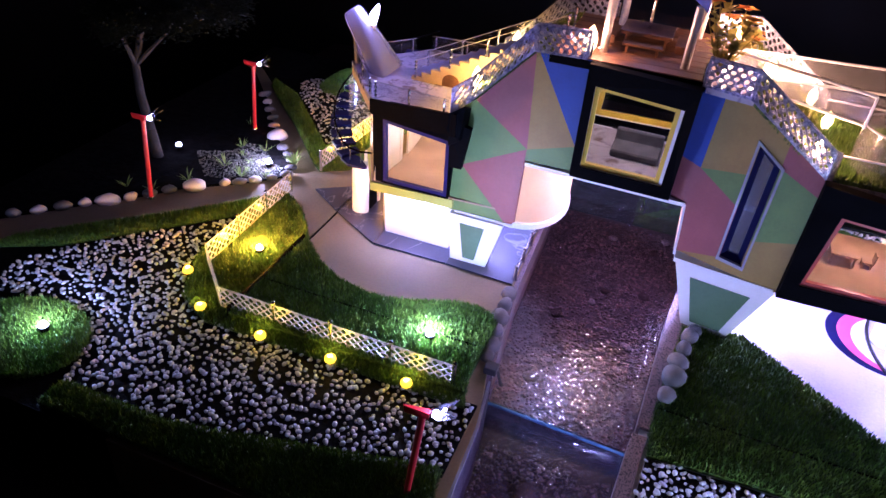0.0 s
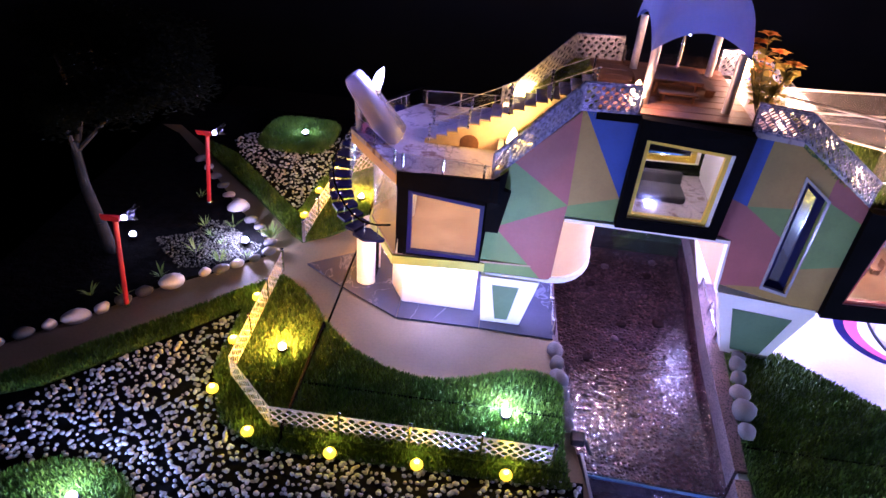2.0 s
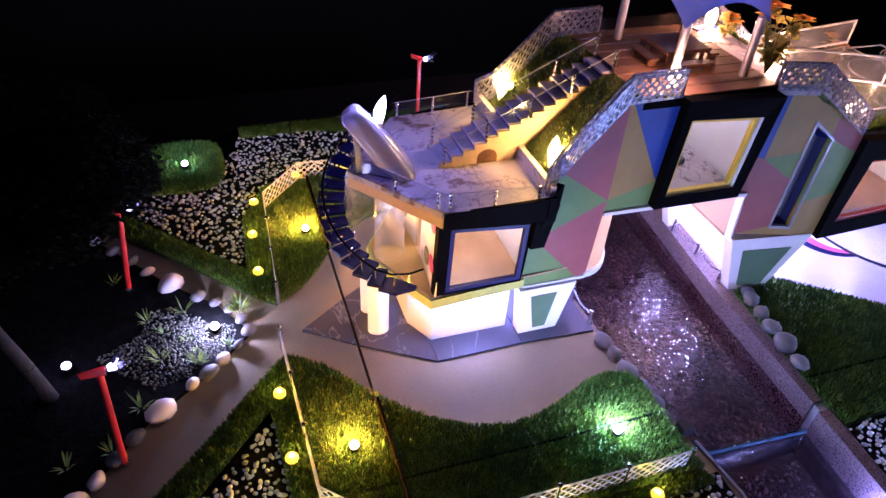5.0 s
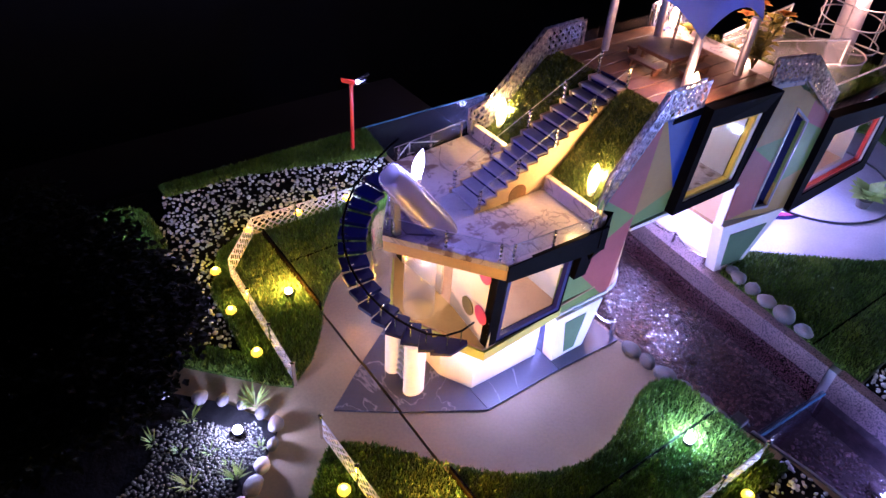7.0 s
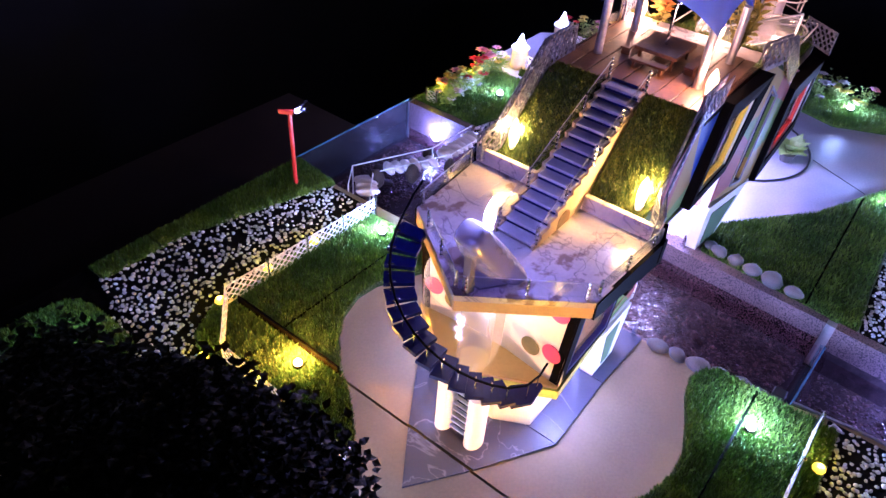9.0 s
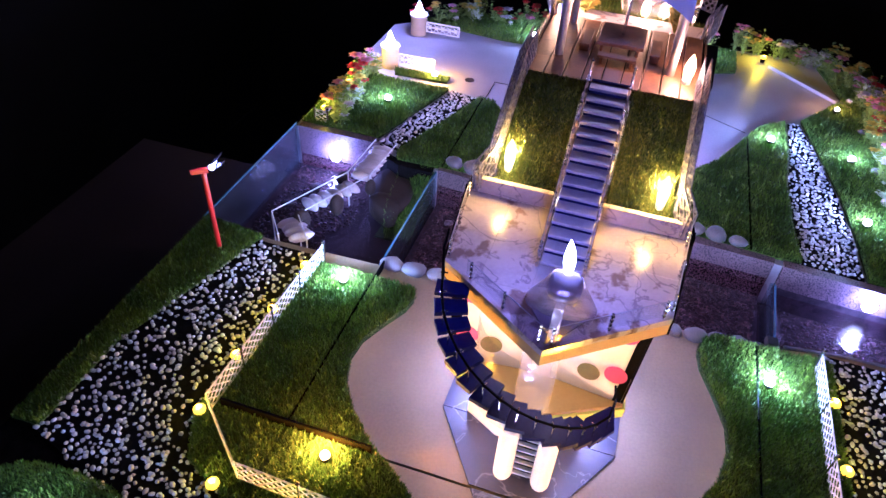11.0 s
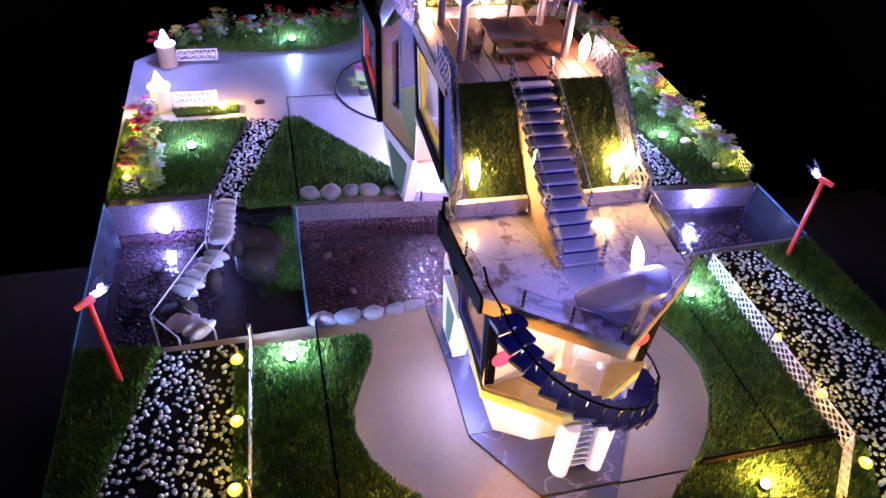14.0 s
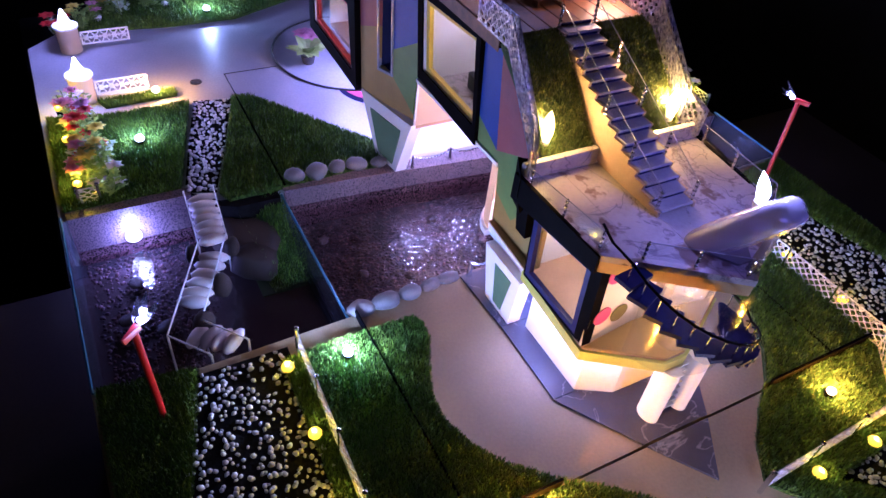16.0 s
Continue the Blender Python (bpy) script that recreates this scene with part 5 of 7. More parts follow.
for y0, y1 in ((-0.1, -0.0502), (-0.05, -0.0162), (-0.016, 0.0138), (0.014, 0.0478), (0.048, 0.1)):
    for x0, x1 in ((0.0, 0.0608), (0.061, 0.1068), (0.107, 0.2)):
        tile = clip(clip(clip(clip(top, 0, -1, -y0), 0, 1, y1), -1, 0, -x0), 1, 0, x1)
        if len(tile) > 2:
            bm = bmesh.new()
            prism(bm, tile, 0.1601, 0.1615)
            part("tile", bm, M["deck"], terrace)
for s in (-1, 1):
    bm = bmesh.new()
    hull(bm, [(0.071, s * 0.0755, 0.1460), (0.157, s * 0.0835, 0.1455), (0.157, s * 0.0835, 0.1665), (0.071, s * 0.0755, 0.1600)], [(0.071, s * 0.0725, 0.1460), (0.157, s * 0.0805, 0.1455), (0.157, s * 0.0805, 0.1665), (0.071, s * 0.0725, 0.1600)])
    hull(bm, [(0.150, s * 0.0835, 0.150), (0.160, s * 0.080, 0.142), (0.163, s * 0.0790, 0.1745), (0.150, s * 0.0835, 0.1665)], [(0.150, s * 0.0780, 0.134), (0.160, s * 0.0600, 0.134), (0.163, s * 0.0600, 0.1660), (0.150, s * 0.0780, 0.1580)])
    hull(bm, [(0.1486, s * 0.0695, 0.1085), (0.1610, s * 0.0695, 0.1085), (0.1675, s * 0.0710, 0.1500), (0.1486, s * 0.0740, 0.1560)], [(0.1486, s * 0.0640, 0.1085), (0.1610, s * 0.0640, 0.1085), (0.1675, s * 0.0655, 0.1500), (0.1486, s * 0.0655, 0.1560)])
    part("roof_edge", bm, M["black"], house, "black roof edge over the side window")
# polka dot walls of the front room
for s in (-1, 1):
    a, b = Vector((0.0705, s * 0.0635, 0)), Vector((0.0755, s * 0.016, 0))
    bm = bmesh.new()
    sheet(bm, [(a.x, a.y, 0.0705), (b.x, b.y, 0.0705), (b.x, b.y, 0.1475), (a.x, a.y, 0.1475)], (0.002, s * 0.001, 0))
    w = part("front_wall", bm, M["cream_wall"], house, "cream wall printed with large dots")
    d = (b - a).normalized()
    out = Vector((-0.0006, -s * 0.00035, 0))
    nrm = Vector((d.y, -d.x, 0)) if (Vector((d.y, -d.x, 0)).x < 0) else Vector((-d.y, d.x, 0))
    for u, z, r, c in ((0.0105, 0.097, 0.0080, "pink"), (0.0285, 0.091, 0.0080, "olive"), (0.0115, 0.137, 0.0085, "pink"), (0.0320, 0.133, 0.0085, "ochre")):
        bm = bmesh.new()
        c0 = a + d * u + Vector((0, 0, z)) + nrm * 0.0006
        ring = [c0 + d * r * math.cos(k * 0.3927) + Vector((0, 0, r * math.sin(k * 0.3927))) for k in range(16)]
        sheet(bm, ring, nrm * 0.0005)
        part("printed_dot", bm, M[c], w)
bm = bmesh.new()
sheet(bm, [(0.0755, 0.016, 0.0705), (0.0755, 0.004, 0.0705), (0.0755, 0.004, 0.1475), (0.0755, 0.016, 0.1475)], (0.002, 0, 0))
sheet(bm, [(0.0755, -0.016, 0.0705), (0.0755, -0.010, 0.0705), (0.0755, -0.010, 0.1475), (0.0755, -0.016, 0.1475)], (0.002, 0, 0))
part("front_wall", bm, M["cream_wall"], house, "cream inner front wall with a doorway")
# clear lift tube and curved clear screen
bm = bmesh.new()
rod(bm, (0.050, -0.002, 0.0705), (0.050, -0.002, 0.1475), 0.0125, n=28)
bm.normal_update()
bmesh.ops.delete(bm, geom=[f for f in bm.faces if abs(f.normal.z) > 0.5], context="FACES")
part("lift_tube", bm, M["milk"], house, "clear plastic lift tube", True).visible_shadow = False
bm = bmesh.new()
rows = [[bm.verts.new((0.058 + 0.043 * math.cos(radians(a)), 0.043 * math.sin(radians(a)), z)) for a in range(96, 200, 5)] for z in (0.075, 0.1475)]
for k in range(len(rows[0]) - 1):
    bm.faces.new((rows[0][k], rows[0][k + 1], rows[1][k + 1], rows[1][k]))
part("curved_screen", bm, M["film"], house, "curved clear plastic screen", True).visible_shadow = False

# the rounded end of the front room over the river
bm = bmesh.new()
arc = [(0.215 + 0.038 * math.sin(radians(a)), -0.0545 * math.cos(radians(a))) for a in range(0, 181, 10)]
rows = [[bm.verts.new((x, y, z)) for x, y in arc] for z in (0.060, 0.1225)]
for k in range(len(arc) - 1):
    bm.faces.new((rows[0][k], rows[0][k + 1], rows[1][k + 1], rows[1][k]))
bmesh.ops.solidify(bm, geom=bm.faces[:], thickness=0.0015)
part("round_end", bm, M["cream"], house, "cream rounded end wall above the water", True)
bm = bmesh.new()
prism(bm, [(0.2135, -0.058)] + [(0.215 + 0.040 * math.sin(radians(a)), -0.057 * math.cos(radians(a))) for a in range(0, 181, 10)] + [(0.2135, 0.058)], 0.054, 0.0595)
part("floor_edge", bm, M["white"], house, "white rounded floor rim")
# middle and rear floors and partitions
for x0, x1, z0, z1 in ((0.2185, 0.357, 0.1225, 0.1275), (0.362, 0.595, 0.0685, 0.0735)):
    bm = bmesh.new()
    box(bm, (x0, -0.0515, z0), (x1, 0.0515, z1))
    part("room_floor", bm, M["wood" if x0 > 0.3 else "deck"], house, "wood veneer floor" if x0 > 0.3 else "pale marble floor")
bm = bmesh.new()
box(bm, (0.2185, -0.0515, 0.1205), (0.3575, 0.0515, 0.1222))
part("soffit", bm, M["white"], house, "white underside above the river")
for x, z0, z1 in ((0.1535, 0.0707, 0.160), (0.2525, 0.1277, 0.222), (0.3525, 0.1277, 0.222), (0.445, 0.0737, 0.168), (0.594, 0.0737, 0.158)):
    bm = bmesh.new()
    box(bm, (x - 0.001, -0.052, z0), (x + 0.001, 0.052, z1))
    part("partition", bm, M["white"], house, "white inner wall")
bm = bmesh.new()
box(bm, (0.3595, -0.0535, 0.0738), (0.3615, 0.0535, 0.1222))
part("partition", bm, M["cream"], house, "cream end wall over the river")

# roof: wooden deck, grass slopes, rear terrace
bm = bmesh.new()
box(bm, (0.2245, -0.0655, 0.2215), (0.346, 0.0655, 0.2285))
deck = part("deck", bm, M["black"], house, "roof deck of brown boards")
bm = bmesh.new()
box(bm, (0.2240, 0.0656, 0.2190), (0.346, 0.0664, 0.2295), 0.0002)
part("fascia", bm, M["plank"], deck, "brown wooden edge board")
for k in range(9):
    bm = bmesh.new()
    box(bm, (0.2255, -0.0645 + k * 0.01435, 0.2286), (0.3455, -0.0645 + k * 0.01435 + 0.0137, 0.2297), 0.0004)
    part("plank", bm, M["plank"], deck)
for s in (-1, 1):
    bm = bmesh.new()
    prof = [(0.157, 0.1715, 0.0615), (0.163, 0.1765, 0.0618), (0.2125, 0.2255, 0.0640), (0.226, 0.2280, 0.0645)]
    lawn = [(x, s * 0.0185, z) for x, z, y in prof] + [(0.226, s * 0.0185, 0.2215), (0.157, s * 0.0185, 0.165)]
    hull(bm, lawn, [(x, s * y, z) for x, z, y in prof] + [(0.226, s * 0.0630, 0.2215), (0.157, s * 0.0600, 0.165)])
    part("roof_lawn", bm, M["turf"], house, "sloping grass roof beside the stairs")
    poly = [(0.158, s * 0.0185), (0.158, s * 0.062), (0.226, s * 0.065), (0.226, s * 0.0185)]
    grass("grass", poly, rng, lambda x, y: 0.171 + (x - 0.157) * 0.995 if x < 0.2125 else 0.2262 + (x - 0.2125) * 0.15, step=0.00074, tall=0.0031, label="dense grass on the sloping roof", wide=0.55, mat="roof_blade")
    bm = bmesh.new()
    box(bm, (0.1515, s * 0.0175 if s > 0 else -0.0795, 0.1617), (0.1565, 0.0795 if s > 0 else -0.0175, 0.1745), 0.0005)
    part("marble_upstand", bm, M["deck"], house, "low white marble wall")
bm = bmesh.new()
hull(bm, [(0.3465, -0.066, 0.2215), (0.381, -0.074, 0.2215), (0.381, 0.074, 0.2215), (0.3465, 0.066, 0.2215)], [(0.3465, -0.066, 0.2255), (0.381, -0.074, 0.2255), (0.381, 0.074, 0.2255), (0.3465, 0.066, 0.2255)])
part("roof_deck", bm, M["deck"], house)
bm = bmesh.new()
hull(bm, [(0.3815, -0.070, 0.2205), (0.446, -0.073, 0.1725), (0.446, 0.073, 0.1725), (0.3815, 0.070, 0.2205)], [(0.3815, -0.072, 0.2255), (0.446, -0.0735, 0.1775), (0.446, 0.0735, 0.1775), (0.3815, 0.072, 0.2255)])
part("roof_lawn", bm, M["turf"], house, "sloping grass roof behind the deck")
grass("grass", [(0.382, -0.074), (0.446, -0.073), (0.446, 0.073), (0.382, 0.074)], rng, lambda x, y: 0.2255 - (x - 0.3815) * 0.744, step=0.0015, tall=0.006, label="dense grass on the rear slope", mat="roof_blade")
bm = bmesh.new()
prism(bm, [(0.4465, -0.064), (0.598, -0.062), (0.598, 0.062), (0.4465, 0.064)], 0.160, 0.1725)
part("roof_deck", bm, M["deck"], house, "pale rear terrace")
bm = bmesh.new()
prism(bm, [(0.447, -0.063), (0.596, -0.0615), (0.596, 0.0615), (0.447, 0.063)], 0.1726, 0.1755)
part("roof_lawn", bm, M["turf"], house, "grass on the rear terrace")
grass("grass", [(0.447, -0.063), (0.596, -0.0615), (0.596, 0.0615), (0.447, 0.063)], rng, lambda x, y: 0.1754, step=0.0015, tall=0.006, label="grass on the rear terrace")
# legs
def leg(x, s):
    y0 = s * 0.0605
    bm = bmesh.new()
    sheet(bm, [(x + 0.005, y0, 0.0), (x + 0.0415, y0, 0.0), (x + 0.0545, y0, 0.0545), (x, y0, 0.0545)], (0, -s * 0.012, 0))
    ob = part("leg", bm, M["white"], house, "white tapering leg")
    bm = bmesh.new()
    sheet(bm, [(x + 0.0180, y0 + s * 0.0006, 0.007), (x + 0.0300, y0 + s * 0.0006, 0.007), (x + 0.0365, y0 + s * 0.0006, 0.046), (x + 0.0115, y0 + s * 0.0006, 0.046)], (0, -s * 0.0012, 0))
    part("inlay", bm, M["teal"], ob, "sage green inlay")


for s in (-1, 1):
    leg(0.151, s)
    foot, head = (Vector((0.386, s * 0.0600, 0)), Vector((0.423, s * 0.0650, 0))), (Vector((0.364, s * wy(0.364, 0.07, s), 0.0685)), Vector((0.446, s * wy(0.4459, 0.07, s), 0.0685)))

    def on_leg(u, v, off):
        return foot[0].lerp(foot[1], u).lerp(head[0].lerp(head[1], u), v) + Vector((0, s * off, 0))

    bm = bmesh.new()
    sheet(bm, [on_leg(u, v, 0) for u, v in ((0, 0), (1, 0), (1, 1), (0, 1))], (0, -s * 0.012, 0))
    ob = part("leg", bm, M["white"], house, "white tapering leg")
    bm = bmesh.new()
    sheet(bm, [on_leg(u, v, 0.0008) for u, v in ((0.2, 0.13), (0.8, 0.13), (0.84, 0.83), (0.16, 0.83))], (0, -s * 0.002, 0))
    part("inlay", bm, M["teal"], ob, "sage green inlay")
bm = bmesh.new()
sheet(bm, [(0.404, -0.058, 0.0), (0.404, 0.058, 0.0), (0.420, 0.058, 0.0685), (0.420, -0.058, 0.0685)], (0.004, 0, 0))
part("pier", bm, M["white"], house, "white sloping pier wall under the house")
bm = bmesh.new()
prism(bm, [(0.077, -0.047), (0.148, -0.047), (0.148, 0.047), (0.077, 0.047), (0.062, 0.02), (0.062, -0.02)], 0.0, 0.0595)
part("pier", bm, M["white"], house, "white core wall under the front room")
bm = bmesh.new()
rod(bm, (0.565, 0.0, 0.001), (0.565, 0.0, 0.0685), 0.012, 0.016, 20)
part("column", bm, M["white"], house, "white round column", True)

# entrance tower with ladder
bm = bmesh.new()
box(bm, (0.0420, -0.0150, 0.0), (0.0435, 0.0020, 0.0595))
tower = part("entrance", bm, M["black"], house, "white curved entrance walls with a ladder between")
for y in (0.0070, -0.0215):
    bm = bmesh.new()
    ring = [(0.0350 + 0.0095 * math.cos(k * 0.2618), y + 0.0072 * math.sin(k * 0.2618)) for k in range(24)]
    prism(bm, ring, 0.0022, 0.0595)
    part("entrance_wall", bm, M["white"], tower, "", True)
for k in range(8):
    bm = bmesh.new()
    z = 0.007 + k * 0.0064
    box(bm, (0.0300 + z * 0.10, -0.0142, z), (0.0330 + z * 0.10, -0.0002, z + 0.0016), 0.0003)
    part("rung", bm, M["white"], tower)

# dark marble plinth slabs on the patio
slabs = [
    [(-0.031, -0.005), (0.0123, -0.0350), (0.0123, 0.0260)],
    [(0.0146, -0.0365), (0.075, -0.0725), (0.075, 0.067), (0.0146, 0.0275)],
    [(0.0756, -0.0725), (0.155, -0.0715), (0.155, 0.0665), (0.0756, 0.067)],
    [(0.1556, -0.0715), (0.226, -0.0745), (0.2215, 0.070), (0.1556, 0.0665)],
]
for k, pts in enumerate(slabs):
    slab("plinth_slab", pts, 0.0004, 0.0022, M["slab"], "dark blue-grey marble slab with white veins", "paving")


# ---- roof stairs ----
stair = thing("roof_stairs", "straight flight of lilac-white steps up the grass roof", "stairs", (0.155, 0, 0.162))
N = 15
for k in range(N):
    x, z = 0.0875 + k * 0.0093, 0.1617 + (k + 1) * 0.00452
    bm = bmesh.new()
    box(bm, (x - 0.0012, -0.0145, z - 0.0022), (x + 0.0102, 0.0135, z), 0.0004)
    part("tread", bm, M["tread"], stair)
    # navy riser: the shaded half of each step put into its colour
    bm = bmesh.new()
    box(bm, (x + 0.0090, -0.0140, z - 0.0005), (x + 0.0097, 0.0130, z + 0.0023))
    part("riser", bm, M["navy"], stair)
for s, y in ((-1, -0.0165), (1, 0.0145)):
    bm = bmesh.new()
    pts = [(0.086, 0.1617), (0.150, 0.1617), (0.228, 0.2215), (0.228, 0.2285)]
    saw = []
    for k in range(N - 1, -1, -1):
        x, z = 0.0875 + k * 0.0093, 0.1617 + (k + 1) * 0.00452
        saw += [(x + 0.0093, z - 0.0006), (x - 0.0012, z - 0.0006)]
    pts += saw
    sheet(bm, [(x, y, z) for x, z in pts], (0, 0.002, 0))
    part("stringer", bm, M["tan"], stair, "cream sawtooth side wall")
    bm = bmesh.new()
    yy = y + 0.0008
    sheet(bm, [(0.088, yy, 0.172), (0.228, yy, 0.2385), (0.228, yy, 0.2470), (0.088, yy, 0.1795)], (0, 0.0008, 0))
    part("rail_panel", bm, M["acrylic"], stair, "clear acrylic stair rail").visible_shadow = False
    # pale rod with the glint of the acrylic's edge put into its colour
    bm = bmesh.new()
    rod(bm, (0.088, yy, 0.1797), (0.228, yy, 0.2472), 0.00035, n=6)
    part("rail_edge", bm, M["edge"], stair)
    for k in range(5):
        x = 0.090 + k * 0.034
        z = 0.1617 + (x - 0.0875) * 0.486
        bm = bmesh.new()
        rod(bm, (x, yy, z), (x, yy, z + 0.0175), 0.0010, n=6)
        for j in range(5):
            ball(bm, (x, yy, z + 0.002 + j * 0.0036), 0.0016, 1)
        part("baluster", bm, M["chrome"], stair)
bm = bmesh.new()
arch = [(0.1345, -0.0168, 0.1619)] + [(0.126 + 0.0085 * math.cos(k * 0.31416), -0.0168, 0.1665 + 0.0075 * math.sin(k * 0.31416)) for k in range(11)] + [(0.1175, -0.0168, 0.1619)]
sheet(bm, arch, (0, 0.0012, 0))
part("niche", bm, M["plank"], stair, "dark round niche under the flight")


# ---- spiral stairs ----
spiral = thing("spiral_stairs", "navy blue spiral stairs winding round the front room", "stairs", (0.055, 0, 0.07))
C, STEPS_N = (0.060, 0.007), 14
top_rail = []
for k in range(STEPS_N):
    f = k / (STEPS_N - 1)
    a, z = radians(99 + 139 * f), 0.1575 - 0.0755 * f
    d, e = Vector((math.cos(a), math.sin(a), 0)), Vector((-math.sin(a), math.cos(a), 0))
    c = Vector((*C, z))
    r0, r1, w = 0.0450, 0.0665, 0.0064 + 0.0005 * math.sin(k * 2.3)
    bm = bmesh.new()
    sheet(bm, [c + d * r0 - e * w * 0.85, c + d * r1 - e * w, c + d * r1 + e * w, c + d * r0 + e * w * 0.85], (0, 0, -0.0030))
    part("tread", bm, M["navy"], spiral, "navy blue flat step")
    foot = c + d * 0.0625
    bm = bmesh.new()
    rod(bm, foot, foot + Vector((0, 0, 0.0125)), 0.0005, n=6)
    rod(bm, foot + Vector((0, 0, 0.0120)) - d * 0.0032, foot + Vector((0, 0, 0.0120)) + d * 0.0015, 0.0006, n=6)
    part("baluster", bm, M["chrome"], spiral)
    top_rail.append(foot + Vector((0, 0, 0.0128)))
bm = bmesh.new()
sweep(bm, [(0.077, 0.074, 0.182), (0.066, 0.0735, 0.176)] + top_rail + [(0.038, -0.0540, 0.0935), (0.052, -0.0560, 0.0930), (0.064, -0.0545, 0.0940)], 0.0009)
part("handrail", bm, M["black"], spiral, "thin black handrail")
bm = bmesh.new()
prism(bm, [(0.0275, -0.0510), (0.0400, -0.0600), (0.0570, -0.0580), (0.0590, -0.0550), (0.0430, -0.0400), (0.0370, -0.0385)], 0.0755, 0.0782)
part("landing", bm, M["navy"], spiral, "navy landing at the foot")
for x, y in ((0.040, -0.0545), (0.052, -0.0555)):
    bm = bmesh.new()
    rod(bm, (x, y, 0.0780), (x, y, 0.0932), 0.0005, n=6)
    part("baluster", bm, M["chrome"], spiral)


# ---- terrace railing, tube and lamps ----
rail = thing("terrace_railing", "clear acrylic terrace railing on chrome posts", "railing", (0.08, 0, 0.1615))
EDGE = [(0.148, 0.0795), (0.071, 0.0715), (0.0185, -0.003), (0.071, -0.0725), (0.148, -0.0785)]
for i, (p, q) in enumerate(zip(EDGE, EDGE[1:])):
    if i == 1:
        p = (0.060, 0.0560)
    pane("panel", [(*p, 0.1635), (*q, 0.1635), (*q, 0.1760), (*p, 0.1760)], (0.0005, 0, 0), "", "acrylic", "", rail)
    # glint along the panel's top edge, drawn as a pale rod
    bm = bmesh.new()
    rod(bm, (*p, 0.1762), (*q, 0.1762), 0.00035, n=6)
    part("panel_edge", bm, M["edge"], rail)
    for f in (0.06, 0.5, 0.94):
        x, y = p[0] + (q[0] - p[0]) * f, p[1] + (q[1] - p[1]) * f
        bm = bmesh.new()
        rod(bm, (x, y, 0.1614), (x, y, 0.1765), 0.0009, n=6)
        for j in range(4):
            ball(bm, (x, y, 0.1635 + j * 0.0036), 0.0015, 1)
        part("post", bm, M["chrome"], rail)

tube = thing("slanted_tube", "satin lilac tube leaning out over the terrace edge", "tube", (0.05, -0.012, 0.1625))
bm = bmesh.new()
p, q = Vector((0.054, -0.0065, 0.1635)), Vector((0.0175, -0.0075, 0.214))
axis = (q - p).normalized()
across = Vector((0, 1, 0))
other = axis.cross(across)
prev = None
for f, w, r in ((-0.10, 0.0225, 0.0105), (0.0, 0.0215, 0.0110), (0.25, 0.0180, 0.0112), (0.5, 0.0145, 0.0108), (0.75, 0.0118, 0.0102), (0.93, 0.0098, 0.0092), (0.985, 0.0080, 0.0076), (1.0, 0.0066, 0.0060)):
    c = p + (q - p) * f
    row = []
    for k in range(32):
        u, e = math.cos(k * 0.19635), math.sin(k * 0.19635)
        v = c + across * w * math.copysign(abs(u) ** 0.72, u) + other * r * math.copysign(abs(e) ** 0.72, e)
        v.z = max(v.z, 0.1618)
        row.append(bm.verts.new(v))
    for k in range(32):
        if prev:
            bm.faces.new((prev[k], prev[(k + 1) % 32], row[(k + 1) % 32], row[k]))
    prev = row
bm.faces.new(prev)
part("body", bm, M["tube"], tube, "", True)
bm = bmesh.new()
prism(bm, [(0.0300, -0.012), (0.0300, -0.001), (0.046, 0.010), (0.046, -0.023)], 0.1617, 0.1632)
part("base", bm, M["tube"], tube)
bm = bmesh.new()
hull(bm, [(0.0215, -0.0090, 0.1618), (0.0215, -0.0040, 0.1618), (0.0265, -0.0030, 0.1618), (0.0265, -0.0100, 0.1618)], [(0.0200, -0.0100, 0.203), (0.0200, -0.0045, 0.203), (0.0240, -0.0045, 0.203), (0.0240, -0.0100, 0.203)])
part("brace", bm, M["tube"], tube)


def flame(name, x, y, z, tall, wide, mat, colour, watts, label, group="", tilt=0.0, bend=0.0, ways=((1, 0, 0.6), (-1, 0, 0.4)), rise=0.8):
    """A flame-shaped lamp: a turned drop with a drawn-out tip."""
    ob = thing(name, label, "lamp", (x, y, z), group)
    bm = bmesh.new()
    prev = None
    for i in range(11):
        a = i / 10
        r = max(wide * math.sin(math.pi * min(0.12 + a * 0.88, 1)) ** 0.8, 0.0002)
        off = bend * a * a + tilt * a
        row = [bm.verts.new((x + r * math.cos(k * 0.5236) + off, y + r * math.sin(k * 0.5236) * 0.8 + off * 0.4, z + 0.002 + tall * a)) for k in range(12)]
        if prev:
            for k in range(12):
                bm.faces.new((prev[k], prev[(k + 1) % 12], row[(k + 1) % 12], row[k]))
        else:
            bm.faces.new(row[::-1])
        prev = row
    bm.faces.new(prev)
    part("bulb", bm, M[mat], ob, "glowing flame-shaped bulb", True)
    bm = bmesh.new()
    rod(bm, (x, y, z - 0.001), (x, y, z + 0.003), 0.0030, 0.0034, 12)
    part("socket", bm, M["white"], ob)
    for dx, dy, share in ways:
        lamp("lamp_light", (x + dx * (wide + 0.0035), y + dy * (wide + 0.0035), z + tall * rise), colour, watts * share, 0.003)
    return ob


flame("flame_lamp", 0.040, -0.0065, 0.2005, 0.020, 0.0043, "bulb_blue", (0.48, 0.43, 1.0), 0.25, "white flame-shaped lamp on the slanted tube", "", -0.001, 0.006, ((-1, 0, 0.45), (1, 0, 0.31)), 1.35)
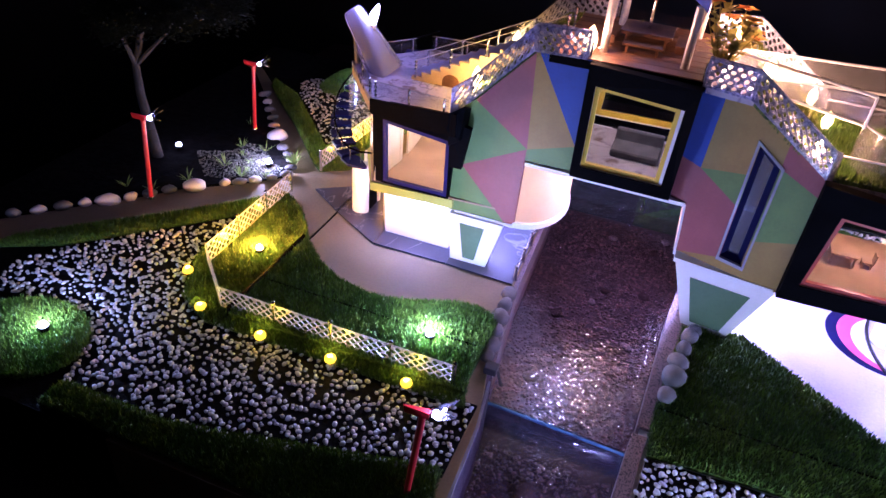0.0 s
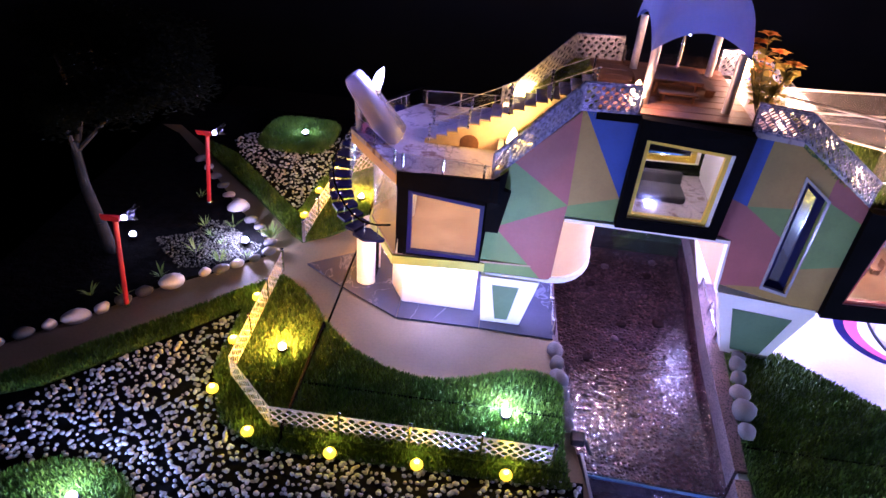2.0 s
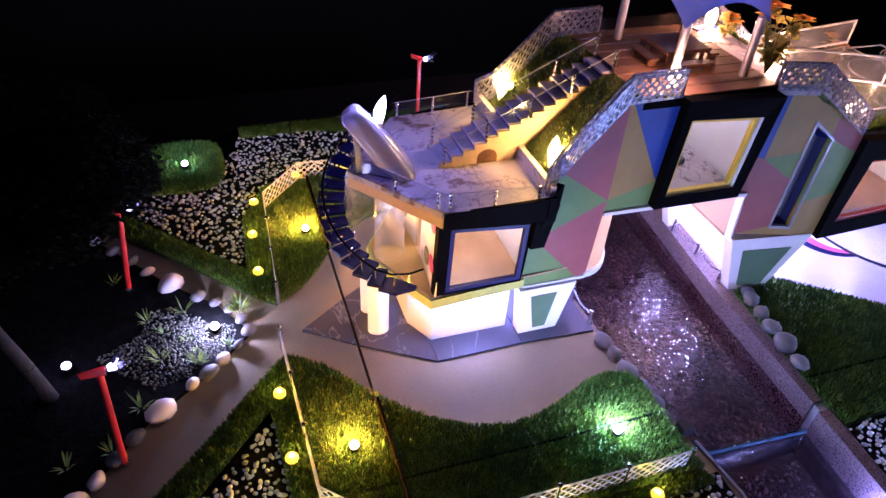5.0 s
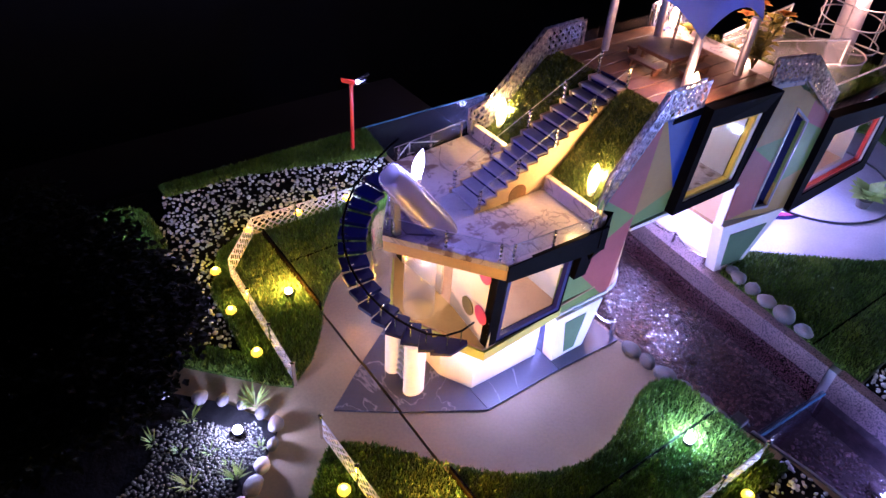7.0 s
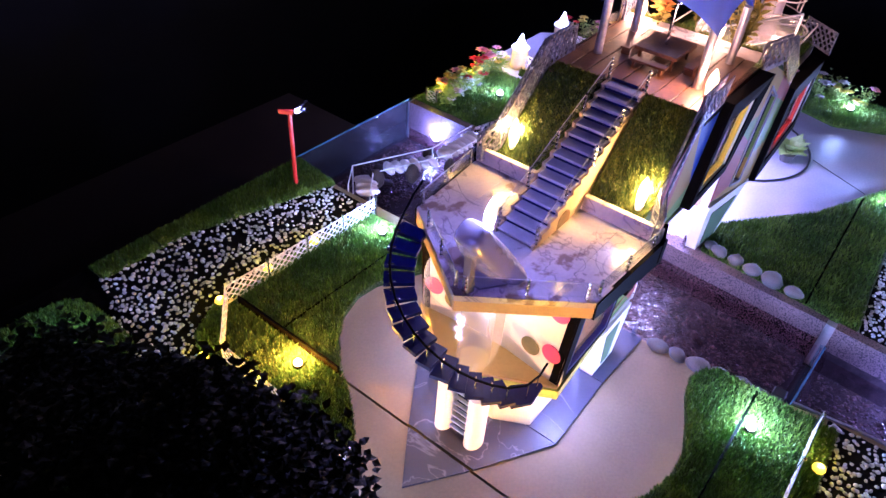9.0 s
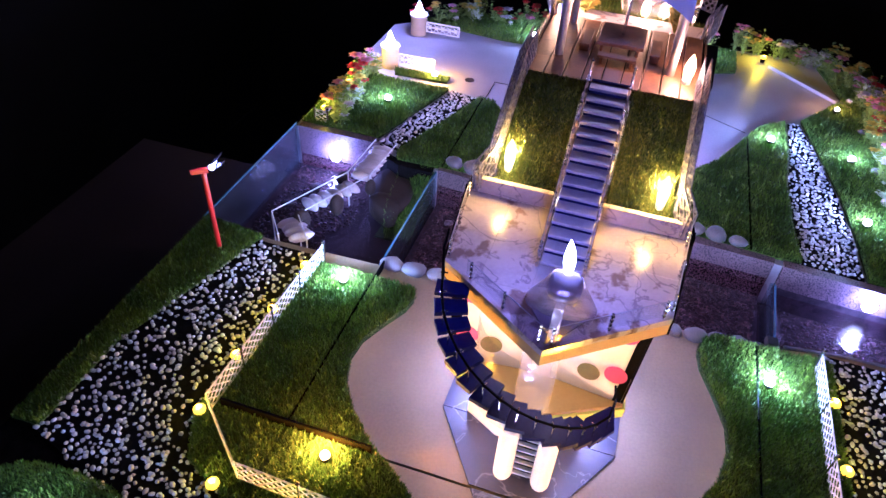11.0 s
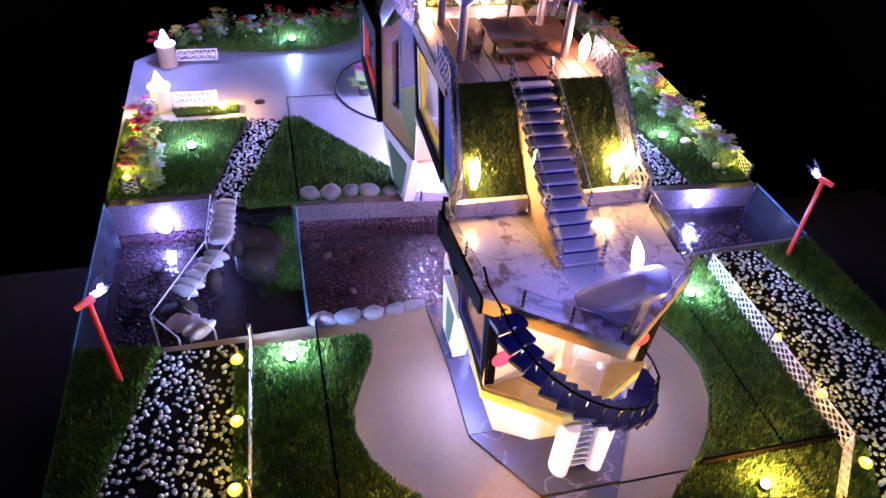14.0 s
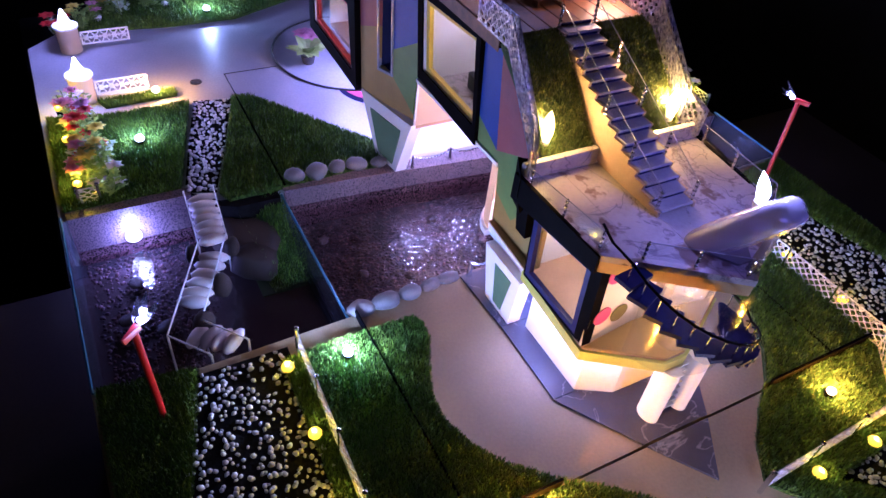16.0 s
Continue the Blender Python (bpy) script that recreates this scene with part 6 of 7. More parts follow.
flame("flame_lamp", 0.166, 0.056, 0.1775, 0.024, 0.0048, "bulb_flame", (1.0, 0.56, 0.07), 0.78, "warm flame-shaped lamp on the grass roof", "roof flame lamps", ways=((1, 0, 0.90), (-1, 0, 0.10)), rise=0.50)
flame("flame_lamp", 0.163, -0.055, 0.1765, 0.024, 0.0048, "bulb_flame", (1.0, 0.56, 0.07), 0.78, "warm flame-shaped lamp on the grass roof", "roof flame lamps", ways=((1, 0, 0.90), (-1, 0, 0.10)), rise=0.50)
flame("flame_lamp", 0.253, -0.054, 0.2297, 0.021, 0.0050, "bulb_flame", WARM, 0.25, "warm flame-shaped lamp on the roof deck", "roof flame lamps", ways=((-0.8, -0.3, 0.4), (0.6, 0.7, 0.6)))
flame("flame_lamp", 0.366, 0.056, 0.2260, 0.022, 0.0055, "bulb_flame", WARM, 0.32, "warm flame-shaped lamp behind the deck", "roof flame lamps", ways=((-0.7, -0.7, 0.5), (0.7, 0.7, 0.5)))
flame("flame_lamp", 0.390, -0.012, 0.2195, 0.020, 0.0050, "bulb_flame", WARM, 0.26, "warm flame-shaped lamp behind the plant", "roof flame lamps", ways=((-0.8, -0.5, 0.5), (1, 0, 0.5)))
flame("flame_lamp", 0.437, -0.060, 0.1850, 0.018, 0.0040, "bulb_flame", WARM, 0.26, "warm flame-shaped lamp on the rear slope", "roof flame lamps")
flame("flame_lamp", 0.437, 0.052, 0.1850, 0.018, 0.0040, "bulb_flame", WARM, 0.26, "warm flame-shaped lamp on the rear slope", "roof flame lamps")


# ---- roof lattice ----
for s in (-1, 1):
    f = thing("roof_lattice", "silver lattice parapet following the roof slope", "fence", (0.2, s * 0.066, 0.17), "roof parapets")
    line = [(0.150, 0.0775, 0.165), (0.163, 0.070, 0.1745), (0.212, 0.066, 0.2275), (0.254, 0.066, 0.2290)]
    for p, q in zip(line, line[1:]):
        bm = bmesh.new()
        for gap in (0.0, 0.0045):
            lace(bm, (p[0], s * (p[1] - gap), p[2]), (q[0], s * (q[1] - gap), q[2]), 0.0225, (0, s * 0.05, 1), 0.0074, 0.00085, 3)
        part("lattice_panel", bm, M["roof_lace"], f)
    f = thing("roof_lattice", "silver lattice parapet following the rear roof slope", "fence", (0.4, s * 0.07, 0.2), "roof parapets")
    line = [(0.344, 0.0665, 0.2262), (0.379, 0.0765, 0.2265), (0.446, 0.0755, 0.1785), (0.452, 0.066, 0.174)]
    for p, q in zip(line, line[1:]):
        bm = bmesh.new()
        for gap in (0.0, 0.0045):
            lace(bm, (p[0], s * (p[1] - gap), p[2]), (q[0], s * (q[1] - gap), q[2]), 0.0225, (0, s * 0.05, 1), 0.0074, 0.00085, 3)
        part("lattice_panel", bm, M["roof_lace"], f)
    g = thing("deck_railing", "clear acrylic guard at the deck edge", "railing", (0.30, s * 0.066, 0.2297), "deck guards")
    pane("panel", [(0.256, s * 0.0652, 0.2299), (0.343, s * 0.0652, 0.2299), (0.343, s * 0.0652, 0.2400), (0.256, s * 0.0652, 0.2400)], (0, s * 0.0006, 0), "", "acrylic", "", g)
    pane("panel", [(0.256, s * 0.0645, 0.2299), (0.256, s * 0.050, 0.2299), (0.256, s * 0.050, 0.2430), (0.256, s * 0.0645, 0.2430)], (0.0006, 0, 0), "", "acrylic", "", g)
    for x in (0.2565, 0.3425):
        bm = bmesh.new()
        rod(bm, (x, s * 0.0648, 0.2296), (x, s * 0.0648, 0.2435), 0.0010, n=6)
        part("post", bm, M["chrome"], g)

f = thing("roof_lattice", "silver lattice standing across the rear terrace corner", "fence", (0.575, -0.066, 0.1755), "roof parapets")
bm = bmesh.new()
for gap in (0.0, 0.003):
    lace(bm, (0.590 + gap, -0.046, 0.1765), (0.560 + gap, -0.0840, 0.1765), 0.0235, (0, 0, 1), 0.0082, 0.0006, 3)
part("lattice_panel", bm, M["roof_lace"], f)
bm = bmesh.new()
rod(bm, (0.590, -0.046, 0.1740), (0.590, -0.046, 0.2000), 0.0012, n=6)
part("post", bm, M["chrome"], f)

# ---- roof deck ----
pav = thing("roof_pavilion", "shade pavilion with four metal posts and a blue canopy", "pavilion", (0.295, 0, 0.2297))
for x, y in ((0.2625, -0.0415), (0.3270, -0.0435), (0.2640, 0.0450), (0.3310, 0.0450)):
    bm = bmesh.new()
    rod(bm, (x, y, 0.2296), (x, y, 0.2765), 0.0034, n=14)
    part("post", bm, M["post"], pav, "brushed metal post", True)
bm = bmesh.new()
rows = []
for i in range(17):
    u = math.sin((i / 8 - 1) * math.pi / 2)
    row = []
    for j in range(17):
        v = math.sin((j / 8 - 1) * math.pi / 2)
        arch = 0.0175 * max(abs(u) ** 5 * (1 - v * v), abs(v) ** 5 * (1 - u * u))
        rise = 0.047 * ((1 - u ** 4) * (1 - v ** 4)) ** 0.5
        out = 1 + 0.05 * (1 - max(u * u, v * v)) ** 0.5
        row.append(bm.verts.new((0.2955 + u * 0.0375 * out, 0.0015 + v * 0.0475 * out, 0.2725 + arch + rise)))
    rows.append(row)
for i in range(16):
    for j in range(16):
        bm.faces.new((rows[i][j], rows[i + 1][j], rows[i + 1][j + 1], rows[i][j + 1]))
bmesh.ops.solidify(bm, geom=bm.faces[:], thickness=0.0012)
part("canopy", bm, M["canopy"], pav, "glossy blue vaulted canopy", True)
bm = bmesh.new()
rod(bm, (0.294, -0.002, 0.2760), (0.294, -0.002, 0.2850), 0.0012, n=8)
ball(bm, (0.294, -0.002, 0.2865), 0.0030, 2)
part("bulb", bm, M["bulb_blue"], pav, "white lamp on the table pole under the canopy", True)
lamp("lamp_light", (0.294, -0.002, 0.2935), (0.66, 0.70, 1.0), 0.06, 0.002)
tb = thing("picnic_table", "brown wooden table on the roof deck", "table", (0.291, 0, 0.2297))
bm = bmesh.new()
box(bm, (0.270, -0.018, 0.2400), (0.312, 0.018, 0.2430), 0.0005)
part("tabletop", bm, M["plank"], tb)
for x in (0.275, 0.307):
    for y in (-0.014, 0.014):
        bm = bmesh.new()
        box(bm, (x - 0.001, y - 0.001, 0.2296), (x + 0.001, y + 0.001, 0.2400))
        part("leg", bm, M["plank"], tb)
bm = bmesh.new()
rod(bm, (0.291, 0, 0.2425), (0.291, 0, 0.276), 0.0013, n=10)
part("pole", bm, M["chrome"], tb, "thin metal pole")
for lo, hi in (((0.2585, -0.015), (0.2665, 0.015)), ((0.3155, -0.015), (0.3235, 0.015)), ((0.275, -0.0315), (0.307, -0.0235)), ((0.275, 0.0235), (0.307, 0.0315))):
    b = thing("bench", "low brown wooden bench beside the deck table", "bench", ((lo[0] + hi[0]) / 2, (lo[1] + hi[1]) / 2, 0.2297), "deck benches")
    bm = bmesh.new()
    box(bm, (*lo, 0.2348), (*hi, 0.2368), 0.0004)
    part("seat", bm, M["plank"], b)
    for k in (0.12, 0.88):
        bm = bmesh.new()
        if hi[0] - lo[0] > hi[1] - lo[1]:
            x = lo[0] + (hi[0] - lo[0]) * k
            box(bm, (x - 0.001, lo[1] + 0.0005, 0.2296), (x + 0.001, hi[1] - 0.0005, 0.2348))
        else:
            y = lo[1] + (hi[1] - lo[1]) * k
            box(bm, (lo[0] + 0.0005, y - 0.001, 0.2296), (hi[0] - 0.0005, y + 0.001, 0.2348))
        part("leg", bm, M["plank"], b)


# ---- plants ----
def leaf(bm, c, d, long, wide, fold=0.25):
    d = Vector(d).normalized()
    s = d.cross(Vector((0, 0, 1)))
    s = s.normalized() if s.length > 0.01 else Vector((1, 0, 0))
    up = s.cross(d)
    c = Vector(c)
    a, t = bm.verts.new(c), bm.verts.new(c + d * long - up * long * 0.15)
    m = bm.verts.new(c + d * long * 0.5)
    l, r = bm.verts.new(c + d * long * 0.45 + s * wide + up * wide * fold), bm.verts.new(c + d * long * 0.45 - s * wide + up * wide * fold)
    bm.faces.new((a, m, l)), bm.faces.new((m, t, l)), bm.faces.new((a, r, m)), bm.faces.new((m, r, t))


def bloom(bm, c, r, rg, n=7):
    base = rg.random() * 6.28
    for ring, k, lift in ((1.0, n, 0.35), (0.6, n - 2, 0.9)):
        for i in range(k):
            a = base + i * 6.2832 / k + ring
            leaf(bm, c, (math.cos(a), math.sin(a), lift), r * ring, r * ring * 0.42)


def way(rg, lift=0.3):
    a = rg.random() * 6.2832
    return Vector((math.cos(a), math.sin(a), lift + rg.random() * 0.9)).normalized()


def bush(x, y, z, r, tall, rg, flower, label, leafmat="leaf", n=42, blooms=4, br=0.006, group="flower border"):
    ob = thing("flowering_bush", label, "plant", (x, y, z), group)
    bm, sm, fl = bmesh.new(), bmesh.new(), bmesh.new()
    for k in range(7):
        d = way(rg, 0.6)
        q = Vector((x, y, z)) + Vector((d.x * r, d.y * r, tall * (0.5 + 0.5 * rg.random())))
        rod(sm, (x + d.x * 0.001, y + d.y * 0.001, z - 0.001), q, 0.0006, 0.0004, 5)
        for j in range(n // 7):
            f = 0.2 + 0.8 * rg.random()
            c = Vector((x, y, z)).lerp(q, f) + Vector((rg.random() - 0.5, rg.random() - 0.5, rg.random() - 0.5)) * r * 0.7
            leaf(bm, c, way(rg, 0.0), r * (0.28 + 0.3 * rg.random()), r * (0.10 + 0.10 * rg.random()))
        if k < blooms:
            bloom(fl, q + Vector((0, 0, 0.001)), br * (0.7 + 0.5 * rg.random()), rg)
    part("stalk", sm, M["leaf"], ob)
    part("foliage", bm, M[leafmat], ob)
    if blooms:
        part("blossom", fl, M[flower], ob, "small " + flower.split("_")[1] + " blossoms")
    else:
        fl.free()
    return ob


rg = random.Random(21)
FLOWERS = ["petal_pink", "petal_red", "petal_yellow", "petal_white", "petal_yellow", "petal_pink", "petal_red", "petal_white"]
WORDS = {"petal_pink": "pink", "petal_red": "red", "petal_yellow": "yellow", "petal_white": "pale lilac", "petal_orange": "orange"}


def border(line, step, wide, tall):
    for (x0, y0), (x1, y1) in zip(line, line[1:]):
        n = max(1, round(math.hypot(x1 - x0, y1 - y0) / step))
        for k in range(n):
            f = (k + rg.random() * 0.6) / n
            x, y = x0 + (x1 - x0) * f + (rg.random() - 0.5) * wide, y0 + (y1 - y0) * f + (rg.random() - 0.5) * wide
            fl = rg.choice(FLOWERS)
            bush(x, y, 0.003, 0.012 + 0.007 * rg.random(), tall * (0.55 + 0.75 * rg.random()), rg, fl, "bushy garden plant with " + WORDS[fl] + " blossoms", "pale_leaf" if rg.random() < 0.15 else "leaf", 84, 2 + rg.randrange(3), 0.0094)


border([(0.385, -0.352), (0.55, -0.348), (0.70, -0.346), (0.82, -0.345), (0.90, -0.282), (0.90, -0.16)], 0.0135, 0.024, 0.035)
border([(0.450, 0.338), (0.60, 0.338)], 0.010, 0.020, 0.034)
border([(0.80, 0.330), (0.85, 0.26), (0.872, 0.18), (0.880, 0.06), (0.885, -0.04), (0.89, -0.14)], 0.0175, 0.022, 0.026)
for x, y in ((0.40, -0.345), (0.46, -0.334), (0.53, -0.335), (0.60, -0.334), (0.70, -0.330), (0.79, -0.324), (0.47, 0.335), (0.53, 0.333), (0.83, 0.29), (0.853, 0.20), (0.863, 0.12), (0.868, 0.03), (0.87, -0.06)):
    rock("border_stone", x, y, 0.005, 0.008, 0.006, 0.0045, "rounded pale stone at the flower border", "stone", "stones in the flower border", PALE if rng.random() < 0.4 else None)
for x, y in ((0.607, 0.358), (0.543, 0.357), (0.463, 0.356), (0.395, -0.362), (0.47, -0.360), (0.58, -0.362), (0.70, -0.363), (0.885, -0.206)):
    ob = thing("border_light", "yellow glowing lamp among the border plants", "lamp", (x, y, 0.003), "yellow border lights")
    bm = bmesh.new()
    ball(bm, (x, y, 0.0105), 0.0042, 2, (1, 1, 0.85))
    part("bulb", bm, M["bulb_yellow"], ob, "", True)
    bm = bmesh.new()
    rod(bm, (x, y, 0.002), (x, y, 0.008), 0.003, 0.0036, 10)
    part("housing", bm, M["black"], ob)
    lamp("lamp_light", (x, y, 0.0185), YELLOW, 0.07, 0.004)
# silver lattice at the outer edges of the rear board
for runs, words in (([(0.372, -0.374), (0.82, -0.374), (0.918, -0.290)], "silver lattice fence behind the flower border"),):
    fence_run(words, runs, 0.0165, 0.004, "border fences")

fence_run("short silver lattice piece at the corner of the border", [(0.440, 0.340), (0.440, 0.358)], 0.0165, 0.004, "border fences")

# gate piers with flame lamps
for x in (0.632, 0.758):
    g = thing("gate_pier", "round cream gate pier with a glowing top and lattice wing", "gate pier", (x, 0.330, 0.0), "gate piers")
    bm = bmesh.new()
    rod(bm, (x, 0.330, 0.0), (x, 0.330, 0.031), 0.0125, 0.0125, 24)
    part("pier", bm, M["cream"], g, "", True)
    bm = bmesh.new()
    rod(bm, (x, 0.330, 0.0312), (x, 0.330, 0.0335), 0.0145, 0.0140, 24)
    part("cap", bm, M["white"], g)
    bm = bmesh.new()
    rod(bm, (x, 0.330, 0.0336), (x, 0.330, 0.053), 0.0085, 0.001, 14)
    part("bulb", bm, M["bulb_blue"], g, "white glowing cone", True)
    lamp("lamp_light", (x - 0.012, 0.330, 0.060), COOL, 0.16, 0.006)
    bm = bmesh.new()
    lace(bm, (x - 0.001, 0.316, 0.006), (x - 0.001, 0.262, 0.006), 0.017, (0, 0, 1), 0.010, 0.0009)
    part("lattice_panel", bm, M["white"], g, "white lattice wing")
    if x < 0.7:
        bm = bmesh.new()
        box(bm, (x - 0.004, 0.262, 0.0), (x + 0.002, 0.316, 0.0055), 0.0006)
        part("lattice_base", bm, M["white"], g)
GATE_GRASS = [(0.606, 0.312), (0.622, 0.318), (0.624, 0.235), (0.610, 0.235)]
slab("lawn_strip", GATE_GRASS, 0.0005, 0.003, M["turf"], "narrow strip of yellow-lit turf at the gate", "lawn")
grass("grass", GATE_GRASS, rng, lambda x, y: 0.003, step=0.0014)
ob = thing("fence_light", "warm glowing lamp beside the gate wing", "lamp", (0.622, 0.258, 0.0), "yellow fence lights")
bm = bmesh.new()
ball(bm, (0.620, 0.256, 0.007), 0.0045, 2)
part("bulb", bm, M["bulb_warm"], ob, "", True)
bm = bmesh.new()
rod(bm, (0.620, 0.256, 0.0), (0.620, 0.256, 0.004), 0.003, 0.003, 10)
part("housing", bm, M["black"], ob)
lamp("lamp_light", (0.614, 0.252, 0.016), (1.0, 0.50, 0.06), 0.30, 0.004)

slab("kerb", [(0.880, -0.219), (0.776, -0.326), (0.770, -0.321), (0.873, -0.215)], 0.0003, 0.0045, M["pale_concrete"], "pale kerb between forecourt and flower border", "kerb")
# joints and a water stain in the forecourt
for x0, y0, x1, y1 in ((0.584, 0.172, 0.6455, 0.172), (0.645, 0.1045, 0.645, 0.172), (0.680, -0.1055, 0.642, -0.178)):
    d = Vector((y0 - y1, x1 - x0, 0)).normalized() * 0.0005
    slab("paving_joint", [(x0 - d.x, y0 - d.y), (x1 - d.x, y1 - d.y), (x1 + d.x, y1 + d.y), (x0 + d.x, y0 + d.y)], 0.0001, 0.0004, M["soil"], "thin dark joint in the forecourt", "joint")
bm = bmesh.new()
rod(bm, (0.636, 0.208, 0.0001), (0.636, 0.208, 0.0004), 0.0070, n=24)
tagged(mesh_object("ground_stain", bm, M["gravel"]), "small round brown stain on the forecourt", "stain", "", "structure")

# painted crescent on the forecourt under the house
for x, y, r, z, mat, words in ((0.566, 0.002, 0.051, 0.0004, "navy", "navy"), (0.5705, 0.001, 0.0455, 0.0006, "pink", "pink"), (0.577, -0.002, 0.040, 0.0008, "white", "white")):
    bm = bmesh.new()
    rod(bm, (x, y, 0.0001), (x, y, z), r, n=48)
    tagged(mesh_object("ground_paint", bm, M[mat]), words + " painted disc on the forecourt", "paint", "", "structure")
# planted circle in the forecourt with its black ring
bm = bmesh.new()
for k in range(72):
    a, b = k * 6.2832 / 72, (k + 1) * 6.2832 / 72
    rod(bm, (0.655 + 0.104 * math.cos(a), 0.104 * math.sin(a), 0.0015), (0.655 + 0.104 * math.cos(b), 0.104 * math.sin(b), 0.0015), 0.0015, n=6)
tagged(mesh_object("ground_ring", bm, M["cable"]), "black cord ring lying on the forecourt", "cord")
bm = bmesh.new()
rod(bm, (0.655, 0, 0.0004), (0.655, 0, 0.0012), 0.1025, n=64)
tagged(mesh_object("ground_disc", bm, M["pale_concrete"]), "pale marbled disc inside the cord ring", "paving", "", "structure")
for x, y in ((0.640, 0.066), (0.650, -0.077)):
    pot = thing("flower_pot", "dark pot with broad pale leaves" + (" and pink blossoms" if y > 0 else " on the forecourt"), "plant", (x, y, 0.0012), "forecourt pots")
    bm = bmesh.new()
    rod(bm, (x, y, 0.0012), (x, y, 0.012), 0.007, 0.0095, 16)
    part("pot", bm, M["clay"], pot)
    bm, fl = bmesh.new(), bmesh.new()
    for k in range(40):
        d = way(rg, 0.35)
        leaf(bm, (x + d.x * 0.003, y + d.y * 0.003, 0.011 + rg.random() * 0.006), d, 0.018 + 0.010 * rg.random(), 0.0085)
    for k in range(5 if y > 0 else 0):
        d = way(rg, 0.8)
        bloom(fl, Vector((x, y, 0.028)) + d * 0.012, 0.013, rg)
    part("foliage", bm, M["lime_leaf"], pot)
    if y > 0:
        part("blossom", fl, M["petal_pink"], pot, "pink blossoms")
    else:
        fl.free()

# orange-flowered plants on the roof
for x, y, z, h in ((0.352, -0.040, 0.2290, 0.060), (0.372, 0.040, 0.2255, 0.020), (0.52, 0.048, 0.1755, 0.034)):
    pl = thing("roof_plant", "leggy roof plant with orange blossoms", "plant", (x, y, z), "roof plants")
    st, lf, fl = bmesh.new(), bmesh.new(), bmesh.new()
    for k in range(round(h * 200)):
        d = way(rg, 1.6)
        q = Vector((x, y, z)) + Vector((d.x * h * 0.62, d.y * h * 0.62, h * (0.55 + 0.45 * rg.random())))
        rod(st, (x, y, z - 0.001), q, 0.0007, 0.0004, 5)
        for j in range(10):
            c = Vector((x, y, z)).lerp(q, 0.15 + 0.8 * rg.random())
            leaf(lf, c, way(rg, 0.1), 0.0075 + 0.003 * rg.random(), 0.0042)
        if k < 6:
            bloom(fl, q, 0.0095, rg, 5)
    part("stalk", st, M["roof_leaf"], pl)
    part("foliage", lf, M["roof_leaf"], pl)
    part("blossom", fl, M["petal_orange"], pl, "orange blossoms")

# grit and moss round the lamp; its lit patch is partly their pale colour
patch = [(-0.118 + 0.030 * math.cos(k * 0.5236) * (1 + 0.3 * math.sin(k * 2.3)), 0.004 + 0.028 * math.sin(k * 0.5236) * (1 + 0.2 * math.cos(k * 1.7))) for k in range(12)]
pebbles("fine_gravel", patch, rng, 0.0022, 0.0010, M["grit"], "fine grit among the plants, lamplight partly in its pale colour", "gravel", 0.0026, 1.0)
wider = [(-0.130 + (x + 0.118) * 1.9, 0.004 + (y - 0.004) * 1.7) for x, y in patch]
pebbles("fine_gravel", [(min(x, -0.092 - abs(y - 0.006) * 0.9), y) for x, y in wider], rng, 0.0030, 0.0015, M["moss"], "grit and moss in the planted bed, lamplight partly in the colour", "gravel", 0.0026, 0.9)
# grassy tufts and ferns in the planted bed
for x, y, h, n in ((-0.082, 0.032, 0.022, 22), (-0.150, -0.010, 0.018, 16), (-0.120, -0.022, 0.016, 16), (-0.165, -0.058, 0.018, 14), (-0.130, 0.045, 0.016, 14), (-0.185, -0.095, 0.014, 12), (-0.16, 0.04, 0.014, 12), (-0.215, -0.10, 0.014, 12), (-0.19, 0.10, 0.014, 10), (-0.095, -0.008, 0.009, 14), (-0.128, 0.010, 0.010, 18), (-0.146, 0.022, 0.010, 16), (-0.120, -0.008, 0.008, 14)):
    tuft = thing("grass_tuft", "small spiky green tuft among the border stones", "plant", (x, y, 0.003), "tufts in the bed")
    bm = bmesh.new()
    for k in range(n):
        d = way(rg, 0.9)
        leaf(bm, (x + d.x * 0.002, y + d.y * 0.002, 0.002), d, h * (0.6 + 0.45 * rg.random()), h * 0.045)
    part("foliage", bm, M["leaf"], tuft)

# ---- dark tree ----
tree = thing("miniature_tree", "unlit miniature tree with grey trunk and dark crown", "tree", (-0.232, -0.028, 0.003))
bm = bmesh.new()
path = [(-0.232, -0.028, 0.001), (-0.240, -0.024, 0.035), (-0.252, -0.017, 0.072), (-0.258, -0.010, 0.105), (-0.252, 0.0, 0.14), (-0.240, 0.008, 0.17)]
for i, (p, q) in enumerate(zip(path, path[1:])):
    rod(bm, p, q, 0.0066 - i * 0.0007, 0.0059 - i * 0.0007, 10)
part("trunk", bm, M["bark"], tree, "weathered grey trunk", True)
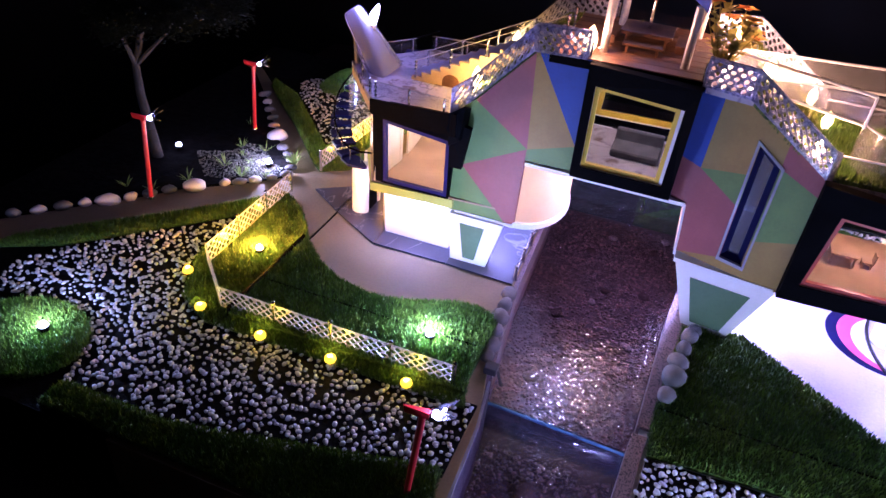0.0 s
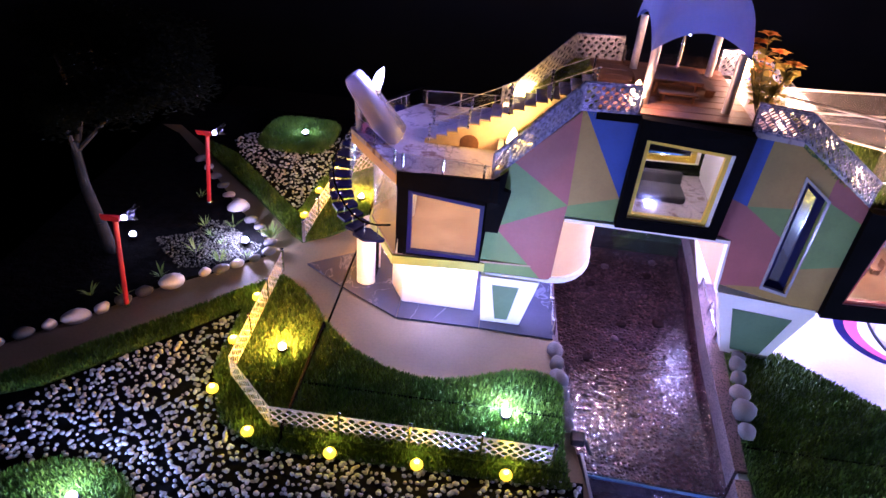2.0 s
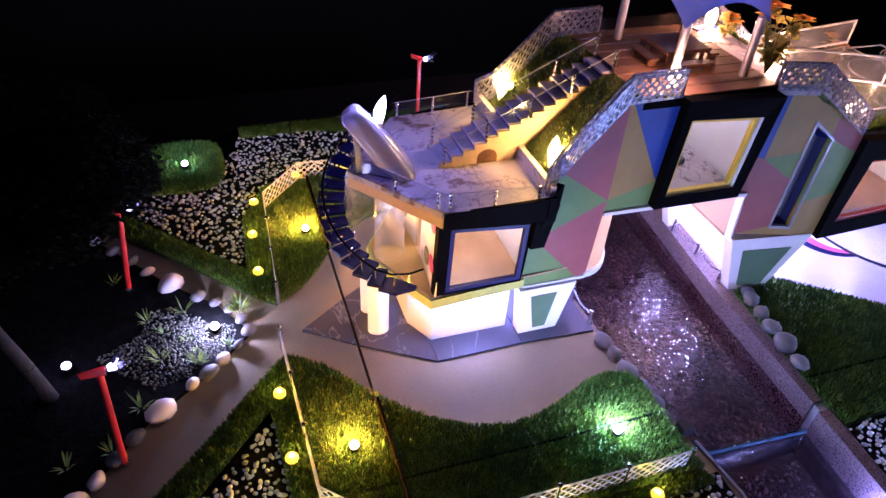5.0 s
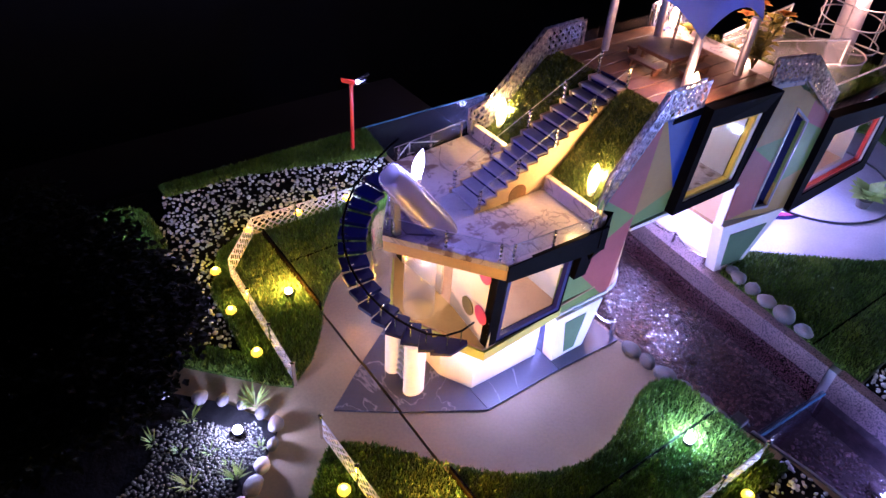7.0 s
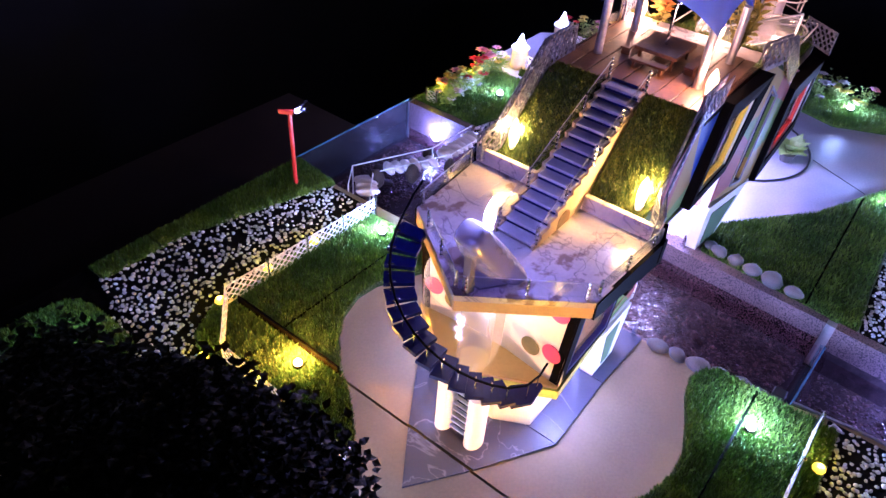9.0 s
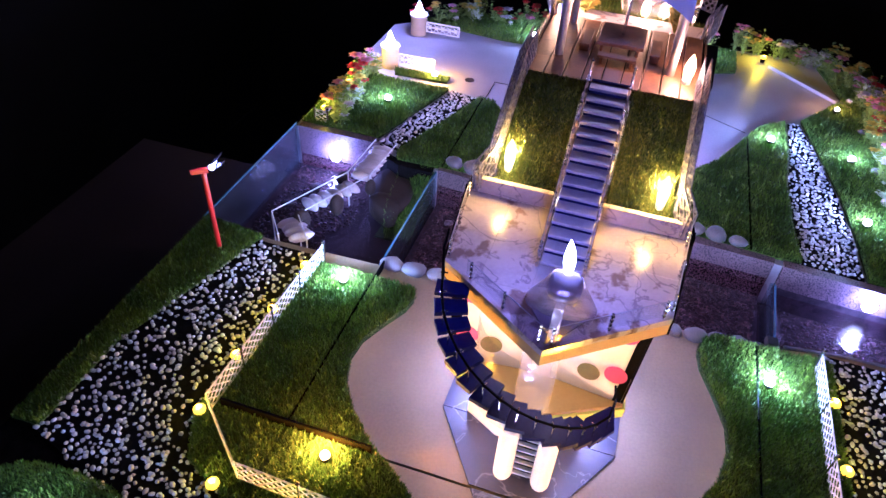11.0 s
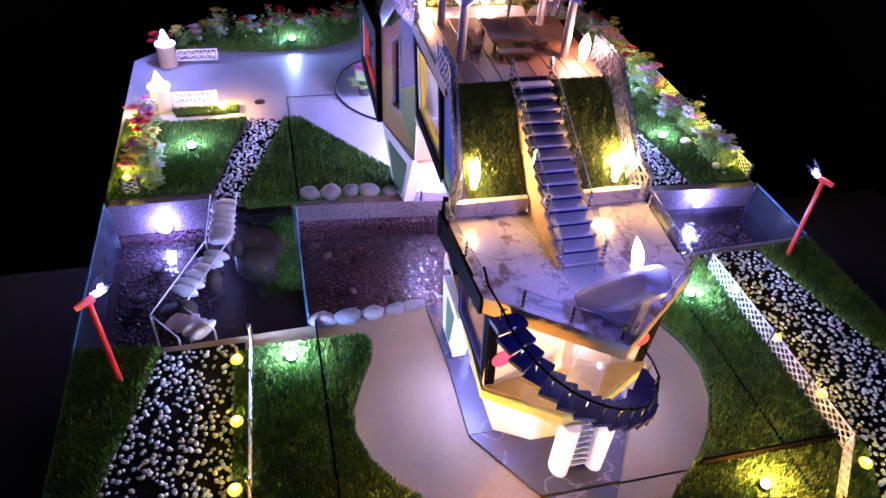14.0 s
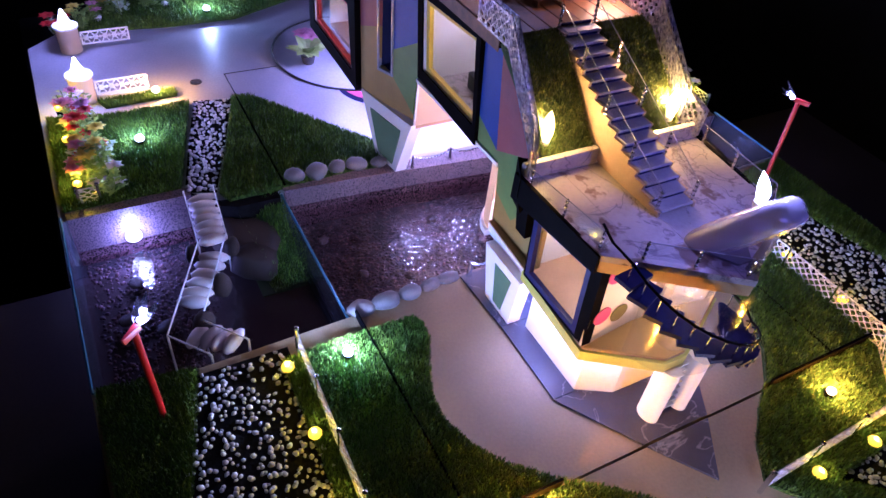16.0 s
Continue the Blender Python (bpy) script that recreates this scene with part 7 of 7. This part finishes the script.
TREE_ARMS = [((-0.258, -0.010, 0.105), (-0.205, 0.012, 0.160)), ((-0.252, 0.0, 0.14), (-0.190, -0.035, 0.185)), ((-0.240, 0.008, 0.17), (-0.185, 0.022, 0.195)), ((-0.252, 0.0, 0.14), (-0.285, 0.03, 0.18)), ((-0.240, 0.008, 0.17), (-0.235, 0.045, 0.205)), ((-0.190, -0.035, 0.185), (-0.158, -0.024, 0.205)), ((-0.205, 0.012, 0.16), (-0.168, 0.004, 0.185)), ((-0.258, -0.010, 0.105), (-0.235, -0.050, 0.165)), ((-0.240, 0.008, 0.17), (-0.205, -0.005, 0.215)), ((-0.185, 0.022, 0.195), (-0.162, 0.0, 0.222)), ((-0.240, 0.008, 0.17), (-0.230, 0.020, 0.235)), ((-0.252, 0.0, 0.14), (-0.262, -0.005, 0.220)), ((-0.240, 0.008, 0.17), (-0.215, 0.045, 0.215))]
MORE_ARMS = [((-0.190, -0.035, 0.185), (-0.146, -0.048, 0.200)), ((-0.190, -0.035, 0.185), (-0.168, -0.066, 0.190)), ((-0.205, 0.012, 0.160), (-0.142, -0.018, 0.190)), ((-0.205, 0.012, 0.160), (-0.146, 0.018, 0.178)), ((-0.185, 0.022, 0.195), (-0.160, 0.042, 0.182)), ((-0.190, -0.035, 0.185), (-0.180, -0.072, 0.195)), ((-0.185, 0.022, 0.195), (-0.195, 0.062, 0.190)), ((-0.235, -0.050, 0.165), (-0.215, -0.072, 0.190)), ((-0.235, 0.045, 0.205), (-0.230, 0.075, 0.190)), ((-0.195, 0.062, 0.190), (-0.182, 0.088, 0.197)), ((-0.185, 0.022, 0.195), (-0.168, 0.062, 0.188)), ((-0.195, 0.062, 0.190), (-0.212, 0.090, 0.195))]
for p, q in TREE_ARMS + MORE_ARMS:
    bm = bmesh.new()
    rod(bm, p, q, 0.0032, 0.0011, 7)
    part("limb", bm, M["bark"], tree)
CLUMPS = [q for p, q in TREE_ARMS] + [q for p, q in MORE_ARMS]
for q in CLUMPS:
    bm = bmesh.new()
    q = Vector(q)
    for k in range(850):
        v = Vector((rg.gauss(0, 1), rg.gauss(0, 1), rg.gauss(0, 0.75))) * 0.0128
        if v.length > 0.030:
            continue
        leaf(bm, q + v, way(rg, -0.3), 0.0042 + 0.003 * rg.random(), 0.0021)
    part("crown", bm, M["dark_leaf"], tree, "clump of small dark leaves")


# ---- tower with spiral on the rear roof ----
TX, TY = 0.562, -0.012
tw = thing("roof_tower", "clear acrylic lookout tower with red dome on the rear terrace", "tower", (TX, TY, 0.1727))
bm = bmesh.new()
rod(bm, (TX, TY, 0.1726), (TX - 0.004, TY, 0.262), 0.0125, 0.0115, 24)
part("core", bm, M["tread"], tw, "white round core", True)
for z, r in ((0.204, 0.034), (0.226, 0.031), (0.246, 0.031)):
    bm = bmesh.new()
    for k in range(40):
        a, b = k * 6.2832 / 40, (k + 1) * 6.2832 / 40
        rod(bm, (TX + r * math.cos(a), TY + r * math.sin(a), z + 0.003 * math.sin(a)), (TX + r * math.cos(b), TY + r * math.sin(b), z + 0.003 * math.sin(b)), 0.0008, n=5)
    part("ring", bm, M["edge"], tw, "clear plastic hoop")
bm = bmesh.new()
rod(bm, (TX, TY, 0.1727), (TX, TY, 0.204), 0.034, n=36)
bm.normal_update()
bmesh.ops.delete(bm, geom=[f for f in bm.faces if abs(f.normal.z) > 0.5], context="FACES")
part("shell", bm, M["acrylic"], tw, "clear acrylic shell", True).visible_shadow = False
for k in range(6):
    bm = bmesh.new()
    a = k * 1.0472 + 0.3
    rod(bm, (TX + 0.031 * math.cos(a), TY + 0.031 * math.sin(a), 0.204), (TX + 0.031 * math.cos(a), TY + 0.031 * math.sin(a), 0.262), 0.0008, n=6)
    part("upright", bm, M["edge"], tw, "thin clear upright")
bm = bmesh.new()
rod(bm, (TX, TY, 0.264), (TX, TY, 0.268), 0.032, n=32)
part("platform", bm, M["white"], tw)
bm = bmesh.new()
bmesh.ops.create_uvsphere(bm, u_segments=24, v_segments=10, radius=0.028, matrix=Matrix.Translation((TX, TY, 0.272)) @ Matrix.Diagonal((1, 1, 0.6, 1)))
part("dome", bm, M["scarlet"], tw, "red dome", True)
lamp("lamp_light", (TX - 0.022, TY - 0.02, 0.256), WARM, 0.12, 0.004)
flame("flame_lamp", 0.452, 0.032, 0.1755, 0.016, 0.0045, "bulb_flame", WARM, 0.05, "warm flame-shaped lamp at the tower foot", "roof flame lamps")
rr = thing("rear_railing", "clear acrylic railing of the rear terrace", "railing", (0.52, 0, 0.1727))
for p, q in (((0.452, -0.0605), (0.594, -0.0585)), ((0.594, -0.0585), (0.594, 0.0585)), ((0.594, 0.0585), (0.452, 0.0605))):
    pane("panel", [(*p, 0.1727), (*q, 0.1727), (*q, 0.1930), (*p, 0.1930)], (0.0006, 0.0006, 0), "", "acrylic", "", rr)
    bm = bmesh.new()
    rod(bm, (*p, 0.1932), (*q, 0.1932), 0.0009, n=6)
    part("top_rail", bm, M["white"], rr, "white top rail")

pool = thing("roof_pool", "clear acrylic roof pool with cream-edged walls and round basin", "pool", (0.43, -0.02, 0.2175))
bm = bmesh.new()
sheet(bm, [(0.366, -0.0180, 0.2175), (0.4640, -0.0595, 0.2175), (0.500, -0.0300, 0.2150), (0.500, 0.0210, 0.2150), (0.366, 0.0020, 0.2175)], (0, 0, 0.0012))
part("floor_plate", bm, M["film"], pool, "crinkled clear pool floor").visible_shadow = False
for p, q, z0, z1 in (((0.366, -0.0160), (0.4585, -0.0615), 0.2190, 0.2410), ((0.366, 0.0025), (0.500, 0.0210), 0.2190, 0.2390)):
    pane("wall", [(*p, z0), (*q, z0), (*q, z1), (*p, z1)], (0.0005, 0.0008, 0), "crinkled clear wall", "film", "", pool)
    for z in (z0, z1):
        bm = bmesh.new()
        rod(bm, (*p, z), (*q, z), 0.0011, n=6)
        part("rail", bm, M["white"], pool, "cream wall edge")
    bm = bmesh.new()
    rod(bm, (*q, z0 - 0.002), (*q, z1), 0.0010, n=6)
    part("post", bm, M["white"], pool)
for x, y in ((0.4585, -0.0600), (0.500, 0.0205), (0.430, -0.0450), (0.440, 0.0120)):
    bm = bmesh.new()
    rod(bm, (x, y, 0.1756 + 0.0015), (x, y, 0.2176), 0.0011, n=6)
    part("leg", bm, M["acrylic"], pool, "clear leg").visible_shadow = False
bm = bmesh.new()
rod(bm, (0.495, -0.034, 0.1765), (0.495, -0.034, 0.2125), 0.0300, 0.0310, 36)
bm.normal_update()
bmesh.ops.delete(bm, geom=[f for f in bm.faces if f.normal.z > 0.5], context="FACES")
part("basin", bm, M["film"], pool, "round clear basin", True).visible_shadow = False
bm = bmesh.new()
for k in range(36):
    a, b = k * 6.2832 / 36, (k + 1) * 6.2832 / 36
    rod(bm, (0.495 + 0.031 * math.cos(a), -0.034 + 0.031 * math.sin(a), 0.2126), (0.495 + 0.031 * math.cos(b), -0.034 + 0.031 * math.sin(b), 0.2126), 0.0009, n=5)
part("basin_rim", bm, M["edge"], pool, "pale basin rim")
bm = bmesh.new()
rod(bm, (0.495, -0.034, 0.1850), (0.495, -0.034, 0.1860), 0.0290, n=36)
part("basin_water", bm, M["tank"], pool, "pale blue water disc").visible_shadow = False

# ---- chain posts by the pool and the white pier ----
def chain(line, label):
    ch = thing("chain_barrier", label, "barrier", (*line[0], 0.002), "chain barriers")
    for x, y in line:
        bm = bmesh.new()
        rod(bm, (x, y, 0.0018), (x, y, 0.0185), 0.0028, 0.0013, 10)
        for j in range(5):
            ball(bm, (x, y, 0.0045 + j * 0.0033), 0.0027 - j * 0.0003, 1)
        part("post", bm, M["chrome"], ch)
    for (x0, y0), (x1, y1) in zip(line, line[1:]):
        bm = bmesh.new()
        for k in range(12):
            f = (k + 0.5) / 12
            z = 0.0172 - 0.0065 * 4 * f * (1 - f)
            c = Vector((x0 + (x1 - x0) * f, y0 + (y1 - y0) * f, z))
            d = Vector((x1 - x0, y1 - y0, 0)).normalized() * 0.0018
            u = Vector((0, 0, 0.0009)) if k % 2 else Vector((-d.y, d.x, 0)).normalized() * 0.0009
            ring = [c + d * math.cos(i * 1.0472) + u * math.sin(i * 1.0472) for i in range(6)]
            for i in range(6):
                rod(bm, ring[i], ring[(i + 1) % 6], 0.00048, n=4)
        part("links", bm, M["chrome"], ch, "small metal chain")


chain([(0.3860, 0.0400), (0.3850, -0.0050), (0.3820, -0.0480)], "chrome chain barrier along the white pier")
chain([(0.220, 0.062), (0.222, 0.030), (0.2235, 0.0), (0.2245, -0.032), (0.226, -0.066)], "chrome chain barrier beside the pool")

# ---- rooms ----
def room_set(x, z, words):
    t = thing("dining_table", "small brown table inside the " + words, "table", (x, 0, z), "room tables")
    bm = bmesh.new()
    box(bm, (x - 0.011, -0.010, z + 0.0095), (x + 0.011, 0.010, z + 0.0115), 0.0004)
    part("tabletop", bm, M["wood"], t)
    for sx in (-0.009, 0.009):
        for sy in (-0.008, 0.008):
            bm = bmesh.new()
            box(bm, (x + sx - 0.001, sy - 0.001, z), (x + sx + 0.001, sy + 0.001, z + 0.0095))
            part("leg", bm, M["wood"], t)
    for s in (-1, 1):
        c = thing("dining_chair", "dark little chair drawn up to the table", "chair", (x + s * 0.021, 0, z), "room chairs")
        bm = bmesh.new()
        box(bm, (x + s * 0.021 - 0.0045, -0.0045, z + 0.005), (x + s * 0.021 + 0.0045, 0.0045, z + 0.0062))
        part("seat", bm, M["wood"], c)
        bm = bmesh.new()
        box(bm, (x + s * 0.0255 - 0.0006, -0.0045, z + 0.0062), (x + s * 0.0255 + 0.0006, 0.0045, z + 0.0150))
        part("backrest", bm, M["wood"], c)
        for sx in (-0.0035, 0.0035):
            for sy in (-0.0035, 0.0035):
                bm = bmesh.new()
                box(bm, (x + s * 0.021 + sx - 0.0005, sy - 0.0005, z), (x + s * 0.021 + sx + 0.0005, sy + 0.0005, z + 0.005))
                part("leg", bm, M["wood"], c)


room_set(0.500, 0.0735, "red-framed room")
bed = thing("sofa", "dark grey low sofa in the yellow-framed room", "sofa", (0.305, 0.0, 0.1275))
bm = bmesh.new()
box(bm, (0.283, -0.012, 0.1276), (0.327, 0.016, 0.1345), 0.0015)
part("seat", bm, M["sofa"], bed)
bm = bmesh.new()
box(bm, (0.283, 0.0165, 0.1276), (0.327, 0.0225, 0.1445), 0.0015)
part("backrest", bm, M["sofa"], bed)


def added_spot(x, y, z, colour, watts, words, group):
    """A point light under a floor or a ceiling; the unseen bulb and housing just above z are added."""
    ob = thing("added_spot", words, "lamp", (x, y, z + 0.003), group)
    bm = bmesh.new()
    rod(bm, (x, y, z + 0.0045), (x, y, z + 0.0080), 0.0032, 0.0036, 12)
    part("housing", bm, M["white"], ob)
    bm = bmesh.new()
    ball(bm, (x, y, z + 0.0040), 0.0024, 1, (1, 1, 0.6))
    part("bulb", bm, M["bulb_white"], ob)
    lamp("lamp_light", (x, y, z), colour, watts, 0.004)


# lights for the rooms and the pool, their unseen fixtures added
for x, y, z, colour, w in ((0.125, 0.0, 0.1390, (1.0, 0.78, 0.54), 0.20), (0.046, -0.022, 0.1390, (1.0, 0.84, 0.66), 0.042), (0.046, 0.022, 0.1390, (1.0, 0.84, 0.66), 0.042), (0.222, 0.0, 0.114, (1.0, 0.80, 0.62), 0.24), (0.300, 0.0, 0.2135, (1.0, 0.74, 0.50), 0.17), (0.520, 0.0, 0.1515, (1.0, 0.62, 0.34), 0.26), (0.312, 0.014, 0.1120, (1.0, 0.55, 0.26), 0.24), (0.285, -0.020, 0.1120, (0.62, 0.60, 1.0), 0.20), (0.405, 0.0, 0.178, (0.8, 0.82, 1.0), 0.015)):
    added_spot(x, y, z, colour, w, "small lamp added under a ceiling or soffit", "room lamps")
# white lights under the floors, their unseen fixtures added
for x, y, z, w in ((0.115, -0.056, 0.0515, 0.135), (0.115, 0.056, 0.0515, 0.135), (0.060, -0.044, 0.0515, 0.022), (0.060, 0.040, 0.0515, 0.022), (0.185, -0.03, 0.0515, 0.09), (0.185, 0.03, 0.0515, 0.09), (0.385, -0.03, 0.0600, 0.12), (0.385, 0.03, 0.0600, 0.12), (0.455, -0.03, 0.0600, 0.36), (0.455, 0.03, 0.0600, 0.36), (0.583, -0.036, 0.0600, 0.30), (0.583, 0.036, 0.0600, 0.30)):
    added_spot(x, y, z, (0.56, 0.54, 1.0), w, "small white lamp added under the raised floor", "floor lamps below")
# lamps on the water walls
for x, y, z, nx in ((0.4210, 0.321, -0.0290, -1), (0.3575, -0.301, -0.0145, -1)):
    ob = thing("tank_lamp", "white lamp fixed on the granite wall above water", "lamp", (x, y, z), "tank lamps")
    bm = bmesh.new()
    ball(bm, (x - 0.0035, y, z), 0.0075, 2, (0.4, 1, 1))
    part("bulb", bm, M["bulb_blue"], ob, "", True)
    lamp("lamp_light", (x - 0.012, y, z + 0.004), (0.44, 0.46, 1.0), 0.28, 0.004)
